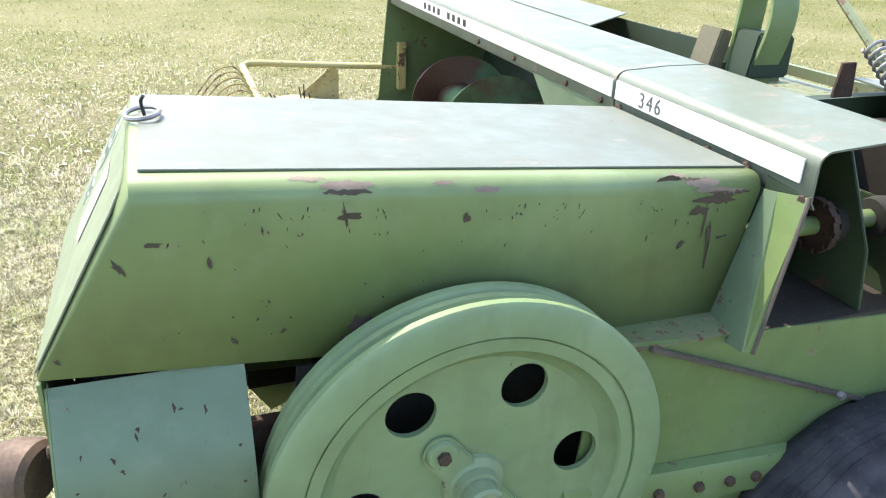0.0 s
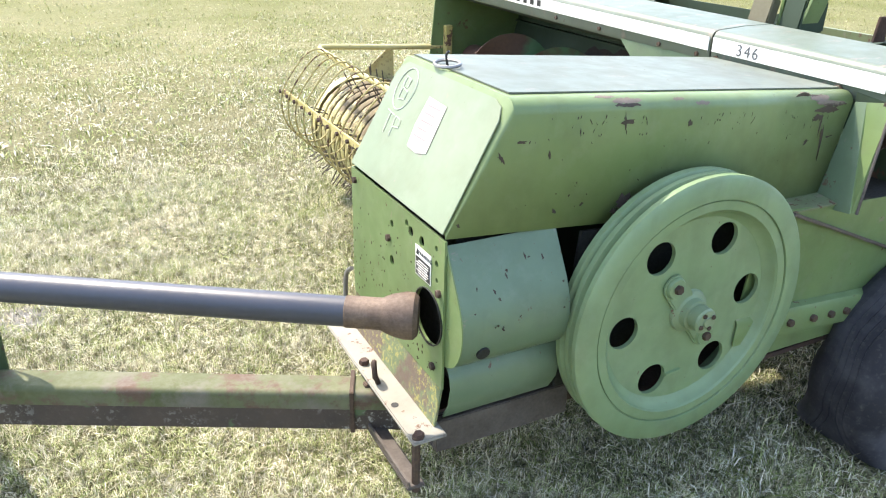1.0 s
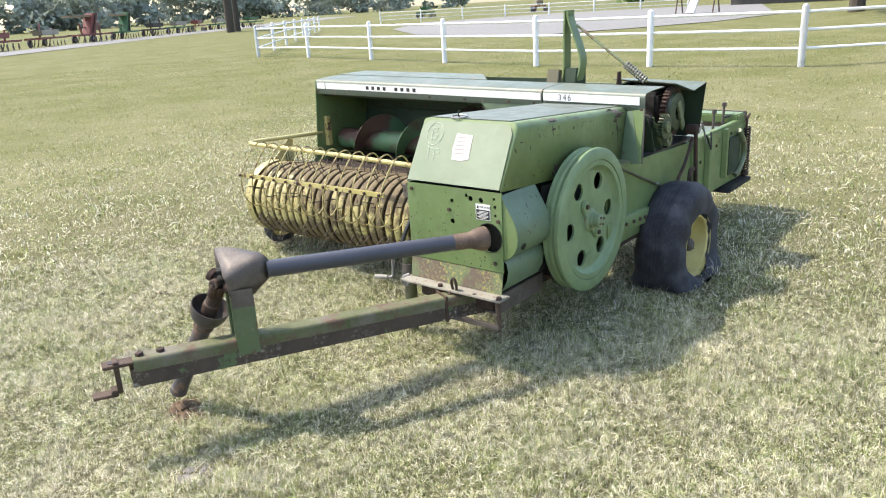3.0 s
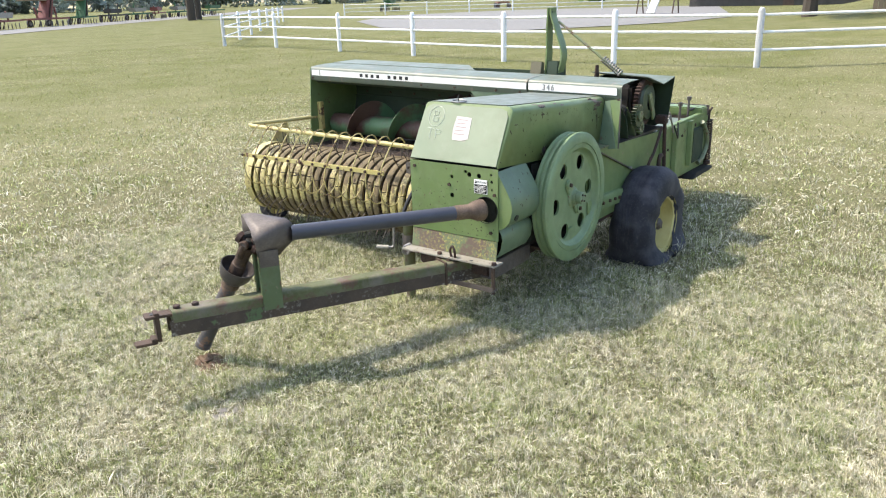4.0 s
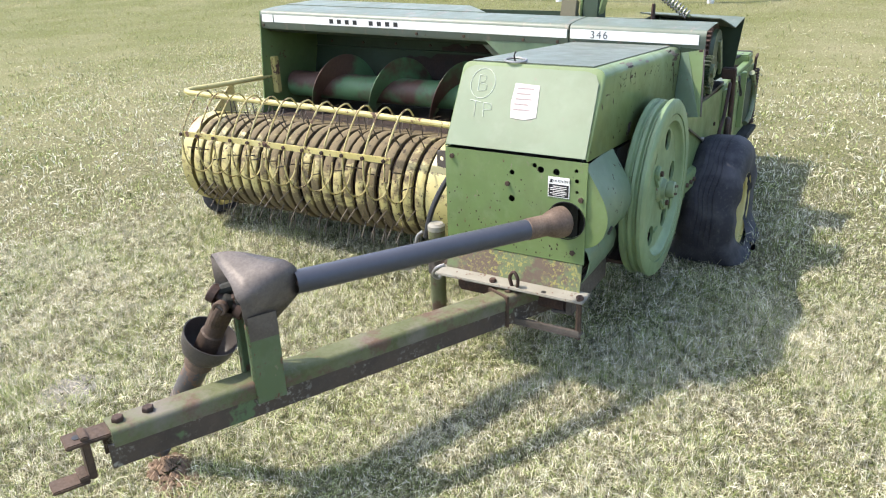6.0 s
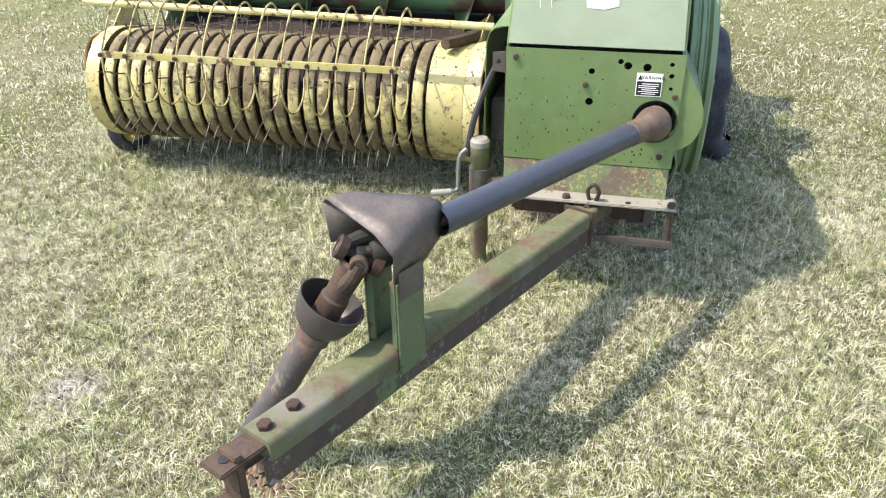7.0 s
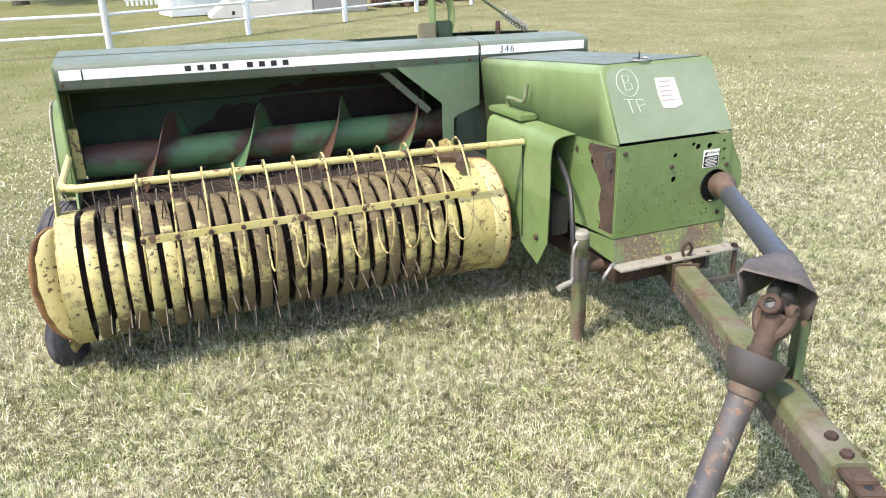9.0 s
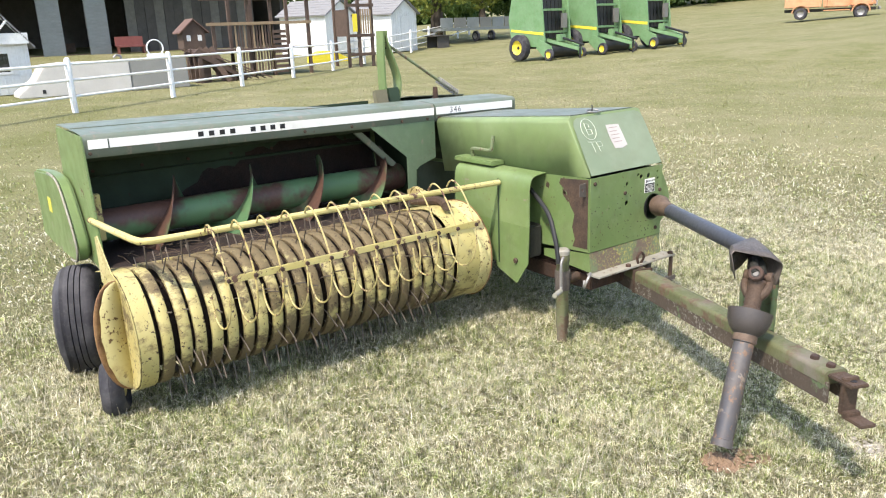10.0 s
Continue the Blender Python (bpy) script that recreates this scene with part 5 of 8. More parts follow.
# hay caught on the pickup
bm = B()
rng = random.Random(21)
for k in range(130):
    p = Vector((rng.uniform(1.27, 1.72), rng.uniform(2.65, 4.3), 0.0))
    p.z = 0.665 - 0.12 * max(0, p.x - 1.3) + rng.uniform(0, 0.02)
    d = Vector((rng.gauss(0, 1), rng.gauss(0, 1), rng.gauss(0.06, 0.16))).normalized() * rng.uniform(0.04, 0.13)
    sweep(bm, [p, p + d * 0.5 + Vector((0, 0, 0.008)), p + d], 0.0011, 3)
for k in range(34):
    p = Vector((0.965 + rng.uniform(0, 0.06), rng.choice((2.95, 3.02, 3.1)) + rng.gauss(0, 0.06), rng.uniform(0.3, 0.46)))
    d = Vector((rng.gauss(-0.2, 0.3), rng.gauss(0, 0.5), rng.gauss(-0.7, 0.4))).normalized() * rng.uniform(0.06, 0.2)
    sweep(bm, [p, p + d * 0.5 + Vector((-0.01, 0, 0)), p + d], 0.0010, 3)
hay = new("hay_wisps", to_mesh("hay_wisps", bm, HAY))
tagged(hay, "dry hay stalks tangled on the pickup bands", "hay", "", "stuff")

# ---- wheels ----


def wheel(name, parent, cx, y0, y1, cz, rad, rim_r, label, outer=-1, sag=0.0, grooves=5):
    """A ribbed tyre on a pressed rim, standing on the ground; outer gives the side of the hub."""
    w = y1 - y0
    soft = 0.075 if w > 0.25 else 0.045
    deep_cut = 0.003 if sag > 0.5 else 0.011
    prof = [(rim_r, 0.02), (rim_r + 0.015, 0.0), (rad * 0.76, -0.010), (rad * 0.87, 0.004), (rad * 0.94, soft * 0.35), (rad * 0.98, soft * 0.7)]
    for k in range(grooves):
        a = soft + (w - 2 * soft) * k / grooves
        b = soft + (w - 2 * soft) * (k + 0.78) / grooves
        c = soft + (w - 2 * soft) * (k + 1) / grooves
        prof += [(rad, a), (rad, b), (rad - deep_cut, b + 0.002), (rad - deep_cut, c - 0.002)]
    prof += [(rad * 0.98, w - soft * 0.7), (rad * 0.94, w - soft * 0.35), (rad * 0.87, w - 0.004), (rad * 0.76, w + 0.010), (rim_r + 0.015, w), (rim_r, w - 0.02)]
    bm = lathe(B(), prof, (cx, y0, cz), (0, 1, 0), 56)
    if sag:
        for v in bm.verts:
            floor = 0.012
            if sag > 0.5:
                t = math.atan2(v.co.z - cz, v.co.x - cx)
                v.co.y += 0.009 * math.sin(9 * t + 14 * v.co.y) * (0.4 + 0.6 * math.sin(3 * t))
                v.co.z -= 0.004 * (0.5 + 0.5 * math.sin(5 * t + 20 * v.co.y))
            if v.co.z < floor + 0.10:
                deep = min(floor + 0.10 - v.co.z, 0.13)
                out = 1 if v.co.y > (y0 + y1) / 2 else -1
                v.co.y += out * deep * sag
                v.co.z = max(v.co.z, floor + 0.0)
    ob = part(name, lathe(B(), [(rim_r + 0.012, 0.0), (rim_r + 0.012, 0.012), (rim_r - 0.01, 0.022), (rim_r - 0.015, w * 0.35), (rim_r - 0.03, w * 0.45), (0.05, w * 0.45), (0.05, w * 0.52), (rim_r - 0.015, w * 0.6), (rim_r + 0.012, w)]
                               if outer < 0 else [(rim_r + 0.012, w), (rim_r + 0.012, w - 0.012), (rim_r - 0.01, w - 0.022), (rim_r - 0.015, w * 0.65), (rim_r - 0.03, w * 0.55), (0.05, w * 0.55), (0.05, w * 0.48), (rim_r - 0.015, w * 0.4), (rim_r + 0.012, 0)],
                               (cx, y0, cz), (0, 1, 0), 40), YELLOW, parent, label)
    part("tyre", bm, RUBBER, ob, "cracked black ribbed tyre", 0, 30)
    yh = y0 + (w * 0.45 if outer < 0 else w * 0.55)
    d = (0, outer, 0)
    q = rim_r / 0.19
    hubm = lathe(B(), [(0.075 * q, 0.0), (0.07 * q, 0.02 * q), (0.045 * q, 0.03 * q), (0.04 * q, 0.07 * q), (0.025 * q, 0.085 * q), (0, 0.085 * q)], (cx, yh, cz), d, 20)
    hb = part("hub", hubm, RUST_BROWN, ob)
    bolts("wheel_nut", [(cx + 0.058 * q * math.cos(a), yh + outer * 0.018 * q, cz + 0.058 * q * math.sin(a)) for a in (2 * math.pi * k / 5 + 0.4 for k in range(5))], d, 0.011 * q, 0.014 * q, RUSTY, ob)
    part("valve", sweep(B(), [(cx + rim_r * 0.75, yh + outer * 0.005, cz - 0.06), (cx + rim_r * 0.75, yh + outer * 0.04, cz - 0.07)], 0.006, 6), BLACK, ob)
    return ob


wheel("right_wheel", baler, 2.085, 1.42, 1.69, 0.212, 0.392, 0.19, "yellow rim with a sagging flat black tyre", -1, 0.55)
wheel("left_wheel", baler, 1.95, 4.33, 4.525, 0.268, 0.278, 0.15, "yellow rim with a ribbed black tyre", 1, 0.2, 4)
wheel("gauge_wheel", baler, 1.30, 4.425, 4.505, 0.135, 0.135, 0.07, "small gauge wheel under the pickup", 1, 0.1, 4)
for ob in [o for o in baler.children if o.name in ("left_wheel", "gauge_wheel")]:
    # both stand slightly turned outwards
    c = Vector((1.95, 4.428, 0.268) if ob.name == "left_wheel" else (1.30, 4.465, 0.135)) - Vector(base_of(baler))
    ob.matrix_basis = Matrix.Translation(c) @ Matrix.Rotation(radians(-19), 4, "Z") @ Matrix.Translation(-c)
part("axle", sweep(B(), [(2.02, 1.6, 0.265), (2.02, 2.3, 0.28), (1.95, 4.45, 0.268)], 0.04, 10), RUST_DARK, baler)
part("gauge_arm", sweep(B(), bend([(1.34, 4.40, 0.135), (1.42, 4.40, 0.3), (1.62, 4.38, 0.45)], 5), 0.015, 8), RUST_DARK, baler)

# ---- knotter side: gears, chain, flap ----


def gear(bm, at, r, teeth, w, depth=0.014, bore=0.02):
    n = teeth * 4
    ring = []
    for k in range(n):
        a = 2 * math.pi * k / n
        rr = r if k % 4 in (0, 1) else r - depth
        ring.append((at[0] + rr * math.cos(a), at[2] + rr * math.sin(a)))
    holed(bm, ring, [(at[0], at[2], bore)], "y", at[1], at[1] + w, 16)
    return bm


# green paint darkened to match the shade of the knotter cavity
KNOT_GREEN = painted("shaded_knotter_green", (0.030, 0.052, 0.024), (0.055, 0.080, 0.042), 0.9, (0.03, 0.025, 0.018), chalky=0.08)
GRIME = plain("oily_grime", (0.035, 0.030, 0.024), 0.6, 0.1, 0.4, 14)
knot = part("knotter_frame", box(B(), 1.76, 2.5, 2.05, 2.09, 0.80, 1.16), GREEN_SHADED, baler, "open knotter drive with rusty gears and a chain")
part("knotter_floor", box(B(), 1.72, 2.56, 1.67, 2.05, 0.785, 0.80), GRIME, knot, "grimy floor under the knotters")
for x, top in ((1.975, 1.12), (2.10, 1.0)):
    bm = prism(B(), [(1.68, 0.80), (1.90, 0.80), (1.90, top), (1.80, top), (1.70, 0.93)], "x", x, x + 0.008)
    br = part("shaft_bracket", bm, KNOT_GREEN, knot, "upright green bearing plate", 0.002)
    part("bearing", lathe(B(), [(0.022, -0.022), (0.044, -0.018), (0.048, 0.0), (0.048, 0.02), (0.022, 0.024)], (x, 1.80, 0.955), (1, 0, 0), 20), DARK, br)
part("knotter_shaft", sweep(B(), [(1.73, 1.80, 0.955), (2.2, 1.80, 0.955)], 0.021, 14), GREEN, knot)
part("small_gear", gear(B(), (2.10, 1.66, 0.935), 0.078, 22, 0.03), KNOT_GREEN, knot, "small pale green spur gear")
part("gear_hub", lathe(B(), [(0, -0.015), (0.035, -0.015), (0.035, 0.0)], (2.10, 1.66, 0.935), (0, 1, 0), 16), GREEN_WORN, knot)
part("idler_gear", gear(B(), (2.17, 1.665, 0.845), 0.045, 12, 0.03), GREEN_WORN, knot)
part("large_gear", gear(B(), (2.31, 1.70, 1.00), 0.155, 36, 0.035, 0.012, 0.05), RUST_DARK, knot, "large toothed knotter wheel")
bm = lathe(B(), [(0.115, -0.02), (0.12, 0.0), (0.06, 0.0), (0.055, -0.03)], (2.31, 1.70, 1.00), (0, 1, 0), 30, True)
part("wheel_ring", bm, KNOT_GREEN, knot)
part("trip_arm", prism(B(), [(2.26, 1.06), (2.31, 1.07), (2.40, 0.90), (2.36, 0.87)], "y", 1.66, 1.675), GREEN_WORN, knot, "", 0.003)
bm = B()
for k in range(22):
    a = 2 * math.pi * k / 22
    c = Vector((1.925 + 0.005 * (k % 2), 1.80 + 0.055 * math.cos(a), 0.955 + 0.055 * math.sin(a)))
    t = Vector((0, -math.sin(a), math.cos(a)))
    beam(bm, c - t * 0.010, c + t * 0.010, 0.016, 0.010, (0, math.cos(a), math.sin(a)))
part("roller_chain", bm, RUST_DARK, knot, "rusty roller chain")
part("sprocket", lathe(B(), [(0.02, -0.004), (0.05, -0.003), (0.05, 0.003), (0.02, 0.004)], (1.925, 1.80, 0.955), (1, 0, 0), 24), RUST_DARK, knot)
bm = box(B(), 1.76, 1.86, 1.88, 2.03, 0.98, 1.15)
part("counter_box", bm, DARK, knot, "", 0.01)
bm = box(B(), 2.22, 2.48, 1.78, 2.02, 0.83, 1.12)
part("knotter_block", bm, GRIME, knot, "", 0.02)
# bent flap at the rear of the knotters
bm = B()
v = [(2.22, 1.66, 1.178), (2.40, 1.615, 1.115), (2.57, 1.60, 1.150), (2.57, 2.10, 1.165), (2.26, 2.10, 1.195)]
a, b = [bm.verts.new(p) for p in v], [bm.verts.new((p[0], p[1], p[2] + 0.005)) for p in v]
for i in range(5):
    bm.faces.new((a[i], a[(i + 1) % 5], b[(i + 1) % 5], b[i]))
for lp in (a, b):
    bm.faces.new((lp[0], lp[1], lp[4])), bm.faces.new((lp[1], lp[2], lp[3])), bm.faces.new((lp[1], lp[3], lp[4]))
flap = part("rear_flap", bm, GREEN_TOP, baler, "bent green tin flap over the knotters")
bm = prism(B(), [(1.60, 1.150), (2.10, 1.165), (2.10, 0.80), (1.72, 0.80), (1.63, 0.86)], "x", 2.565, 2.571)
part("flap_back", bm, GREEN_SHADED, flap)

# open top behind the hood, rear of the feeder
bm = box(B(), 2.264, 2.276, 2.12, 4.33, 0.80, 1.075)
rear = part("rear_wall", bm, GREEN, baler, "", 0.002)
bm = B()
for y in (2.5, 2.75, 3.0):
    prism(bm, [(2.30, 1.10), (2.42, 1.10), (2.41, 1.17), (2.30, 1.16)], "y", y, y + 0.012)
box(bm, 1.98, 2.50, 2.11, 3.2, 1.08, 1.10)
beam(bm, (2.50, 1.68, 1.125), (2.42, 3.2, 1.14), 0.02, 0.03)
part("top_tray", bm, GREEN_WORN, rear, "open green tray with ribs")
bm = B()
rng = random.Random(3)
for k in range(26):
    c = Vector((2.34 + rng.gauss(0, 0.03), 2.62 + rng.gauss(0, 0.06), 1.145 + 0.02 * rng.random()))
    t = Vector((rng.gauss(0, 1), rng.gauss(0, 1), rng.gauss(0, 0.3))).normalized() * 0.018
    beam(bm, c - t, c + t, 0.012, 0.016)
part("chain_heap", bm, RUSTY, rear, "small heap of rusty chain")

# upright lever pair with its rod and spring
lever = part("lever_block", prism(B(), [(2.10, 1.16), (2.24, 1.16), (2.24, 1.27), (2.12, 1.28)], "y", 2.285, 2.375), GREEN_SHADED, baler, "upright green lever pair with a rod and coil spring", 0.006)
for y, bow in ((2.385, 0.0), (2.315, 1.0)):
    bm = B()
    pts = bend([(2.155, y, 1.13), (2.16, y - 0.040 * bow, 1.25), (2.165, y - 0.045 * bow, 1.35), (2.165, y + 0.005 * bow, 1.49), (2.165, y + 0.047 * bow - 0.005, 1.59), (2.165, y + 0.049 * bow - 0.006, 1.64)], 4)
    prev = None
    for p in pts:
        w = 0.042
        ring = [bm.verts.new((p.x - w, p.y - 0.006, p.z)), bm.verts.new((p.x + w, p.y - 0.006, p.z)), bm.verts.new((p.x + w, p.y + 0.006, p.z)), bm.verts.new((p.x - w, p.y + 0.006, p.z))]
        if prev:
            for i in range(4):
                bm.faces.new((prev[i], prev[(i + 1) % 4], ring[(i + 1) % 4], ring[i]))
        else:
            bm.faces.new(ring[::-1])
        prev = ring
    bm.faces.new(prev)
    part("lever_strap", bm, GREEN, lever, "bent green steel strap", 0.001)
bm = B()
for z in (1.53, 1.57, 1.61):
    for dx in (-0.018, 0.018):
        lathe(bm, [(0, 0), (0.007, 0), (0.007, 0.002), (0, 0.002)], (2.165 + dx, 2.3555, z), (0, -1, 0), 10)
part("lever_hole", bm, BLACK, lever)
part("wooden_block", prism(B(), [(2.06, 1.15), (2.11, 1.15), (2.13, 1.265), (2.09, 1.275)], "y", 2.40, 2.49), plain("pale_old_wood", (0.13, 0.12, 0.075), 0.8, 0.0, 0.35, 9), lever, "pale weathered wooden block", 0.004)
part("lever_rod", sweep(B(), [(2.17, 2.315, 1.545), (2.13, 1.93, 1.285), (2.115, 1.80, 1.20)], 0.0095, 8), GREEN_WORN, lever)
part("coil_spring", spring(B(), (2.135, 1.955, 1.305), (2.115, 1.81, 1.205), 0.022, 0.0042, 9), GREY_STEEL, lever, "dark coil spring on the rod")
part("rod_tab", prism(B(), [(2.09, 1.18), (2.15, 1.18), (2.14, 1.26), (2.10, 1.26)], "y", 1.985, 1.995), RUST_DARK, lever, "", 0.002)

# ---- drawbar with hitch and stand ----
TD = Vector((-0.917, 0.400, 0.0)).normalized()
TS = Vector((-TD.y, TD.x, 0))
ROOT = Vector((0.56, 1.905, 0.352))


def at_tongue(d, s=0.0, h=0.0):
    """A place d along the drawbar from its root, s to its side, h above its top."""
    return ROOT + TD * d + TS * s + Vector((0, 0, h + 0.043 * d))


def tongue_box(bm, d0, d1, s0, s1, h0, h1):
    v = [bm.verts.new(at_tongue(d, s, h)) for d in (d0, d1) for s, h in ((s0, h0), (s1, h0), (s1, h1), (s0, h1))]
    bm.faces.new(v[0:4]), bm.faces.new(v[7:3:-1])
    for i in range(4):
        j = (i + 1) % 4
        bm.faces.new((v[i], v[4 + i], v[4 + j], v[j]))
    return bm


bm = B()
shoulder = [(0.030 + 0.016 * math.sin(radians(15 * k)), -0.004 + 0.016 * math.cos(radians(15 * k))) for k in range(7)]
section = [(0.046, -0.040)] + shoulder[::-1] + [(-a, h) for a, h in shoulder] + [(-0.046, -0.040)]
ends = [[bm.verts.new(at_tongue(d, a, h)) for a, h in section] for d in (0.0, 1.70)]
bm.faces.new(ends[0])
bm.faces.new(ends[1][::-1])
for k in range(len(section)):
    bm.faces.new((ends[0][k - 1], ends[0][k], ends[1][k], ends[1][k - 1]))
bmesh.ops.recalc_face_normals(bm, faces=bm.faces)
tongue = part("drawbar", bm, MOSS, baler, "heavy drawbar with flaking green paint, mud and rust", 0.0, 40)
for s in (-0.044, 0.036):
    part("drawbar_web", tongue_box(B(), 0.0, 1.715, s, s + 0.008, -0.105, -0.029), MUD, tongue, "muddy rusty side with pale lichen spots")
bm = tongue_box(B(), 1.68, 1.815, -0.035, 0.035, -0.012, 0.001)
strap = part("hitch_strap", bm, RUSTY, tongue, "rusty hitch strap with a pin hole", 0.003)
part("pin_hole", lathe(B(), [(0, 0.0), (0.012, 0.0), (0.012, 0.002), (0, 0.002)], at_tongue(1.780, 0, 0.0012), (0, 0, 1), 14), BLACK, strap)
bolts("hitch_bolt", [at_tongue(d, 0, 0.012) for d in (1.589, 1.671)], (0, 0, 1), 0.017, 0.014, RUST_DARK, strap, "rusty hexagon bolt")
bm = tongue_box(B(), 1.755, 1.775, -0.03, 0.03, -0.125, 0.012)
tongue_box(bm, 1.775, 1.87, -0.03, 0.03, -0.135, -0.123)
tongue_box(bm, 1.775, 1.80, -0.03, 0.03, -0.125, -0.108)
part("clevis", bm, RUSTY, strap, "bent lower clevis", 0.003)
# post that carries the shaft
bm = B()
for s in (-0.050, 0.050):
    tongue_box(bm, 1.195, 1.29, s - 0.004, s + 0.004, -0.06, 0.205)
for a, b in ((-0.0455, -0.027), (0.027, 0.0455)):
    tongue_box(bm, 1.282, 1.29, a, b, 0.013, 0.205)
part("shaft_post", bm, painted("post_paint", (0.058, 0.098, 0.042), (0.100, 0.138, 0.070), 1.7, scuff=0.5), tongue, "green channel post with chipped paint", 0.002)
part("post_tab", tongue_box(B(), 1.197, 1.288, 0.0545, 0.0565, 0.155, 0.235), RUST_BROWN, tongue, "brown tab of the joint hood bolted to the post", 0.001)
part("drawbar_clip", tongue_box(B(), 0.28, 0.292, -0.055, 0.055, -0.11, 0.02), RUSTY, tongue, "", 0.002)

# drive shaft
S0, S1 = Vector((0.36, 1.812, 0.678)), Vector((-0.50, 2.318, 0.704))
SD = (S1 - S0).normalized()
bm = lathe(B(), [(0.0365, 0.13), (0.0365, (S1 - S0).length - 0.012)], S0, SD, 28)
shaft = part("shaft_tube", bm, BLUE_GREY, baler, "blue-grey drive shaft guard tube")
bm = lathe(B(), [(0.034, 0.145), (0.0385, 0.14), (0.0385, 0.055), (0.042, 0.05), (0.050, 0.03), (0.057, 0.0), (0.056, -0.02), (0.046, -0.03), (0.0, -0.03)], S0, SD, 28)
part("bell_end", bm, RUST_LIGHT, shaft, "rusty bell-shaped shaft end")
# sheet-metal hood over the joint
u = SD.copy()
rear_row = [(-0.512, 2.505, 0.672), (-0.503, 2.512, 0.755), (-0.500, 2.495, 0.772), (-0.490, 2.340, 0.772), (-0.489, 2.312, 0.764), (-0.484, 2.302, 0.750), (-0.480, 2.304, 0.668), (-0.541, 2.347, 0.602)]
front_row = [(-0.566, 2.560, 0.662), (-0.553, 2.577, 0.762), (-0.560, 2.564, 0.776), (-0.632, 2.425, 0.735), (-0.657, 2.386, 0.710), (-0.655, 2.372, 0.690), (-0.648, 2.376, 0.645), (-0.634, 2.382, 0.588)]
bm = B()
rings = []
for i in range(5):
    f = i / 4
    lift = 0.006 * math.sin(math.pi * f)
    rings.append([bm.verts.new(Vector(a).lerp(Vector(b), f) + Vector((0, 0, lift))) for a, b in zip(rear_row, front_row)])
for a, b in zip(rings, rings[1:]):
    for k in range(7):
        bm.faces.new((a[k], a[k + 1], b[k + 1], b[k]))
top_edge = [(-0.553, 2.577, 0.764), (-0.503, 2.512, 0.757), (-0.494, 2.42, 0.768), (-0.487, 2.352, 0.768)]
low_edge = [(-0.566, 2.560, 0.662), (-0.514, 2.490, 0.662), (-0.500, 2.42, 0.668), (-0.492, 2.358, 0.690)]
a, b = [bm.verts.new(p) for p in top_edge], [bm.verts.new(p) for p in low_edge]
for k in range(3):
    bm.faces.new((a[k], a[k + 1], b[k + 1], b[k]))
jh = part("joint_hood", bm, RUST_BROWN, shaft, "brown weathered sheet hood over the universal joint", 0.0, 40)
m = jh.modifiers.new("thickness", "SOLIDIFY")
m.thickness = 0.004
# joint, cup and hanging shaft
END = Vector((-0.708, 2.80, 0.085))
TOP = Vector((-0.612, 2.470, 0.661))
HD = (END - TOP).normalized()
KNEE = Vector((-0.545, 2.398, 0.690))
part("inner_shaft", sweep(B(), bend([S1 - u * 0.06, Vector((-0.530, 2.378, 0.692)), TOP], 4), 0.018, 10), RUST_DARK, shaft)
bm = lathe(B(), [(0, -0.06), (0.030, -0.05), (0.036, -0.01), (0.037, 0.03), (0.030, 0.05), (0, 0.06)], S1.lerp(TOP, 0.58) - Vector((0, 0, 0.008)), TOP - S1, 18)
yoke = part("universal_joint", bm, DARK, shaft, "greasy universal joint")
side_u = HD.cross(Vector((0, 0, 1))).normalized()
up_u = HD.cross(side_u).normalized()
NECK = TOP + HD * 0.095
for s in (-1, 1):
    # lower fork: two arms rising from the sleeve to round eyes with bearing caps
    q = side_u * 0.042 * s
    arm = bend([NECK, NECK - HD * 0.03 + q * 0.75, TOP + HD * 0.035 + q * 1.05, TOP + q * 1.02], 4)
    part("yoke_fork", sweep(B(), arm, [0.021 - 0.0006 * k for k in range(len(arm))], 10), RUSTY, yoke, "rusty fork arm")
    part("fork_eye", lathe(B(), [(0.014, -0.011), (0.022, -0.009), (0.023, 0.008), (0.020, 0.011), (0.014, 0.011)], TOP + q, q, 20, True), RUSTY, yoke)
    part("bearing_cap", lathe(B(), [(0, 0.008), (0.010, 0.008), (0.012, 0.006), (0.0145, 0.010), (0.0145, -0.010)], TOP + q, q, 18), RUST_BROWN, yoke)
    # upper fork, turned a quarter, greasy and dark
    q = up_u * 0.046 * s
    arm = bend([KNEE, KNEE.lerp(TOP, 0.3) + q * 0.8, KNEE.lerp(TOP, 0.7) + q * 1.05, TOP + q], 4)
    part("yoke_fork", sweep(B(), arm, [0.022 - 0.0006 * k for k in range(len(arm))], 10), DARK, yoke)
    part("fork_eye", lathe(B(), [(0.017, -0.013), (0.029, -0.011), (0.030, 0.010), (0.026, 0.014), (0.017, 0.014)], TOP + q, q, 20, True), RUST_DARK, yoke)
    part("bearing_cap", lathe(B(), [(0, 0.008), (0.011, 0.008), (0.014, 0.005), (0.0175, 0.012), (0.0175, -0.012)], TOP + q, q, 18), GREY_OILY, yoke)
bm = sweep(B(), [TOP - side_u * 0.045, TOP + side_u * 0.045], 0.0135, 10)
sweep(bm, [TOP - up_u * 0.045, TOP + up_u * 0.045], 0.0135, 10)
part("cross_pin", bm, RUST_DARK, yoke)
part("grease_ball", lathe(B(), [(0, -0.026), (0.018, -0.020), (0.026, 0.0), (0.018, 0.020), (0, 0.026)], TOP, HD, 14), DARK, yoke)
CUP = TOP - HD * 0.035
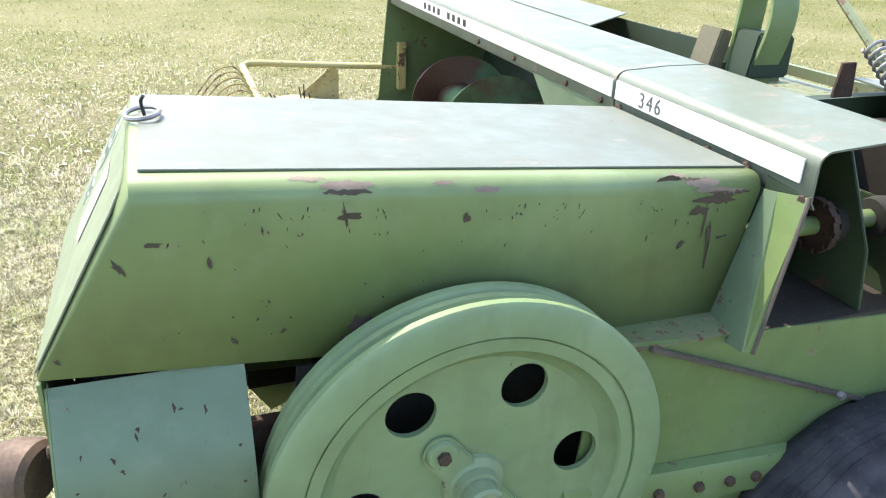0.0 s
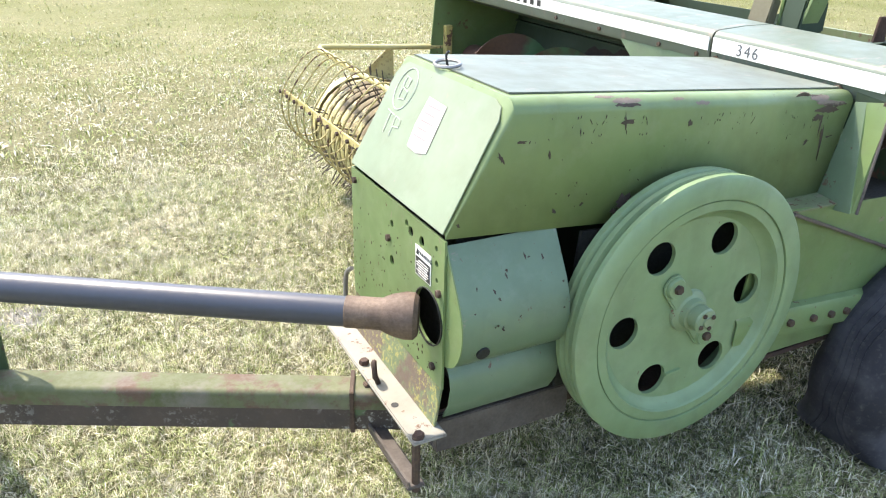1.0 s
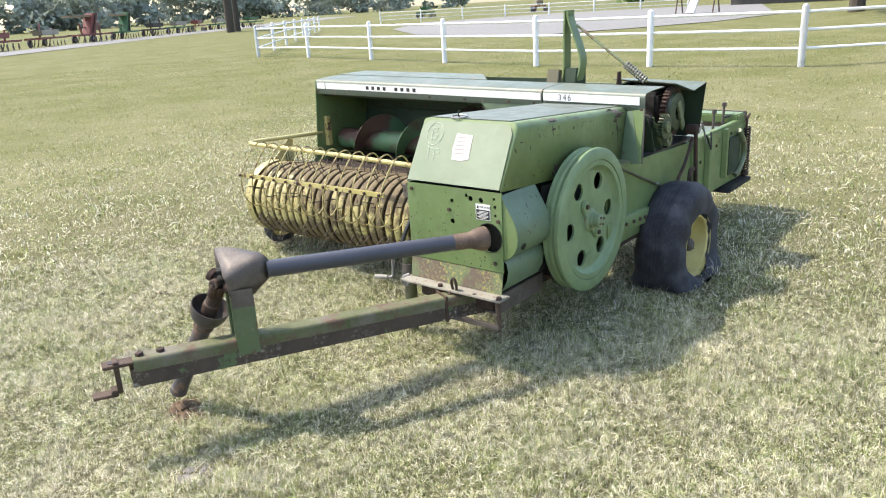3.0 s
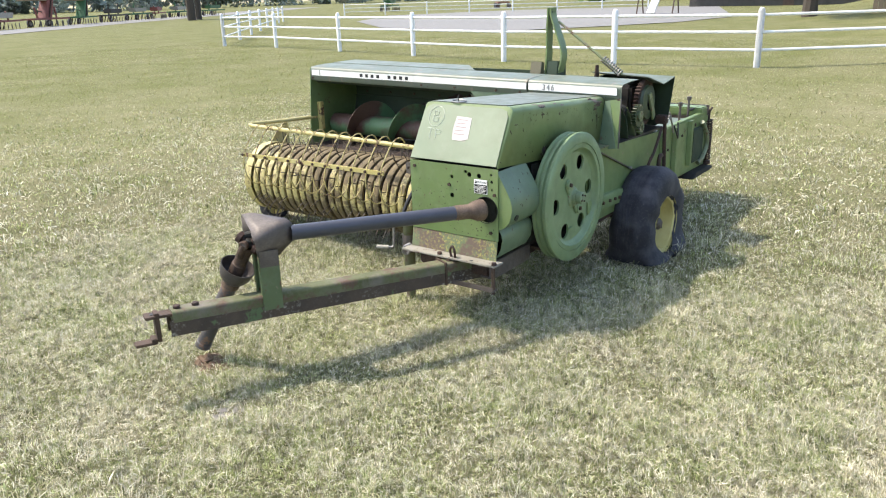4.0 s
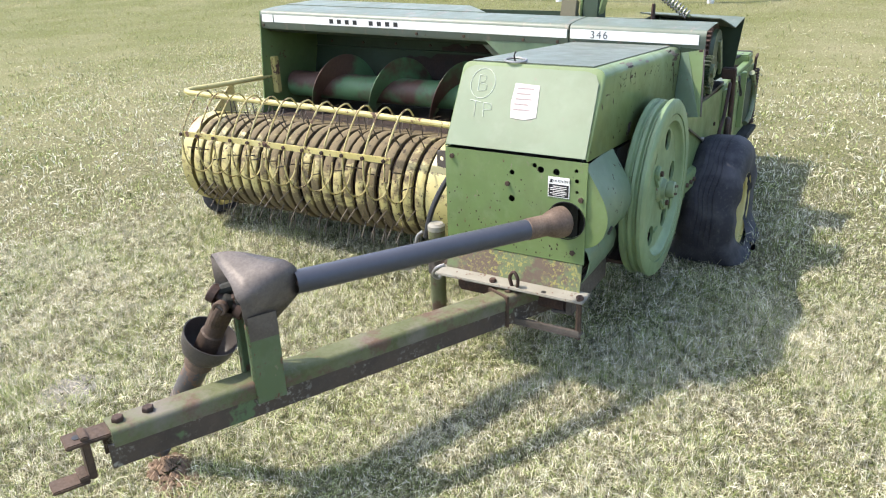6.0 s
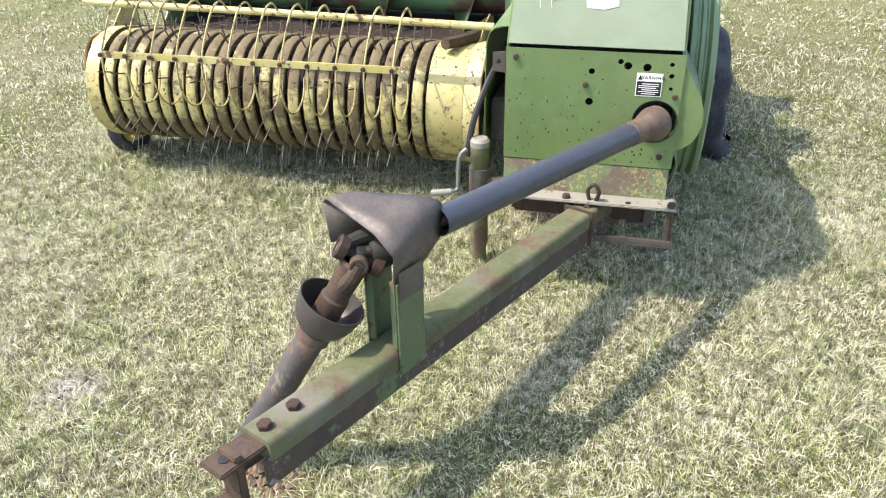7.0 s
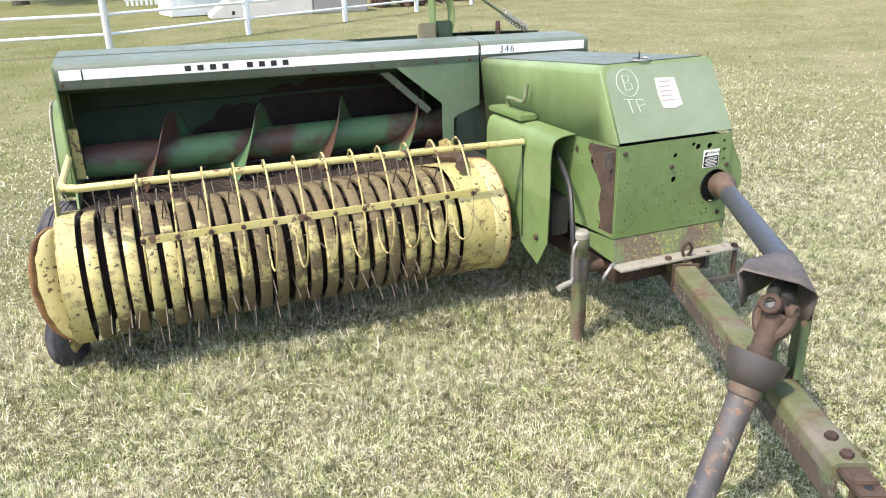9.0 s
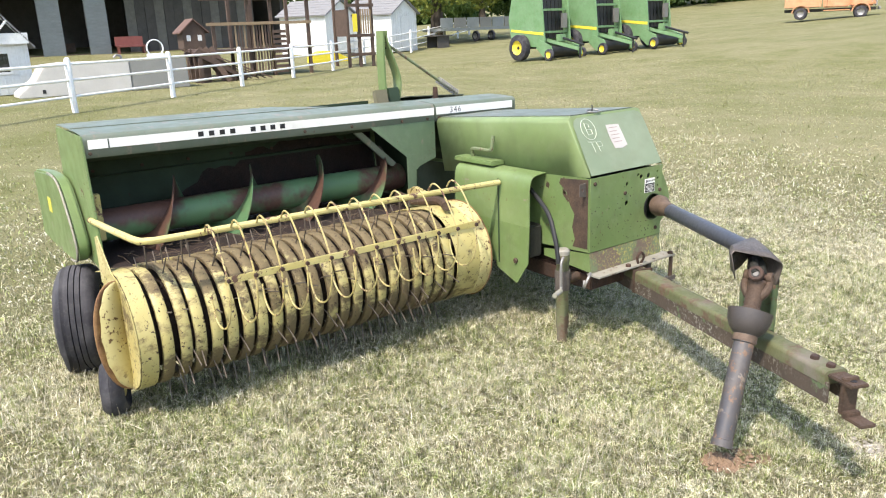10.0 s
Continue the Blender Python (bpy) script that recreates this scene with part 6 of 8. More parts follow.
CUP_DARK = plain("dark_cup_plastic", (0.055, 0.047, 0.045), 0.45, 0.0, 0.5, 14)
bm = lathe(B(), [(0.036, 0.05), (0.040, 0.06), (0.034, 0.075), (0.031, 0.16), (0.036, 0.165), (0.036, 0.26)], CUP, HD, 20)
part("yoke_sleeve", bm, RUSTY, shaft, "rusty sleeve below the joint")
bm = lathe(B(), [(0.041, 0.272), (0.052, 0.264), (0.068, 0.246), (0.080, 0.216), (0.085, 0.178), (0.082, 0.178), (0.076, 0.214), (0.064, 0.240), (0.04, 0.256)], CUP, HD, 28)
part("guard_cup", bm, CUP_DARK, shaft, "dark plastic guard cup")
L = (END - CUP).length
bm = lathe(B(), [(0.030, 0.262), (0.043, 0.27), (0.043, 0.30), (0.038, 0.304), (0.037, L - 0.03), (0.040, L - 0.028), (0.040, L), (0.0, L)], CUP, HD, 24)
part("hanging_tube", bm, painted("scuffed_tube", (0.045, 0.046, 0.056), (0.085, 0.078, 0.075), 2.0, (0.12, 0.085, 0.06), 0.45, (0.095, 0.06, 0.042), scuff=0.55), shaft, "scuffed hanging half of the shaft")
part("tube_band", lathe(B(), [(0.045, 0.272), (0.045, 0.298)], CUP, HD, 24), RUST_LIGHT, shaft)

# parking jack with crank
bm = lathe(B(), [(0, 0.0), (0.045, 0.0), (0.045, 0.012), (0.028, 0.02), (0.028, 0.10), (0.033, 0.10), (0.033, 0.46), (0.036, 0.465), (0.036, 0.515), (0.030, 0.525), (0, 0.525)], (0.505, 2.405, 0.0), (0, 0, 1), 20)
jack = part("parking_jack", bm, MOSS, baler, "green and rusty parking jack with a crank")
part("jack_cap", lathe(B(), [(0.0365, 0.0), (0.0365, 0.02), (0.028, 0.03), (0, 0.03)], (0.505, 2.405, 0.50), (0, 0, 1), 20), CRUST, jack)
part("jack_sleeve", lathe(B(), [(0.034, 0.31), (0.040, 0.31), (0.040, 0.415), (0.034, 0.415)], (0.505, 2.405, 0.0), (0, 0, 1), 20), RUST_BROWN, jack)
bm = sweep(B(), [(0.505, 2.38, 0.36), (0.500, 2.30, 0.36)], 0.026, 12)
part("jack_mount", bm, RUSTY, jack)
bm = sweep(B(), bend([(0.462, 2.445, 0.50), (0.452, 2.47, 0.47), (0.448, 2.475, 0.38), (0.444, 2.478, 0.345), (0.425, 2.50, 0.340)], 5), 0.0075, 8)
crank = part("crank", bm, GREY_STEEL, jack, "pale steel crank arm")
part("crank_grip", lathe(B(), [(0, 0), (0.013, 0), (0.013, 0.075), (0, 0.075)], (0.428, 2.497, 0.340), (-0.35, 0.94, -0.02), 12), CRUST, crank)
bm = sweep(B(), bend([(0.40, 2.31, 0.40), (0.385, 2.34, 0.385), (0.39, 2.36, 0.35), (0.41, 2.345, 0.33), (0.42, 2.33, 0.36)], 5), 0.008, 8)
part("tow_hook", bm, GREY_STEEL, baler, "pale bent hook")

# chips and streaks of rust on the hood
CHIP = plain("rust_chip", (0.065, 0.048, 0.034), 0.8, 0.0, 0.5, 30)
RUBBED = plain("rubbed_paint", (0.20, 0.155, 0.118), 0.6, 0.0, 0.4, 40)


def chip(bm, x, z, w, h, g, y=1.7352):
    n = 13
    pts = [(x + 0.5 * w * math.cos(2 * math.pi * k / n) * g.uniform(0.3, 1.3), z + 0.5 * h * math.sin(2 * math.pi * k / n) * g.uniform(0.3, 1.3)) for k in range(n)]
    s = math.sin(g.gauss(0, 0.35))
    y -= g.uniform(0.0, 0.0006)
    prism(bm, [(u + s * (v - z), v) for u, v in pts], "y", y - 0.0006, y)


g = random.Random(17)
bm = B()
clusters = [(g.uniform(0.62, 1.64), abs(g.gauss(0, 0.022)), g.choice((1, 1, 2, 3, 4))) for k in range(24)]
for cx, drop, count in clusters:
    for k in range(count):
        x = cx + g.gauss(0, 0.016)
        z = 1.186 - 0.072 * (x - 0.578) - 0.040 - abs(drop + g.gauss(0, 0.014))
        w = g.uniform(0.0012, 0.0034)
        chip(bm, x, z, w, w * g.uniform(0.8, 6.0), g)
for k in range(26):
    w = g.uniform(0.0012, 0.004)
    x = g.uniform(0.60, 1.62)
    chip(bm, x, g.uniform(0.91, 1.10) - 0.06 * (x - 0.6), w, w * g.uniform(0.7, 2.0), g)
for x, z, w, h in ((0.885, 1.105, 0.006, 0.05), (1.59, 1.070, 0.10, 0.024), (1.56, 1.05, 0.05, 0.02), (1.59, 0.99, 0.012, 0.11), (1.53, 0.984, 0.018, 0.022), (1.09, 1.081, 0.02, 0.022), (0.677, 1.05, 0.01, 0.026), (0.60, 1.09, 0.03, 0.008),
                   (0.906, 0.906, 0.05, 0.05), (0.88, 0.885, 0.03, 0.02), (0.702, 0.914, 0.012, 0.012), (0.45, 0.92, 0.01, 0.012), (0.55, 1.06, 0.012, 0.03), (0.78, 0.92, 0.01, 0.01), (1.48, 1.12, 0.06, 0.012), (1.62, 0.99, 0.03, 0.008),
                   (1.575, 1.030, 0.010, 0.07), (1.61, 1.064, 0.06, 0.016), (0.895, 1.105, 0.05, 0.014)):
    chip(bm, x, z, w, h, g)
ch = part("chipped_paint", bm, CHIP, hood, "chips of dark rust along the shoulder")
ch["kind"] = "stuff"


def rub_patch(bm, x0, x1, a0, a1, g):
    """A patch of rubbed, rusting paint that follows the rounded shoulder."""
    m = 14
    rows = []
    for i in range(m + 1):
        f = i / m
        x = x0 + (x1 - x0) * f
        zt = 1.186 - 0.0722 * (x - 0.578)
        half = 0.5 * (a1 - a0) * math.sin(math.pi * f) ** 0.5 * g.uniform(0.6, 1.1)
        mid = 0.5 * (a0 + a1) + g.uniform(-0.06, 0.06)
        row = []
        for q in (-1, -0.33, 0.33, 1):
            a = mid + q * half
            row.append(bm.verts.new((x, 1.771 - 0.0362 * math.cos(a), zt - 0.035 + 0.0362 * math.sin(a))))
        rows.append(row)
    for a, b in zip(rows, rows[1:]):
        for k in range(3):
            bm.faces.new((a[k], a[k + 1], b[k + 1], b[k]))


for spots, mat, what in ((((0.845, 0.935, 0.55, 1.05), (0.80, 0.86, 1.0, 1.35), (1.52, 1.60, 0.35, 0.95), (1.54, 1.66, 0.05, 0.45), (1.03, 1.07, 0.7, 1.0), (1.10, 1.15, 0.35, 0.7), (1.49, 1.53, 0.95, 1.3)), RUBBED, "rubbed brownish patches on the shoulder"),
                         (((0.85, 0.93, 0.32, 0.62), (1.57, 1.67, 0.0, 0.28), (1.50, 1.56, 0.75, 0.98)), CHIP, "dark rust patches on the shoulder")):
    bm = B()
    for s in spots:
        rub_patch(bm, *s, g)
    ch = part("worn_patch", bm, mat, hood, what)
    ch["kind"] = "stuff"
bm = B()
for k in range(16):
    chip(bm, g.uniform(0.44, 0.70), g.uniform(0.62, 0.85), g.uniform(0.003, 0.008), g.uniform(0.003, 0.016), g, 0.0)
for v in bm.verts:
    zz = v.co.z
    y = 1.655 + 1.05 * (zz - 0.70) ** 2 * (2.2 if zz > 0.70 else 4.0)
    v.co.y += y - 0.003
ch = part("chipped_paint", bm, RUST_DARK, guard, "small rust chips")
ch["kind"] = "stuff"
bm = B()
for k in range(110):
    y, z = g.uniform(1.75, 2.29), 0.515 + abs(g.gauss(0, 0.16))
    if z > 0.87 or math.hypot(y - 1.80, z - 0.68) < 0.10 or (1.80 < y < 1.88 and 0.74 < z < 0.84):
        continue
    w = g.uniform(0.0012, 0.0042)
    n = 9
    prism(bm, [(y + w * math.cos(2 * math.pi * i / n) * g.uniform(0.4, 1.2), z + w * math.sin(2 * math.pi * i / n) * g.uniform(0.4, 1.6)) for i in range(n)], "x", 0.4162, 0.4169)
ch = part("chipped_paint", bm, RUST_DARK, panel, "small rust chips")
ch["kind"] = "stuff"

# ---- fences ----
FENCE_WHITE = painted("fence_white_paint", (0.82, 0.82, 0.81), (0.74, 0.74, 0.73), 0.05, (0.45, 0.45, 0.42), 0.5)
post_mesh = to_mesh("post", lathe(B(), [(0.075, -0.1), (0.075, 1.23), (0.06, 1.29), (0.03, 1.315), (0, 1.32)], (0, 0, 0), (0, 0, 1), 14), FENCE_WHITE)


def fence(points, label, heights=(0.39, 0.78, 1.15)):
    """Round white posts with three pipe rails."""
    x, y = points[0]
    fe = thing("pipe_fence", (x, y, height(x, y)), label, "fence", "white pipe fences")
    o = Vector(fe.location)
    for px, py in points:
        piece("post", post_mesh, fe, Vector((px, py, height(px, py))) - o)
    for h in heights:
        for (ax, ay), (bx, by) in zip(points, points[1:]):
            part("rail", sweep(B(), [(ax, ay, height(ax, ay) + h), (bx, by, height(bx, by) + h)], 0.033, 8), FENCE_WHITE, fe)
    return fe


fence([(15.6, 4.3), (15.35, 7.65), (15.45, 10.9), (16.3, 14.7), (17.45, 18.9), (18.3, 23.1), (18.6, 26.6)], "white three-rail pipe fence along the lawn")
fence([(18.6 + 3.95 * k, 26.6 + 3.75 * k) for k in range(8)], "white three-rail pipe fence running back to the road")
fence([(15.6 + 2.62 * k, 4.3 - 3.25 * k) for k in range(13)], "white three-rail pipe fence before the farm yard")
fence([(62 + 2.0 * k, 60 - 4.2 * k) for k in range(8)], "far white pipe fence beside the road")

# ---- road, gravel yard ----
GRAVEL = plain("pale_gravel", (0.19, 0.185, 0.175), 0.95, 0, 0.35, 3)


def flat_sheet(name, pts, lift, mat, label, category):
    bm = B()
    bm.faces.new([bm.verts.new((x, y, height(x, y) + lift)) for x, y in pts])
    bmesh.ops.triangulate(bm, faces=bm.faces)
    for k in range(3):
        bmesh.ops.subdivide_edges(bm, edges=bm.edges, cuts=1, use_grid_fill=True)
    for v in bm.verts:
        v.co.z = height(v.co.x, v.co.y) + lift
    return tagged(new(name, to_mesh(name, bm, mat)), label, category, "", "structure")


flat_sheet("road", [(-60, 18), (20, 55), (54, 81), (140, 140), (140, 152), (54, 89), (20, 62), (-60, 25)], 0.03, GRAVEL, "pale gravel farm road", "road")
flat_sheet("gravel_yard", [(30, 20), (34, 31), (44, 42), (60, 52), (76, 46), (84, 26), (60, 18), (48, 14), (40, 15)], 0.03, GRAVEL, "pale gravel yard behind the fence", "yard")

# ---- trees and woods ----


def leaf_mat(name, dark, light):
    n = Nodes(name, 0.75)
    geo = n.t.nodes.new("ShaderNodeNewGeometry")
    col = n.ramp(geo.outputs["Random Per Island"], (0.0, dark), (1.0, light))
    n.finish(col)
    tr = n.t.nodes.new("ShaderNodeBsdfTranslucent")
    n.link(col, tr.inputs[0])
    ms = n.t.nodes.new("ShaderNodeMixShader")
    ms.inputs[0].default_value = 0.3
    n.link(n.b.outputs[0], ms.inputs[1]), n.link(tr.outputs[0], ms.inputs[2]), n.link(ms.outputs[0], n.t.nodes["Material Output"].inputs[0])
    return n.mat


LEAF = leaf_mat("leaves", (0.035, 0.075, 0.015), (0.11, 0.17, 0.035))
LEAF_YELLOW = leaf_mat("sunlit_leaves", (0.08, 0.11, 0.015), (0.24, 0.27, 0.05))
# leaf colour paled and greyed to carry the haze of distance
LEAF_HAZE = leaf_mat("haze_pale_leaves", (0.28, 0.33, 0.29), (0.44, 0.49, 0.44))
BARK = plain("bark", (0.07, 0.055, 0.042), 0.95, 0, 0.35, 8, 0.5)


def leaf_cloud(name, clumps, per, leaf, seed):
    """Small leaf quads scattered through clumps (x, y, z, radius, flatness)."""
    g = np.random.default_rng(seed)
    c = np.array(clumps)
    idx = np.repeat(np.arange(len(c)), per)
    d = g.normal(0, 1, (len(idx), 3))
    d /= np.linalg.norm(d, axis=1)[:, None]
    r = g.uniform(0.35, 1.0, len(idx)) ** 0.6
    p = c[idx, :3] + d * (r * c[idx, 3])[:, None] * np.stack([np.ones(len(idx)), np.ones(len(idx)), c[idx, 4]], 1)
    n = len(p)
    a = g.normal(0, 1, (n, 3))
    a /= np.linalg.norm(a, axis=1)[:, None]
    b = np.cross(a, g.normal(0, 1, (n, 3)))
    b /= np.linalg.norm(b, axis=1)[:, None]
    s = leaf * g.uniform(0.6, 1.4, n)[:, None]
    co = np.stack([p - a * s, p + b * s * 0.55, p + a * s, p - b * s * 0.55], 1).reshape(-1)
    me = bpy.data.meshes.new(name)
    me.vertices.add(n * 4)
    me.vertices.foreach_set("co", co)
    me.loops.add(n * 4)
    me.loops.foreach_set("vertex_index", np.arange(n * 4))
    me.polygons.add(n)
    me.polygons.foreach_set("loop_start", np.arange(n) * 4)
    me.update(calc_edges=True)
    return me


def tree(x, y, tall, spread, trunk_r, mat, label, seed, low=0.3, leaf=0.16, per=420, clump_n=34):
    g = random.Random(seed)
    z0 = height(x, y)
    tr = thing("tree", (x, y, z0), label, "tree")
    fork = tall * low
    bm = sweep(B(), bend([(x, y, z0 - 0.1), (x + 0.05, y, z0 + fork * 0.5), (x - 0.05, y + 0.1, z0 + fork), (x, y, z0 + tall * 0.7)], 4), [trunk_r * (1.25 - 0.95 * k / 12) for k in range(13)], 10)
    for k in range(9):
        a = 2 * math.pi * k / 9 + g.uniform(-0.3, 0.3)
        b = z0 + fork * g.uniform(0.9, 1.9)
        q = spread * g.uniform(0.55, 0.9)
        sweep(bm, bend([(x, y, b), (x + 0.4 * q * math.cos(a), y + 0.4 * q * math.sin(a), b + 0.12 * tall), (x + q * math.cos(a), y + q * math.sin(a), b + 0.2 * tall)], 4), [trunk_r * 0.45 * (1 - 0.1 * i) for i in range(9)], 6)
    part("trunk", bm, BARK, tr, "grey-brown bark")
    clumps = []
    for k in range(clump_n):
        a, q, h = g.uniform(0, 6.28), math.sqrt(g.random()) * spread, g.uniform(fork * 0.85, tall)
        f = 1 - 0.55 * abs((h - fork) / (tall - fork) - 0.35)
        clumps.append((q * f * math.cos(a), q * f * math.sin(a), h, g.uniform(0.16, 0.3) * spread, g.uniform(0.5, 0.8)))
    me = leaf_cloud("crown", clumps, per, leaf, seed)
    me.materials.append(mat)
    cr = new("crown", me)
    cr.parent = tr
    return tr


tree(42.5, -28.2, 9.0, 5.5, 0.5, LEAF_YELLOW, "broad yard tree with low sunlit yellow-green leaves", 11, 0.34)
tree(40.5, 8.2, 11.0, 5.0, 0.32, LEAF, "large shade tree on the lawn behind the fence", 12, 0.45)
tree(60.0, -47.0, 8.0, 5.0, 0.4, LEAF, "dense green tree behind the round balers", 13, 0.2)
tree(54.1, 75.2, 15.0, 5.0, 0.3, LEAF, "tall roadside tree with a dark trunk", 14, 0.5)


def wood(name, points, tall, deep, per, leaf, mat, label, seed, n):
    """A far belt of trees along a line."""
    g = random.Random(seed)
    clumps = []
    for k in range(n):
        t = g.random() * (len(points) - 1)
        i = int(t)
        (ax, ay), (bx, by) = points[i], points[i + 1]
        x, y = ax + (bx - ax) * (t - i) + g.gauss(0, deep), ay + (by - ay) * (t - i) + g.gauss(0, deep)
        top = tall * (0.75 + 0.35 * math.sin(t * 9 + math.sin(t * 23)) * 0.6 + g.uniform(-0.1, 0.15))
        h = g.random() ** 0.8 * top
        clumps.append((x, y, height(x, y) + h, g.uniform(0.12, 0.26) * tall, g.uniform(0.6, 0.9)))
    me = leaf_cloud(name, clumps, per, leaf, seed)
    me.materials.append(mat)
    return tagged(new(name, me), label, "trees", "", "stuff")


wood("far_wood", [(-150, 210), (-60, 260), (60, 290), (180, 280), (320, 230)], 24, 10, 120, 1.0, LEAF_HAZE, "hazy far woods beyond the fields", 31, 800)
wood("near_wood", [(62, -50), (55, -62), (47, -75), (30, -92), (10, -100)], 9, 2.5, 160, 0.33, LEAF, "dense green hedge of trees behind the slope", 32, 420)
wood("yard_wood", [(140, 60), (160, 0), (150, -60), (110, -90)], 16, 5, 110, 0.8, LEAF, "green trees behind the farm buildings", 33, 420)

# ---- round balers ----
MACHINE_GREEN = painted("machine_green_paint", (0.115, 0.235, 0.10), (0.175, 0.295, 0.16), 0.3)
MACHINE_YELLOW = plain("machine_yellow", (0.72, 0.58, 0.06), 0.5)


def ground_wheel(name, parent, x, y, z, r, w, rim, side, base, tyre_label=""):
    prof = [(r * 0.55, 0), (r * 0.9, 0.01), (r, 0.05), (r, w - 0.05), (r * 0.9, w - 0.01), (r * 0.55, w)]
    ob = part(name, lathe(B(), prof, (x, y - w / 2, z), (0, 1, 0), 32), RUBBER, parent, tyre_label or "black tyre")
    part("rim", lathe(B(), [(0, w * 0.3), (r * 0.3, w * 0.3), (r * 0.5, w * 0.12), (r * 0.56, 0.0), (r * 0.56, w), (r * 0.5, w * 0.88), (r * 0.3, w * 0.7), (0, w * 0.7)], (x, y - w / 2, z), (0, 1, 0), 28), rim, ob, "yellow rim" if rim is MACHINE_YELLOW else "")
    return ob


def round_baler():
    """A round baler, built at the origin with its drawbar towards -x."""
    rb = thing("round_baler", (0, 0, 0), "tall green round baler with dark belts, parked in a row", "round baler", "row of round balers")
    side = [(-0.95, 0.75), (-0.6, 0.55), (0.5, 0.55), (1.15, 0.95), (1.3, 1.7), (1.1, 2.5), (0.5, 2.95), (-0.4, 2.95), (-0.75, 2.5), (-0.85, 1.6)]
    for y in (-0.80, 0.72):
        sd_ob = part("side_wall", prism(B(), side, "y", y, y + 0.08), MACHINE_GREEN, rb, "tall green side wall with a yellow stripe", 0.015)
        yo = y - 0.006 if y < 0 else y + 0.086
        part("stripe", prism(B(), [(-0.88, 1.02), (1.1, 1.20), (1.12, 1.30), (-0.88, 1.14)], "y", yo - 0.004, yo + 0.004), MACHINE_YELLOW, sd_ob)
    part("body_roof", prism(B(), [(-0.38, 2.88), (0.5, 2.9), (1.05, 2.5), (1.25, 1.7), (1.1, 0.98), (1.04, 0.98), (1.2, 1.7), (1.0, 2.46), (0.48, 2.84), (-0.38, 2.82)], "y", -0.715, 0.715), MACHINE_GREEN, rb)
    for k in range(6):
        y = -0.66 + 0.225 * k
        part("belt", prism(B(), [(-0.60, 0.9), (-0.57, 0.9), (-0.42, 2.80), (-0.45, 2.80)], "y", y, y + 0.19), BLACK, rb, "black rubber belt")
    for z, x in ((2.05, -0.66), (1.15, -0.74), (2.85, -0.45)):
        part("cross_bar", beam(B(), (x, -0.72, z), (x, 0.72, z), 0.09, 0.09), MACHINE_GREEN, rb, "", 0.01)
    part("pickup_head", lathe(B(), [(0, -0.75), (0.24, -0.75), (0.24, 0.75), (0, 0.75)], (-1.15, 0, 0.36), (0, 1, 0), 18), BLACK, rb, "dark pickup with tines")
    for y in (-0.85, 0.85):
        part("pickup_cheek", prism(B(), [(-1.55, 0.2), (-0.95, 0.15), (-0.5, 0.5), (-0.7, 0.85), (-1.4, 0.6)], "y", y - 0.02, y + 0.02), MACHINE_GREEN, rb, "", 0.01)
        ground_wheel("gauge_wheel", rb, -1.40, y + 0.12 * (1 if y > 0 else -1), 0.25, 0.25, 0.14, MACHINE_YELLOW, 1, rb)
        ground_wheel("main_wheel", rb, 0.35, y * 1.19, 0.54, 0.54, 0.34, MACHINE_YELLOW, 1, rb)
    part("wheel_axle", sweep(B(), [(0.35, -1.1, 0.53), (0.35, 1.1, 0.53)], 0.07, 8), BLACK, rb)
    for s in (-0.55, 0.55):
        part("drawbar_arm", beam(B(), (-0.7, s, 0.85), (-2.2, s * 0.1, 0.45), 0.1, 0.14), MACHINE_GREEN, rb, "", 0.01)
    part("gearbox", box(B(), -1.25, -0.95, -0.16, 0.16, 0.75, 1.05), MACHINE_GREEN, rb, "", 0.02)
    part("drive_shaft", sweep(B(), [(-1.2, 0, 0.9), (-2.4, 0, 0.62)], 0.05, 8), BLACK, rb)
    part("hitch", sweep(B(), [(-2.2, 0, 0.0), (-2.2, 0, 0.62)], 0.04, 8), BLACK, rb)
    part("hydraulic_panel", box(B(), -0.9, -0.78, -0.6, -0.3, 1.3, 1.9), GREY_STEEL, rb, "", 0.02)
    return rb


rb = round_baler()
rb.location = (22.4, -18.8, height(22.4, -18.8))
for x, y in ((21.6, -21.15), (20.8, -23.5)):
    copy_thing(rb, pose(x, y, height(x, y)))

# ---- pickup truck on the rise ----
ORANGE = painted("faded_orange_paint", (0.50, 0.22, 0.10), (0.58, 0.33, 0.19), 0.6)


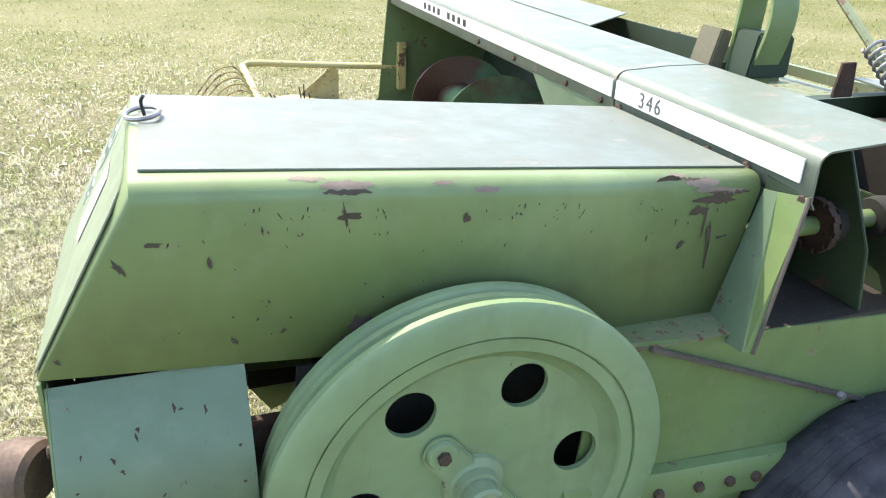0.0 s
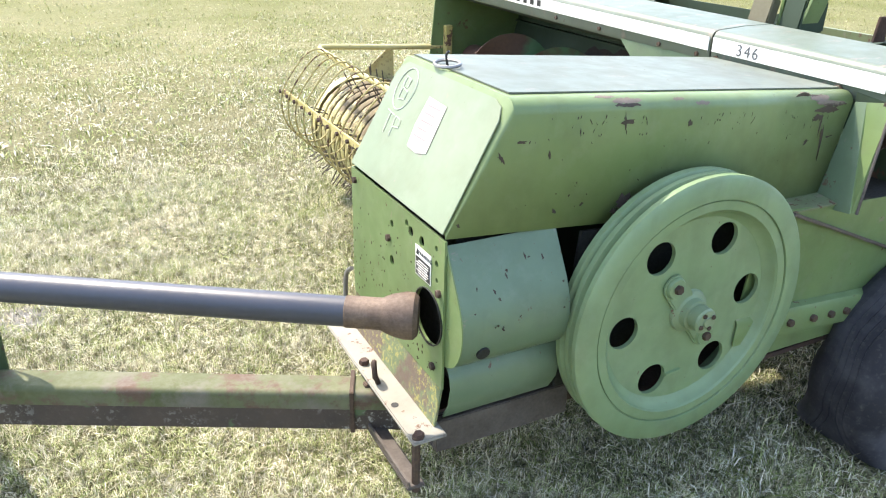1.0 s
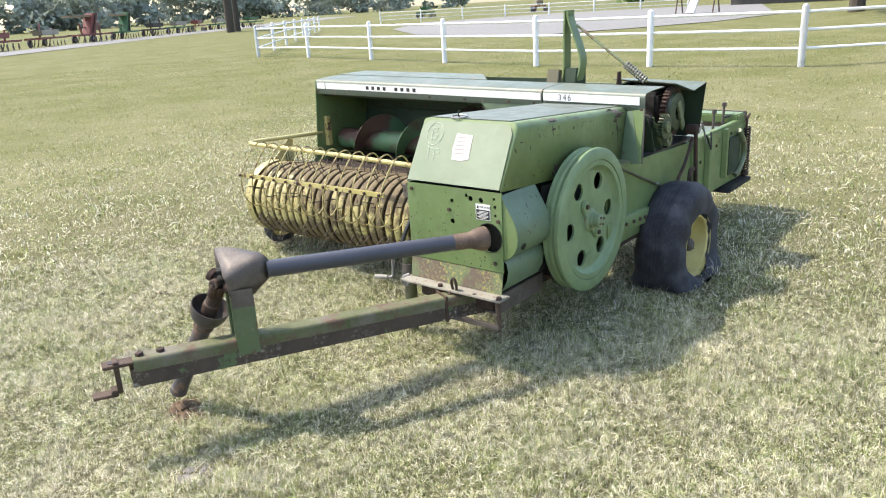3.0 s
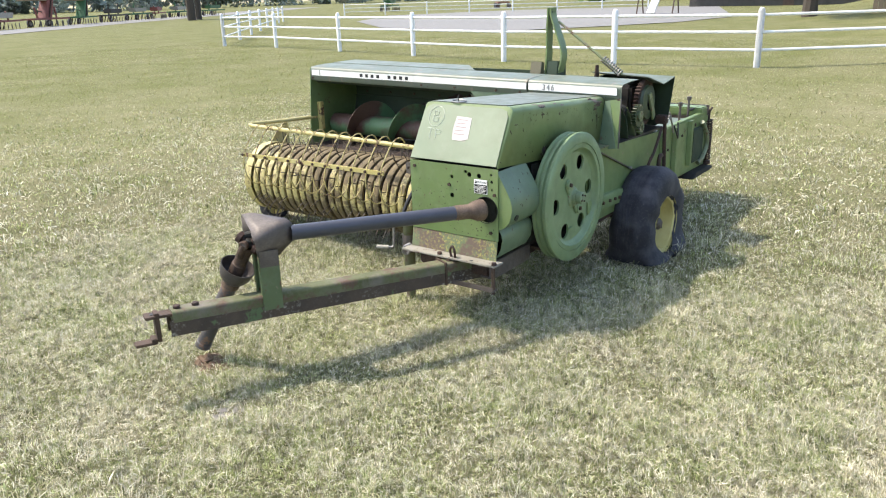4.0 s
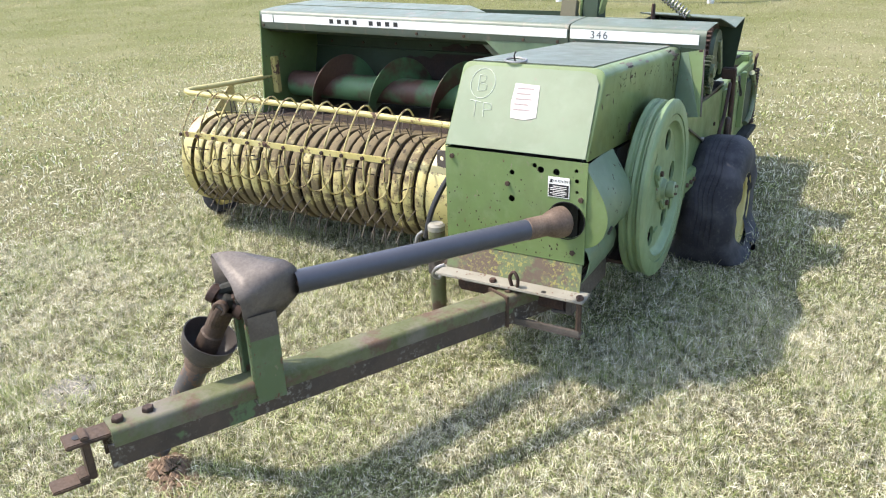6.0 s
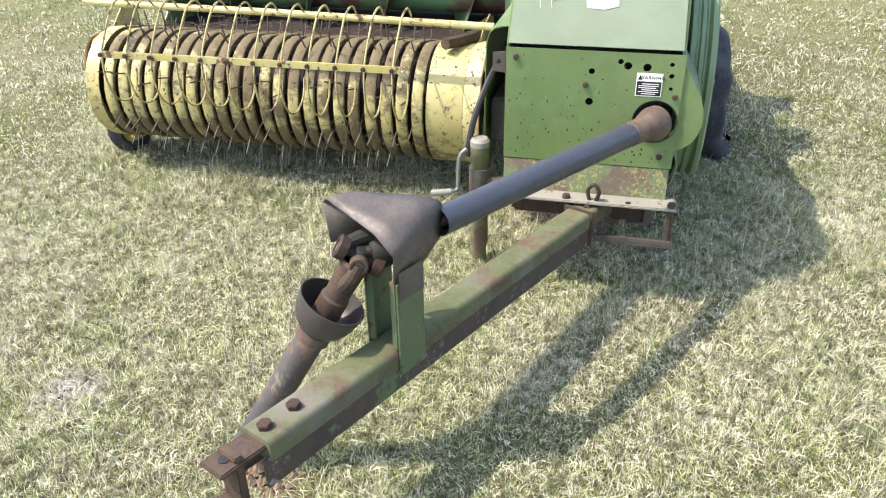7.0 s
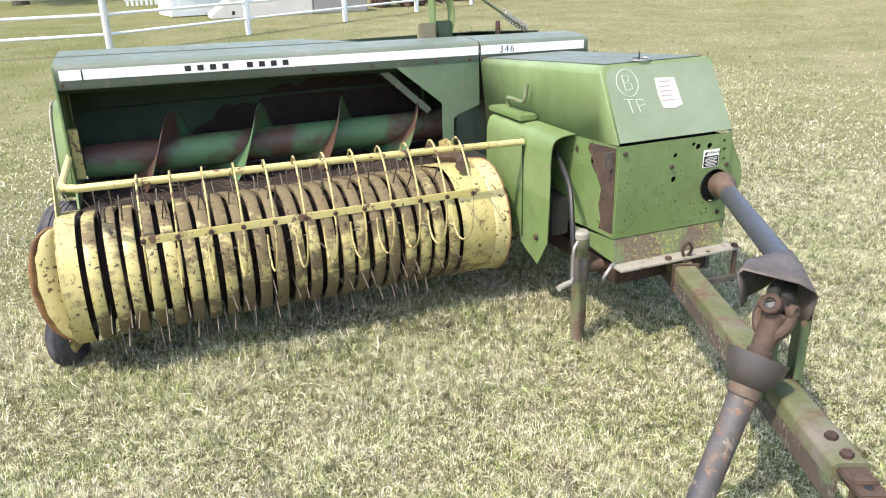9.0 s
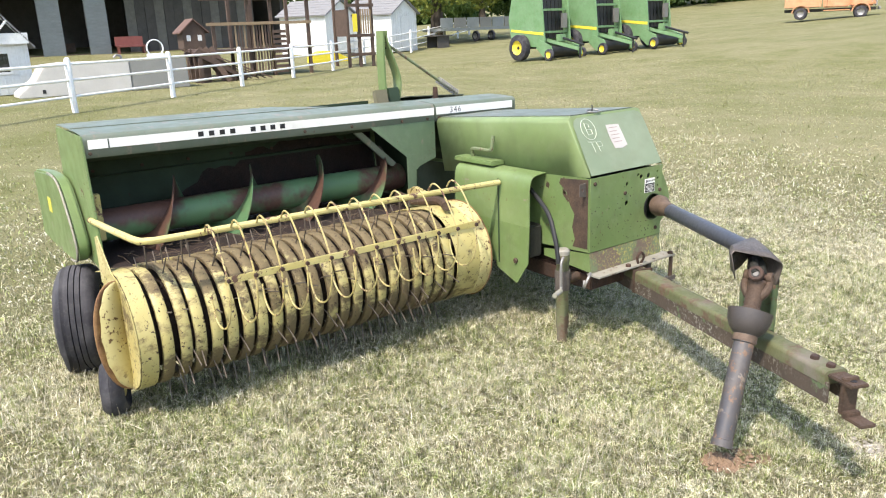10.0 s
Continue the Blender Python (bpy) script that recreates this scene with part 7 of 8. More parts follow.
def truck():
    """An old rounded pickup truck, nose towards +x, on the ground."""
    tk = thing("pickup_truck", (0, 0, 0), "old faded orange pickup truck with rounded fenders", "truck")
    cab = [(-0.35, 0.62), (0.95, 0.62), (0.95, 1.18), (0.78, 1.62), (0.55, 1.74), (-0.1, 1.74), (-0.30, 1.6), (-0.35, 1.18)]
    cb = part("cab", prism(B(), cab, "y", -0.80, 0.80), ORANGE, tk, "", 0.06)
    for y in (-0.805, 0.805):
        part("side_window", prism(B(), [(-0.1, 1.22), (0.72, 1.22), (0.6, 1.58), (-0.08, 1.58)], "y", y - 0.004, y + 0.004), GLASS, cb)
        part("door_seam", box(B(), -0.15, -0.13, y - 0.003, y + 0.003, 0.62, 1.6), RUST_DARK, cb)
    part("windscreen", prism(B(), [(0.90, 1.22), (0.93, 1.22), (0.79, 1.6), (0.77, 1.6)], "y", -0.66, 0.66), GLASS, cb)
    bn = part("bonnet", prism(B(), [(0.95, 0.62), (2.2, 0.62), (2.3, 0.9), (2.15, 1.12), (1.6, 1.22), (0.95, 1.22)], "y", -0.52, 0.52), ORANGE, tk, "rounded bonnet", 0.10)
    part("grille", box(B(), 2.24, 2.33, -0.42, 0.42, 0.62, 0.92), GREY_STEEL, bn, "", 0.02)
    part("front_bumper", beam(B(), (2.45, -0.85, 0.52), (2.45, 0.85, 0.52), 0.10, 0.16), GREY_STEEL, tk, "", 0.02)
    bed = B()
    for y in (-0.72, 0.66):
        box(bed, -2.3, -0.42, y, y + 0.06, 0.68, 1.14)
    box(bed, -2.3, -2.24, -0.66, 0.66, 0.68, 1.14)
    box(bed, -0.48, -0.42, -0.66, 0.66, 0.68, 1.14)
    box(bed, -2.24, -0.48, -0.66, 0.66, 0.66, 0.70)
    part("bed", bed, ORANGE, tk, "open load bed", 0.012)
    part("frame_rail", box(B(), -2.3, 2.3, -0.4, 0.4, 0.42, 0.58), DARK, tk)
    part("running_board", box(B(), -0.3, 1.0, -0.85, 0.85, 0.44, 0.50), ORANGE, tk, "", 0.01)
    for x in (-1.45, 1.55):
        for y in (-0.72, 0.72):
            w = ground_wheel("wheel", tk, x, y, 0.34, 0.34, 0.18, GREY_STEEL, 1, tk)
            f = [(x + 0.47 * math.cos(t), 0.36 + 0.47 * math.sin(t)) for t in (math.pi * k / 12 for k in range(13))] + [(x + 0.40 * math.cos(t), 0.36 + 0.40 * math.sin(t)) for t in (math.pi * k / 12 for k in range(12, -1, -1))]
            part("fender", prism(B(), f, "y", y - 0.16, y + 0.16), ORANGE, tk, "rounded fender", 0.02)
            if x > 0:
                part("headlight", lathe(B(), [(0.09, 0), (0.085, 0.03), (0, 0.05)], (2.02, y, 0.86), (1, 0, 0), 16), GREY_STEEL, tk)
    part("spare_hoop", sweep(B(), [(-1.3 + 0.28 * math.cos(t), 0.35, 1.15 + 0.28 * math.sin(t)) for t in (2 * math.pi * k / 20 for k in range(20))], 0.05, 6, True), MACHINE_YELLOW, tk)
    return tk


def glass():
    n = Nodes("window_glass", 0.05)
    n.b.inputs["Transmission Weight"].default_value = 0.6
    return n.finish((0.05, 0.06, 0.06))


GLASS = glass()
tk = truck()
tk.matrix_basis = pose(20.4, -39.2, height(20.4, -39.2), 0, 0, -153)

# ---- farm yard behind the fence ----
WHITE_BOARD = painted("white_boards", (0.70, 0.71, 0.70), (0.60, 0.61, 0.60), 0.1, (0.4, 0.4, 0.36), 0.6)
SHINGLE = plain("grey_shingles", (0.20, 0.20, 0.205), 0.9, 0, 0.35, 6)
TIMBER = plain("weathered_timber", (0.085, 0.056, 0.042), 0.85, 0, 0.5, 5)
TIMBER_PALE = plain("pale_timber", (0.25, 0.18, 0.11), 0.85, 0, 0.3, 5)
CONCRETE = plain("pale_concrete", (0.52, 0.50, 0.47), 0.9, 0, 0.18, 2)
CONCRETE_DARK = plain("grey_concrete", (0.24, 0.24, 0.225), 0.9, 0, 0.2, 2)
TIN = plain("galvanised_tin", (0.27, 0.285, 0.28), 0.6, 0.2, 0.3, 2)
BOARD_GREY = plain("grey_boards", (0.062, 0.058, 0.052), 0.9, 0, 0.5, 2)
WEATHERED = plain("weathered_grey_wood", (0.12, 0.115, 0.10), 0.9, 0, 0.5, 3)
BROWN_ROOF = plain("brown_roof", (0.13, 0.075, 0.058), 0.8, 0, 0.4, 5)
RED = plain("faded_red_paint", (0.20, 0.06, 0.05), 0.6, 0, 0.35, 4)
PLASTIC_YELLOW = plain("yellow_plastic", (0.75, 0.62, 0.05), 0.45, 0, 0.15, 3)


def place(ob, x, y, turn):
    ob.matrix_basis = pose(x, y, height(x, y), 0, 0, turn)
    return ob


def little_house(w, d, eave, ridge, wall, roof, label, gable_star=False, over=0.18):
    """A small gabled house, front towards -x, built at the origin."""
    h = thing("garden_house" if gable_star else "shed", (0, 0, 0), label, "house" if gable_star else "shed")
    body = part("wall", prism(B(), [(-w / 2, 0), (w / 2, 0), (w / 2, eave), (0, ridge - 0.08), (-w / 2, eave)], "x", -d / 2, d / 2), wall, h, "", 0.01)
    for s in (-1, 1):
        sl = Vector((s * (w / 2 + over), eave - over * (ridge - eave) / (w / 2)))
        rf = part("roof", prism(B(), [(0, ridge), (0, ridge - 0.06), (sl.x, sl.y - 0.06), (sl.x, sl.y)], "x", -d / 2 - over, d / 2 + over), roof, h, "shingled roof slope", 0.004)
        for k in range(6):
            f0 = k / 6
            a = Vector((0, ridge)).lerp(sl, f0)
            b = Vector((0, ridge)).lerp(sl, f0 + 0.17)
            part("shingle_course", prism(B(), [(a.x, a.y + 0.005), (b.x, b.y + 0.022), (b.x, b.y + 0.004), (a.x, a.y - 0.002)], "x", -d / 2 - over - 0.004, d / 2 + over + 0.004), roof, rf)
    for k in range(int(w / 0.25)):
        y = -w / 2 + 0.25 * (k + 0.5)
        part("board_batten", box(B(), -d / 2 - 0.012, -d / 2, y, y + 0.03, 0.05, eave), wall, body)
    if gable_star:
        part("gable_panel", prism(B(), [(-w / 2, eave - 0.1), (w / 2, eave - 0.1), (w / 2, eave + 0.25), (-w / 2, eave + 0.25)], "x", -d / 2 - over, -d / 2 - over + 0.04), wall, h)
        bm = B()
        for q in ((-0.42, ridge - 0.55), (0, ridge - 0.1), (0.42, ridge - 0.55)):
            beam(bm, (-d / 2 - over, 0, eave + 0.2), (-d / 2 - over, q[0], q[1]), 0.05, 0.10, (1, 0, 0))
        part("gable_truss", bm, WHITE_BOARD, h)
        # dark triangle painted in as the shade under the gable
        part("gable_shade", prism(B(), [(-w / 2 + 0.1, eave), (w / 2 - 0.1, eave), (0, ridge - 0.14)], "x", -d / 2 - 0.03, -d / 2 - 0.012), DARK, h)
        wi = part("window", box(B(), -d / 2 - 0.03, -d / 2 - 0.014, -0.32, 0.32, 0.75, 1.35), GLASS, h)
        bm = box(B(), -d / 2 - 0.05, -d / 2 - 0.031, -0.40, 0.40, 1.35, 1.43)
        box(bm, -d / 2 - 0.05, -d / 2 - 0.031, -0.40, 0.40, 0.67, 0.75)
        box(bm, -d / 2 - 0.05, -d / 2 - 0.031, -0.40, -0.32, 0.75, 1.35)
        box(bm, -d / 2 - 0.05, -d / 2 - 0.031, 0.32, 0.40, 0.75, 1.35)
        part("window_frame", bm, WHITE_BOARD, wi, "", 0.004)
    else:
        part("door", box(B(), -d / 2 - 0.03, -d / 2 - 0.013, -0.4, 0.4, 0.05, eave - 0.25), wall, h, "", 0.006)
    return h


place(little_house(2.0, 2.2, 1.75, 2.95, WHITE_BOARD, SHINGLE, "small white garden house with a timber gable", True), 28.6, 1.45, 8)
for x, y, turn in ((40.4, -17.6, 24), (39.0, -21.2, 24)):
    place(little_house(2.9, 3.4, 2.3, 3.1, WHITE_BOARD, SHINGLE, "white garden shed with a grey shingle roof"), x, y, turn)

# picket fence and board fence beyond the garden house
pf = thing("picket_fence", (34.0, 2.4, height(34.0, 2.4)), "short white picket fence", "fence")
for k in range(7):
    y = 2.40 + 0.19 * k
    z = height(34.0, y)
    part("picket", box(B(), 33.99, 34.02, y, y + 0.11, z, z + 1.1), WHITE_BOARD, pf, "", 0.004)
for h in (0.2, 0.95):
    part("fence_rail", box(B(), 34.025, 34.06, 2.35, 3.72, height(34, 3) + h, height(34, 3) + h + 0.1), WHITE_BOARD, pf)
bf = thing("board_fence", (40.0, 1.8, height(40, 1.8)), "tall pale brown board fence", "fence")
for k in range(16):
    y = 1.75 + 0.225 * k
    part("board", box(B(), 40.0, 40.03, y, y + 0.205, height(40, y) - 0.02, height(40, y) + 2.0 + 0.02 * (k % 3)), TIMBER_PALE, bf)
part("fence_rail", box(B(), 40.04, 40.09, 1.75, 5.33, height(40, 3) + 1.5, height(40, 3) + 1.6), TIMBER_PALE, bf)

# concrete bunk with a sloping end
bk = thing("concrete_bunk", (25.4, -1.7, 0), "pale concrete feed bunk with a sloping end", "bunk")
part("pale_block", prism(B(), [(1.15, 0.0), (-2.30, 0.0), (-2.30, 1.02), (-0.30, 1.05), (0.30, 1.0), (0.6, 0.55), (1.15, 0.15)], "x", 25.35, 26.6), CONCRETE, bk, "", 0.03)
part("grey_block", prism(B(), [(-2.32, 0.0), (-4.30, 0.0), (-4.25, 1.05), (-2.32, 1.05)], "x", 25.37, 26.6), CONCRETE_DARK, bk, "grey concrete block", 0.03)
part("drain_hole", box(B(), 25.340, 25.350, 0.38, 0.48, 0.12, 0.24), BLACK, bk)
hb = thing("hose_reel", (25.9, -3.4, 1.05), "white hose reel on the concrete bunk", "hose reel")
bm = B()
for k in range(4):
    sweep(bm, [(25.9 + 0.02 * k, -3.4 + 0.28 * math.cos(t), 1.38 + 0.28 * math.sin(t)) for t in (2 * math.pi * i / 20 for i in range(20))], 0.02, 6, True)
part("hose_coil", bm, WHITE_BOARD, hb)
part("reel_stand", box(B(), 25.85, 26.0, -3.7, -3.1, 1.05, 1.2), WHITE_BOARD, hb, "", 0.02)
tap = thing("tap_post", (25.9, -2.2, 1.03), "small grey tap on the bunk", "tap")
part("tap_body", sweep(B(), bend([(25.9, -2.2, 1.03), (25.9, -2.2, 1.15), (25.85, -2.05, 1.2), (25.85, -1.95, 1.12)], 4), 0.04, 8), GREY_STEEL, tap)

# timber deck with posts, boards and sloping planks
dk = thing("timber_deck", (28.7, -8.4, height(28.7, -8.4)), "weathered brown timber play deck with posts and slats", "deck")
z0 = height(28.7, -8.4)
for y in (-6.5, -8.0, -9.0, -10.7):
    for x in (28.3, 30.3):
        part("post", box(B(), x, x + 0.13, y - 0.065, y + 0.065, z0 - 0.05, z0 + (3.3 if y < -7 else 2.2)), TIMBER, dk, "", 0.006)
part("deck_floor", box(B(), 28.2, 30.5, -10.8, -6.4, z0 + 1.05, z0 + 1.13), TIMBER, dk)
part("deck_rail", box(B(), 28.22, 28.29, -10.8, -6.2, z0 + 2.05, z0 + 2.17), TIMBER_PALE, dk, "", 0.005)
part("top_beam", box(B(), 28.2, 28.29, -11.0, -6.0, z0 + 3.0, z0 + 3.16), TIMBER, dk, "", 0.005)
for k in range(13):
    y = -7.4 - 0.13 * k
    part("slat", box(B(), 28.30, 28.325, y - 0.035, y + 0.035, z0 + 0.15 + 0.05 * math.sin(k * 2.1), z0 + 2.03), TIMBER if k % 3 else TIMBER_PALE, dk)
for k in range(9):
    part("ladder_board", box(B(), 28.19, 28.215, -9.55, -8.95, z0 + 0.1 + 0.2 * k, z0 + 0.22 + 0.2 * k), TIMBER, dk)
for k in range(5):
    part("sloping_plank", beam(B(), (27.6 - 0.12 * k, -4.9 - 0.1 * k, height(27, -5) + 1.25), (26.9 - 0.15 * k, -7.0 - 0.22 * k, height(27, -7) + 0.06), 0.24, 0.05), TIMBER, dk)
for k in range(7):
    x = 26.75 + 0.16 * k
    part("ramp_board", prism(B(), [(-5.0 - 0.05 * (k % 3), 1.10 + 0.06 * (k % 2)), (-5.25, 1.28), (-7.05 - 0.12 * (k % 2), 0.10), (-7.0, 0.0)], "x", x, x + 0.145), TIMBER, dk, "", 0.006)
    part("ramp_leg", box(B(), x + 0.02, x + 0.12, -5.35 - 0.2 * (k % 3), -5.2 - 0.2 * (k % 3), -0.04, 0.95), TIMBER, dk)
for k in range(4):
    part("stair_side", beam(B(), (27.0 + 0.3 * k, -5.55 - 0.35 * (k % 2), 1.3), (26.6 + 0.25 * k, -6.3 - 0.3 * (k % 2), 0.03), 0.06, 0.2), TIMBER, dk)
mh = thing("bird_house", (29.2, -5.9, height(29.2, -5.9)), "brown model house with a reddish-brown roof on posts", "model house")
z0 = height(29.2, -5.9)
part("stand", box(B(), 29.1, 29.3, -6.2, -5.6, z0, z0 + 1.2), TIMBER, mh)
mb = part("house_body", prism(B(), [(-6.35, z0 + 1.2), (-5.45, z0 + 1.2), (-5.45, z0 + 1.9), (-5.9, z0 + 2.3), (-6.35, z0 + 1.9)], "x", 28.9, 29.6), TIMBER, mh, "", 0.01)
for s in (-1, 1):
    part("house_roof", prism(B(), [(-5.9, z0 + 2.36), (-5.9, z0 + 2.30), (-5.9 + s * 0.6, z0 + 1.78), (-5.9 + s * 0.6, z0 + 1.84)], "x", 28.8, 29.7), BROWN_ROOF, mh, "faded brown roof")
for y in (-6.2, -5.75):
    part("small_window", box(B(), 28.885, 28.898, y, y + 0.16, z0 + 1.5, z0 + 1.72), WHITE_BOARD, mb)

# play tower before the sheds
pt = thing("play_tower", (29.9, -14.3, height(29.9, -14.3)), "dark timber play tower with pale pickets", "play tower")
z0 = height(29.9, -14.3)
for x, y in ((29.6, -13.4), (29.6, -14.0), (29.6, -14.7), (30.8, -13.4), (30.8, -14.7)):
    part("post", box(B(), x, x + 0.12, y - 0.06, y + 0.06, z0 - 0.05, z0 + 3.6), TIMBER, pt)
for h in (0.5, 1.35, 2.7):
    part("cross_board", box(B(), 29.56, 29.6, -14.8, -13.3, z0 + h, z0 + h + 0.14), TIMBER, pt)
for k in range(5):
    part("picket", box(B(), 29.54, 29.56, -14.62 + 0.13 * k, -14.55 + 0.13 * k, z0 + 1.5, z0 + 2.6), TIMBER_PALE, pt)
part("side_panel", box(B(), 29.62, 30.8, -13.44, -13.40, z0 + 1.4, z0 + 2.6), TIMBER, pt)
part("yellow_panel", box(B(), 29.53, 29.56, -13.85, -13.62, z0 + 1.6, z0 + 2.4), PLASTIC_YELLOW, pt)
ys = thing("yellow_slide", (34.0, -14.6, height(34, -14.6)), "low yellow plastic slide beside the shed", "slide")
part("chute", prism(B(), [(-15.9, 0.1), (-13.6, 0.1), (-13.6, 0.55), (-14.2, 0.8), (-15.0, 0.75), (-15.9, 0.3)], "x", 33.8, 34.4), PLASTIC_YELLOW, ys, "", 0.05)
part("chute_foot", box(B(), 33.9, 34.3, -15.2, -14.2, -0.05, 0.12), PLASTIC_YELLOW, ys)

# open barn
bn = thing("barn", (50.5, -6.0, height(50.5, -6.0)), "open grey barn with pale corrugated pillars and a dark inside", "barn")
z0 = height(50.5, -6)
part("back_wall", box(B(), 58.0, 58.2, -20, 6, z0 - 0.6, z0 + 5.2), BOARD_GREY, bn)
part("roof", prism(B(), [(48.6, z0 + 4.6), (54.5, z0 + 6.4), (59.5, z0 + 4.9), (59.5, z0 + 4.75), (54.5, z0 + 6.25), (48.6, z0 + 4.45)], "y", -20.5, 6.5), TIN, bn, "tin roof")
part("side_wall", box(B(), 50.3, 58.0, -20.2, -20.0, z0 - 0.6, z0 + 5.0), BOARD_GREY, bn)
part("end_wall", box(B(), 50.3, 58.0, 6.0, 6.2, z0 - 0.6, z0 + 5.0), BOARD_GREY, bn)
part("front_beam", box(B(), 50.0, 50.25, -20, 6, z0 + 4.2, z0 + 4.5), TIMBER, bn)
part("barn_floor", box(B(), 50.0, 58.0, -20, 6, z0 - 0.4, z0 + 0.02), EARTH_RED, bn)
for k in range(14):
    y = -9.3 - 0.62 * k
    part("wall_board", box(B(), 50.4 + 0.03 * (k % 2), 50.5 + 0.03 * (k % 2), y - 0.6, y, z0 - 0.5, z0 + 4.3), BOARD_GREY if k % 3 else WEATHERED, bn)
for y in (-4.7, -7.35):
    pl = part("pillar", box(B(), 49.75, 49.95, y - 0.62, y + 0.62, z0 - 0.3, z0 + 4.4), TIN, bn, "pale corrugated pillar")
    for k in range(20):
        part("corrugation", box(B(), 49.70, 49.75, y - 0.60, y + 0.60, z0 + 0.05 + 0.21 * k, z0 + 0.15 + 0.21 * k), TIN, pl, "", 0.015)
for y in (2.6, -1.2):
    part("timber_pillar", box(B(), 49.8, 50.05, y - 0.15, y + 0.15, z0 - 0.3, z0 + 4.4), TIMBER, bn)
sf = thing("red_bench", (49.0, -8.9, height(49, -8.9)), "old red bench before the barn", "bench")
z0 = height(49, -8.9)
part("bench_seat", box(B(), 48.7, 49.3, -9.8, -8.1, z0 + 0.4, z0 + 0.52), RED, sf, "", 0.02)
part("bench_back", box(B(), 49.25, 49.35, -9.8, -8.1, z0 + 0.5, z0 + 1.05), RED, sf, "", 0.02)
for y in (-9.7, -8.2):
    part("bench_leg", box(B(), 48.8, 49.2, y - 0.04, y + 0.04, z0 - 0.03, z0 + 0.4), RED, sf)
for k, (x, y, w, h) in enumerate(((51.6, -2.5, 1.6, 1.5), (52.6, -5.9, 1.2, 1.1), (53.2, 0.5, 2.2, 1.9))):
    cb = thing("crate_stack", (x, y, height(50.5, -6) + 0.02), "dark stacked crates inside the barn", "crates", "crates in the barn")
    part("crate", box(B(), x, x + 0.9, y - w / 2, y + w / 2, height(50.5, -6) + 0.02, height(50.5, -6) + 0.02 + h * 0.6), TIMBER, cb, "", 0.02)
    part("crate", box(B(), x + 0.1, x + 0.8, y - w / 3, y + w / 4, height(50.5, -6) + 0.021 + h * 0.6, height(50.5, -6) + h), BOARD_GREY, cb, "", 0.02)

# pale trailer beyond the fence
tl = thing("flat_trailer", (41.0, -29.5, height(41, -29.5)), "pale grey flat trailer with side boards", "trailer")
z0 = height(41, -29.5)
part("bed", box(B(), 39.8, 41.9, -33.2, -26.4, z0 + 0.75, z0 + 0.95), TIN, tl, "", 0.02)
for k in range(6):
    part("side_board", box(B(), 39.78, 39.82, -33.1 + 1.13 * k, -32.05 + 1.13 * k, z0 + 0.96, z0 + 1.6), TIN if k % 2 else GREY_STEEL, tl, "", 0.01)
for y in (-31.0, -29.6):
    ground_wheel("wheel", tl, 40.0, y, z0 + 0.36, 0.36, 0.2, GREY_STEEL, 1, tl)
part("trailer_leg", box(B(), 40.6, 40.8, -26.7, -26.5, z0 - 0.05, z0 + 0.75), TIN, tl)

# park bench table under the tree
pb = thing("picnic_table", (38.2, -24.9, height(38.2, -24.9)), "grey timber picnic table under the tree", "table")
z0 = height(38.2, -24.9)
part("table_top", box(B(), 37.5, 38.9, -25.6, -24.3, z0 + 0.7, z0 + 0.76), BOARD_GREY, pb)
for x in (37.6, 38.7):
    part("table_leg", box(B(), x, x + 0.1, -25.4, -24.5, z0 - 0.03, z0 + 0.7), BOARD_GREY, pb)

# ---- implements parked along the road ----


def plough(label, colour, seed, length=5.5, wing=False):
    """A parked tillage implement: frame, shanks, discs and wheels; built at the origin along x."""
    g = random.Random(seed)
    im = thing("farm_implement", (0, 0, 0), label, "implement", "implements along the road")
    n = int(length / 0.8)
    for y in (-0.7, 0.7):
        part("frame_beam", beam(B(), (-length / 2, y, 0.75), (length / 2, y, 0.75), 0.14, 0.16), colour, im, "", 0.01)
    for k in range(n):
        x = -length / 2 + 0.4 + 0.8 * k
        part("cross_beam", beam(B(), (x, -0.75, 0.72), (x, 0.75, 0.72), 0.10, 0.10), colour, im)
        part("shank", sweep(B(), bend([(x, 0.4, 0.75), (x + 0.15, 0.5, 0.45), (x + 0.02, 0.62, 0.02)], 4), 0.045, 6), RUST_DARK, im)
        part("disc", lathe(B(), [(0, 0), (0.15, 0.02), (0.3, 0.08), (0.3, 0.09), (0, 0.03)], (x, -0.8, 0.30), (0.4, -1, 0), 18), RUST_BROWN, im)
    for x in (-length * 0.25, length * 0.3):
        part("mast", beam(B(), (x, 0, 0.75), (x + g.uniform(-0.4, 0.4), 0, g.uniform(1.5, 2.1)), 0.12, 0.14), colour, im, "", 0.01)
        ground_wheel("wheel", im, x, 0.95, 0.36, 0.36, 0.22, GREY_STEEL, 1, im)
    part("brace", beam(B(), (-length * 0.25, 0, 1.5), (length * 0.3, 0, 1.1), 0.08, 0.08), RUST_BROWN, im)
    if wing:
        w = part("folded_wing", prism(B(), [(-0.8, 0.8), (0.2, 0.8), (0.9, 2.7), (0.1, 2.75)], "y", -0.5, 0.4), colour, im, "", 0.02)
        part("wing_rib", beam(B(), (-0.3, -0.56, 0.9), (0.5, -0.56, 2.6), 0.1, 0.1), RUST_DARK, w)
        part("top_rack", box(B(), -3.2, 0.6, -0.4, 0.4, 2.4, 2.6), TIMBER_PALE, im, "", 0.01)
    else:
        part("hopper", prism(B(), [(-length * 0.3, 1.0), (length * 0.3, 1.0), (length * 0.34, 1.45), (-length * 0.34, 1.45)], "y", -0.45, 0.45), colour if seed % 2 else GREY_STEEL, im, "", 0.02)
    return im


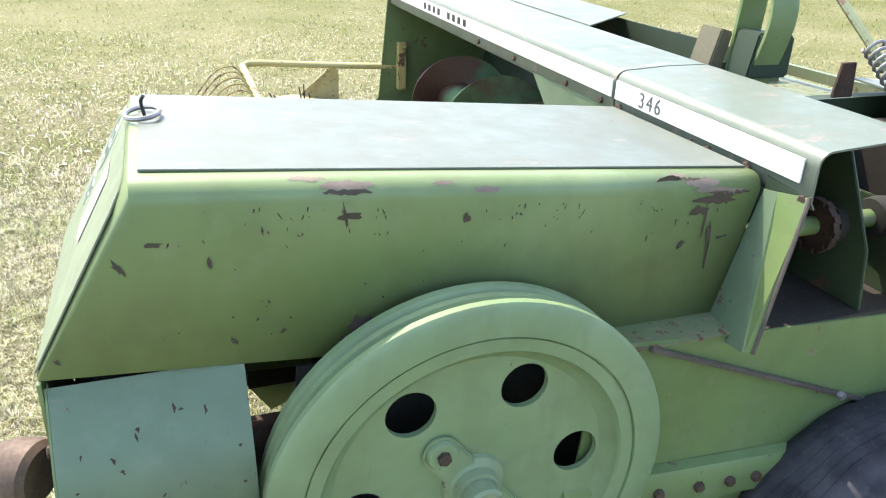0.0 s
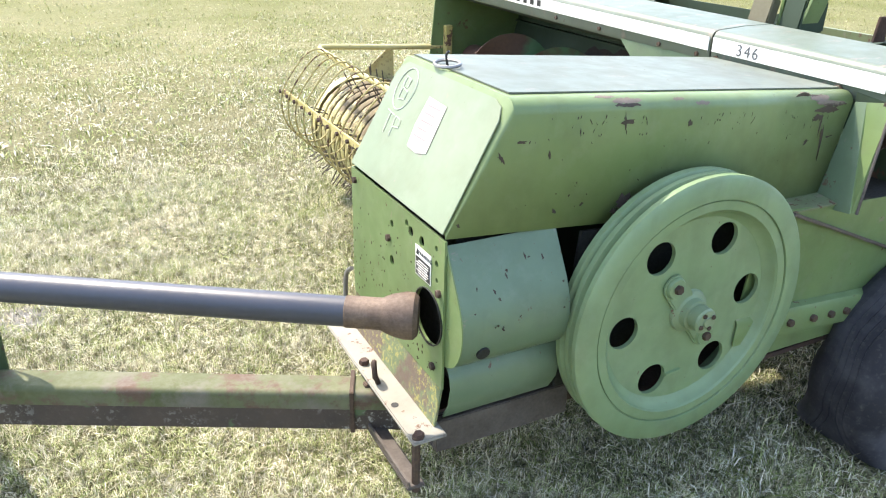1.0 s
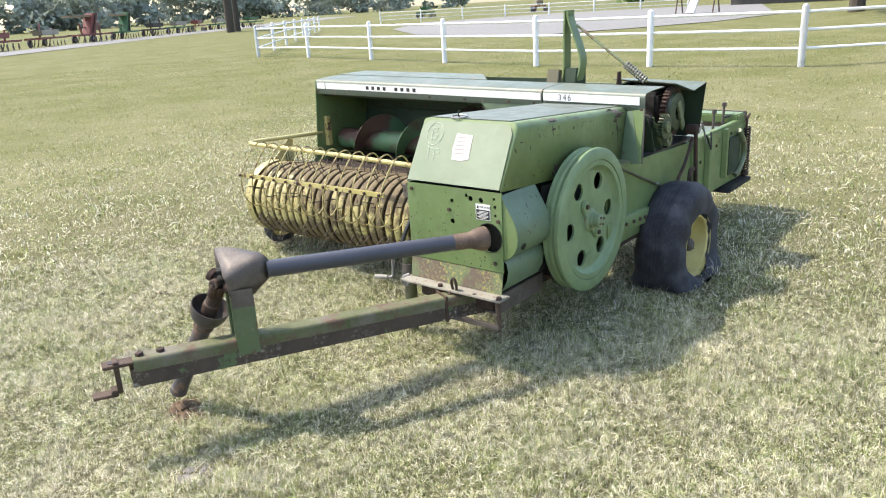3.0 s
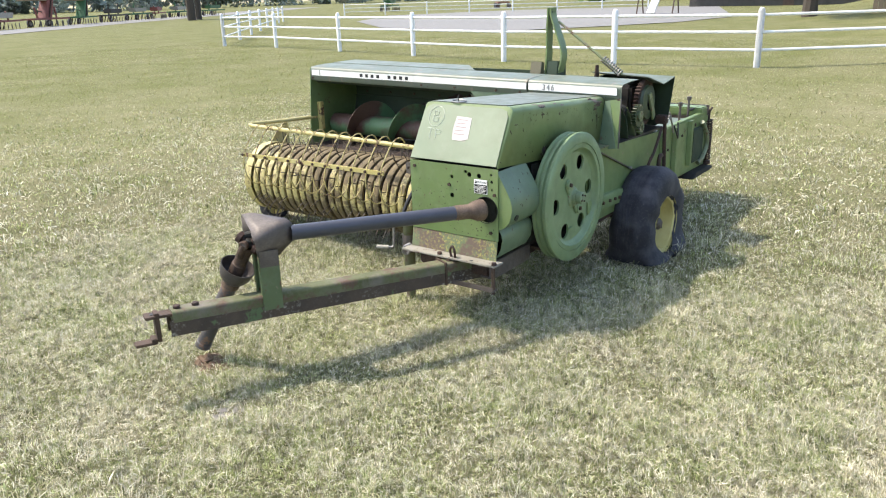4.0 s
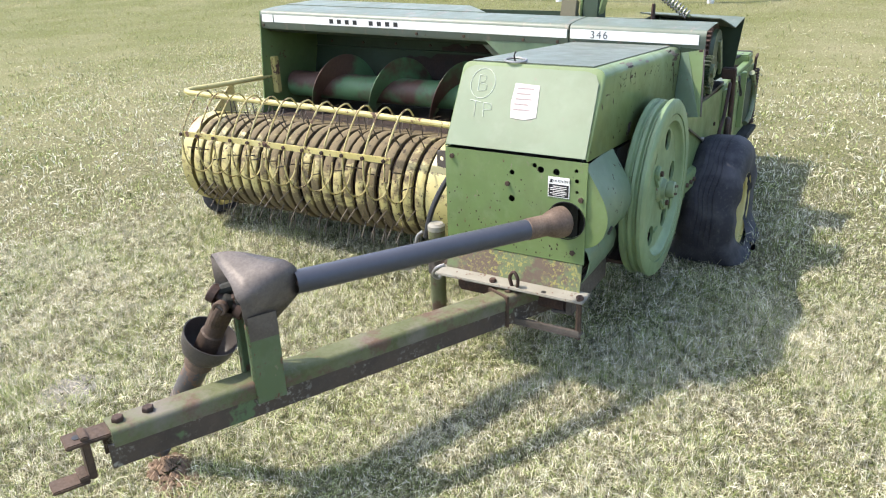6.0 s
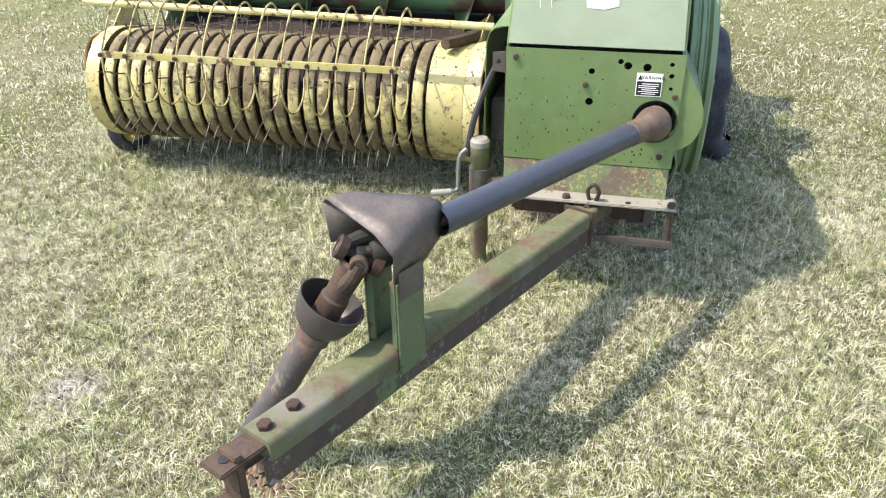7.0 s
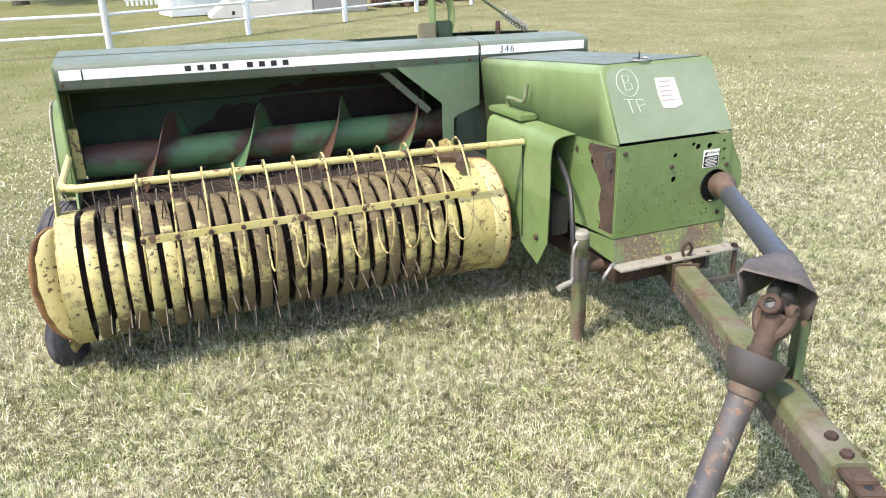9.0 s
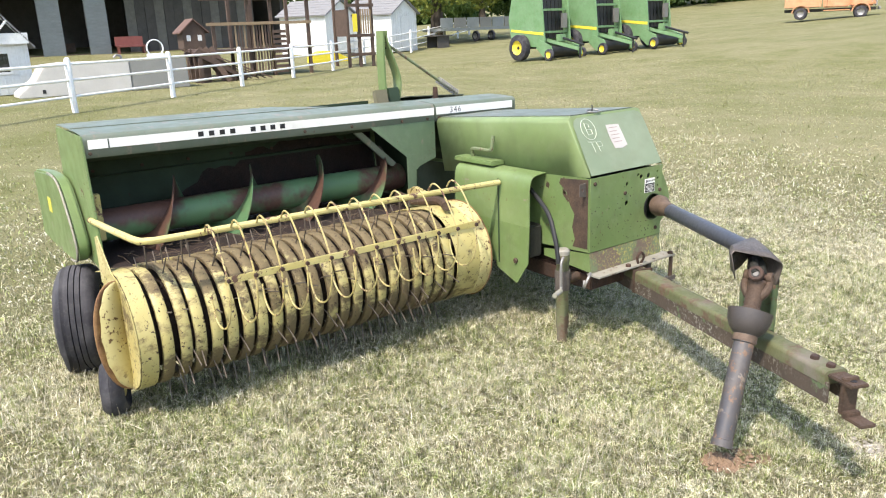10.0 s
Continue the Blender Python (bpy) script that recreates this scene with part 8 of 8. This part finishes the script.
DARK_GREEN = plain("implement_green", (0.04, 0.12, 0.05), 0.6, 0, 0.35, 3)
for k, (x, y, col, lab, wing, ln) in enumerate((
        (24.5, 68.0, RED, "red and grey tillage implement on the verge", False, 6.0), (30.8, 72.0, RED, "red seed drill with grey boxes", False, 5.5), (37.0, 76.0, RED, "red plough with a tall folded rack", True, 5.0),
        (43.0, 80.0, DARK_GREEN, "green mower with an upright folded wing", True, 4.5), (49.0, 84.0, BOARD_GREY, "grey low trailer-like cultivator", False, 5.0), (54.5, 87.5, DARK_GREEN, "green cultivator with masts", False, 4.0),
        (59.5, 91.0, RED, "red disc harrow beside the road", False, 4.5), (66.0, 95.0, DARK_GREEN, "dark green planter with yellow boxes", False, 5.5), (74.0, 98.0, DARK_GREEN, "dark green field cultivator", False, 6.0),
        (17.0, 63.5, RED, "red disc harrow on the verge", False, 5.5), (82.0, 70.0, DARK_GREEN, "green implement beyond the gravel yard", False, 5.0), (92.0, 58.0, RED, "red implement beyond the gravel yard", False, 5.0))):
    im = plough(lab, col, k + 1, ln, wing)
    place(im, x, y, 35 + 10 * math.sin(k * 2.3))

# utility posts, swing frame and low buildings far behind the first fence
up = thing("utility_pole", (51.5, 73.0, height(51.5, 73)), "dark wooden utility pole beside the road", "pole")
part("pole", sweep(B(), [(51.5, 73.0, -0.1), (51.5, 73.0, 8.0)], 0.45, 10), BARK, up)
sw = thing("swing_frame", (56.0, 22.0, height(56, 22)), "small swing frame with a pale slide in the yard", "swing")
for y in (20.6, 23.4):
    for dx in (-0.7, 0.7):
        part("frame_leg", sweep(B(), [(56 + dx, y, -0.03), (56, y, 2.4)], 0.05, 6), TIMBER, sw)
part("top_bar", sweep(B(), [(56, 20.5, 2.4), (56, 23.5, 2.4)], 0.05, 6), TIMBER, sw)
part("slide", prism(B(), [(54.2, 0.1), (54.4, 0.05), (55.9, 1.6), (55.8, 1.7)], "y", 21.6, 22.2), WHITE_BOARD, sw, "", 0.02)
fh = thing("farm_house", (80.0, 18.0, height(80, 18)), "low grey farm house with dark windows and a tin roof", "house")
part("wall", box(B(), 78, 86, 10, 27, -0.1, 2.9), BOARD_GREY, fh)
part("roof", prism(B(), [(77.3, 2.8), (82, 4.9), (86.7, 2.8), (86.7, 2.65), (82, 4.75), (77.3, 2.65)], "y", 9.4, 27.6), TIN, fh)
for y in (12, 15, 19, 23):
    wd = part("window", box(B(), 77.96, 77.99, y, y + 1.2, 0.9, 2.1), GLASS, fh)
    part("window_frame", box(B(), 77.97, 77.995, y - 0.1, y + 1.3, 0.8, 0.9), WHITE_BOARD, wd)
part("door", box(B(), 77.95, 77.99, 17, 18, 0, 2.1), TIMBER, fh)
cs = thing("board_shed", (60.0, 5.5, height(60, 5.5)), "low brown board shed beside the tree", "shed")
part("wall", box(B(), 58.5, 63, 2.5, 8.0, -0.1, 2.3), TIMBER, cs)
part("roof", prism(B(), [(58.1, 2.25), (63.4, 2.75), (63.4, 2.85), (58.1, 2.35)], "y", 2.2, 8.3), TIN, cs)
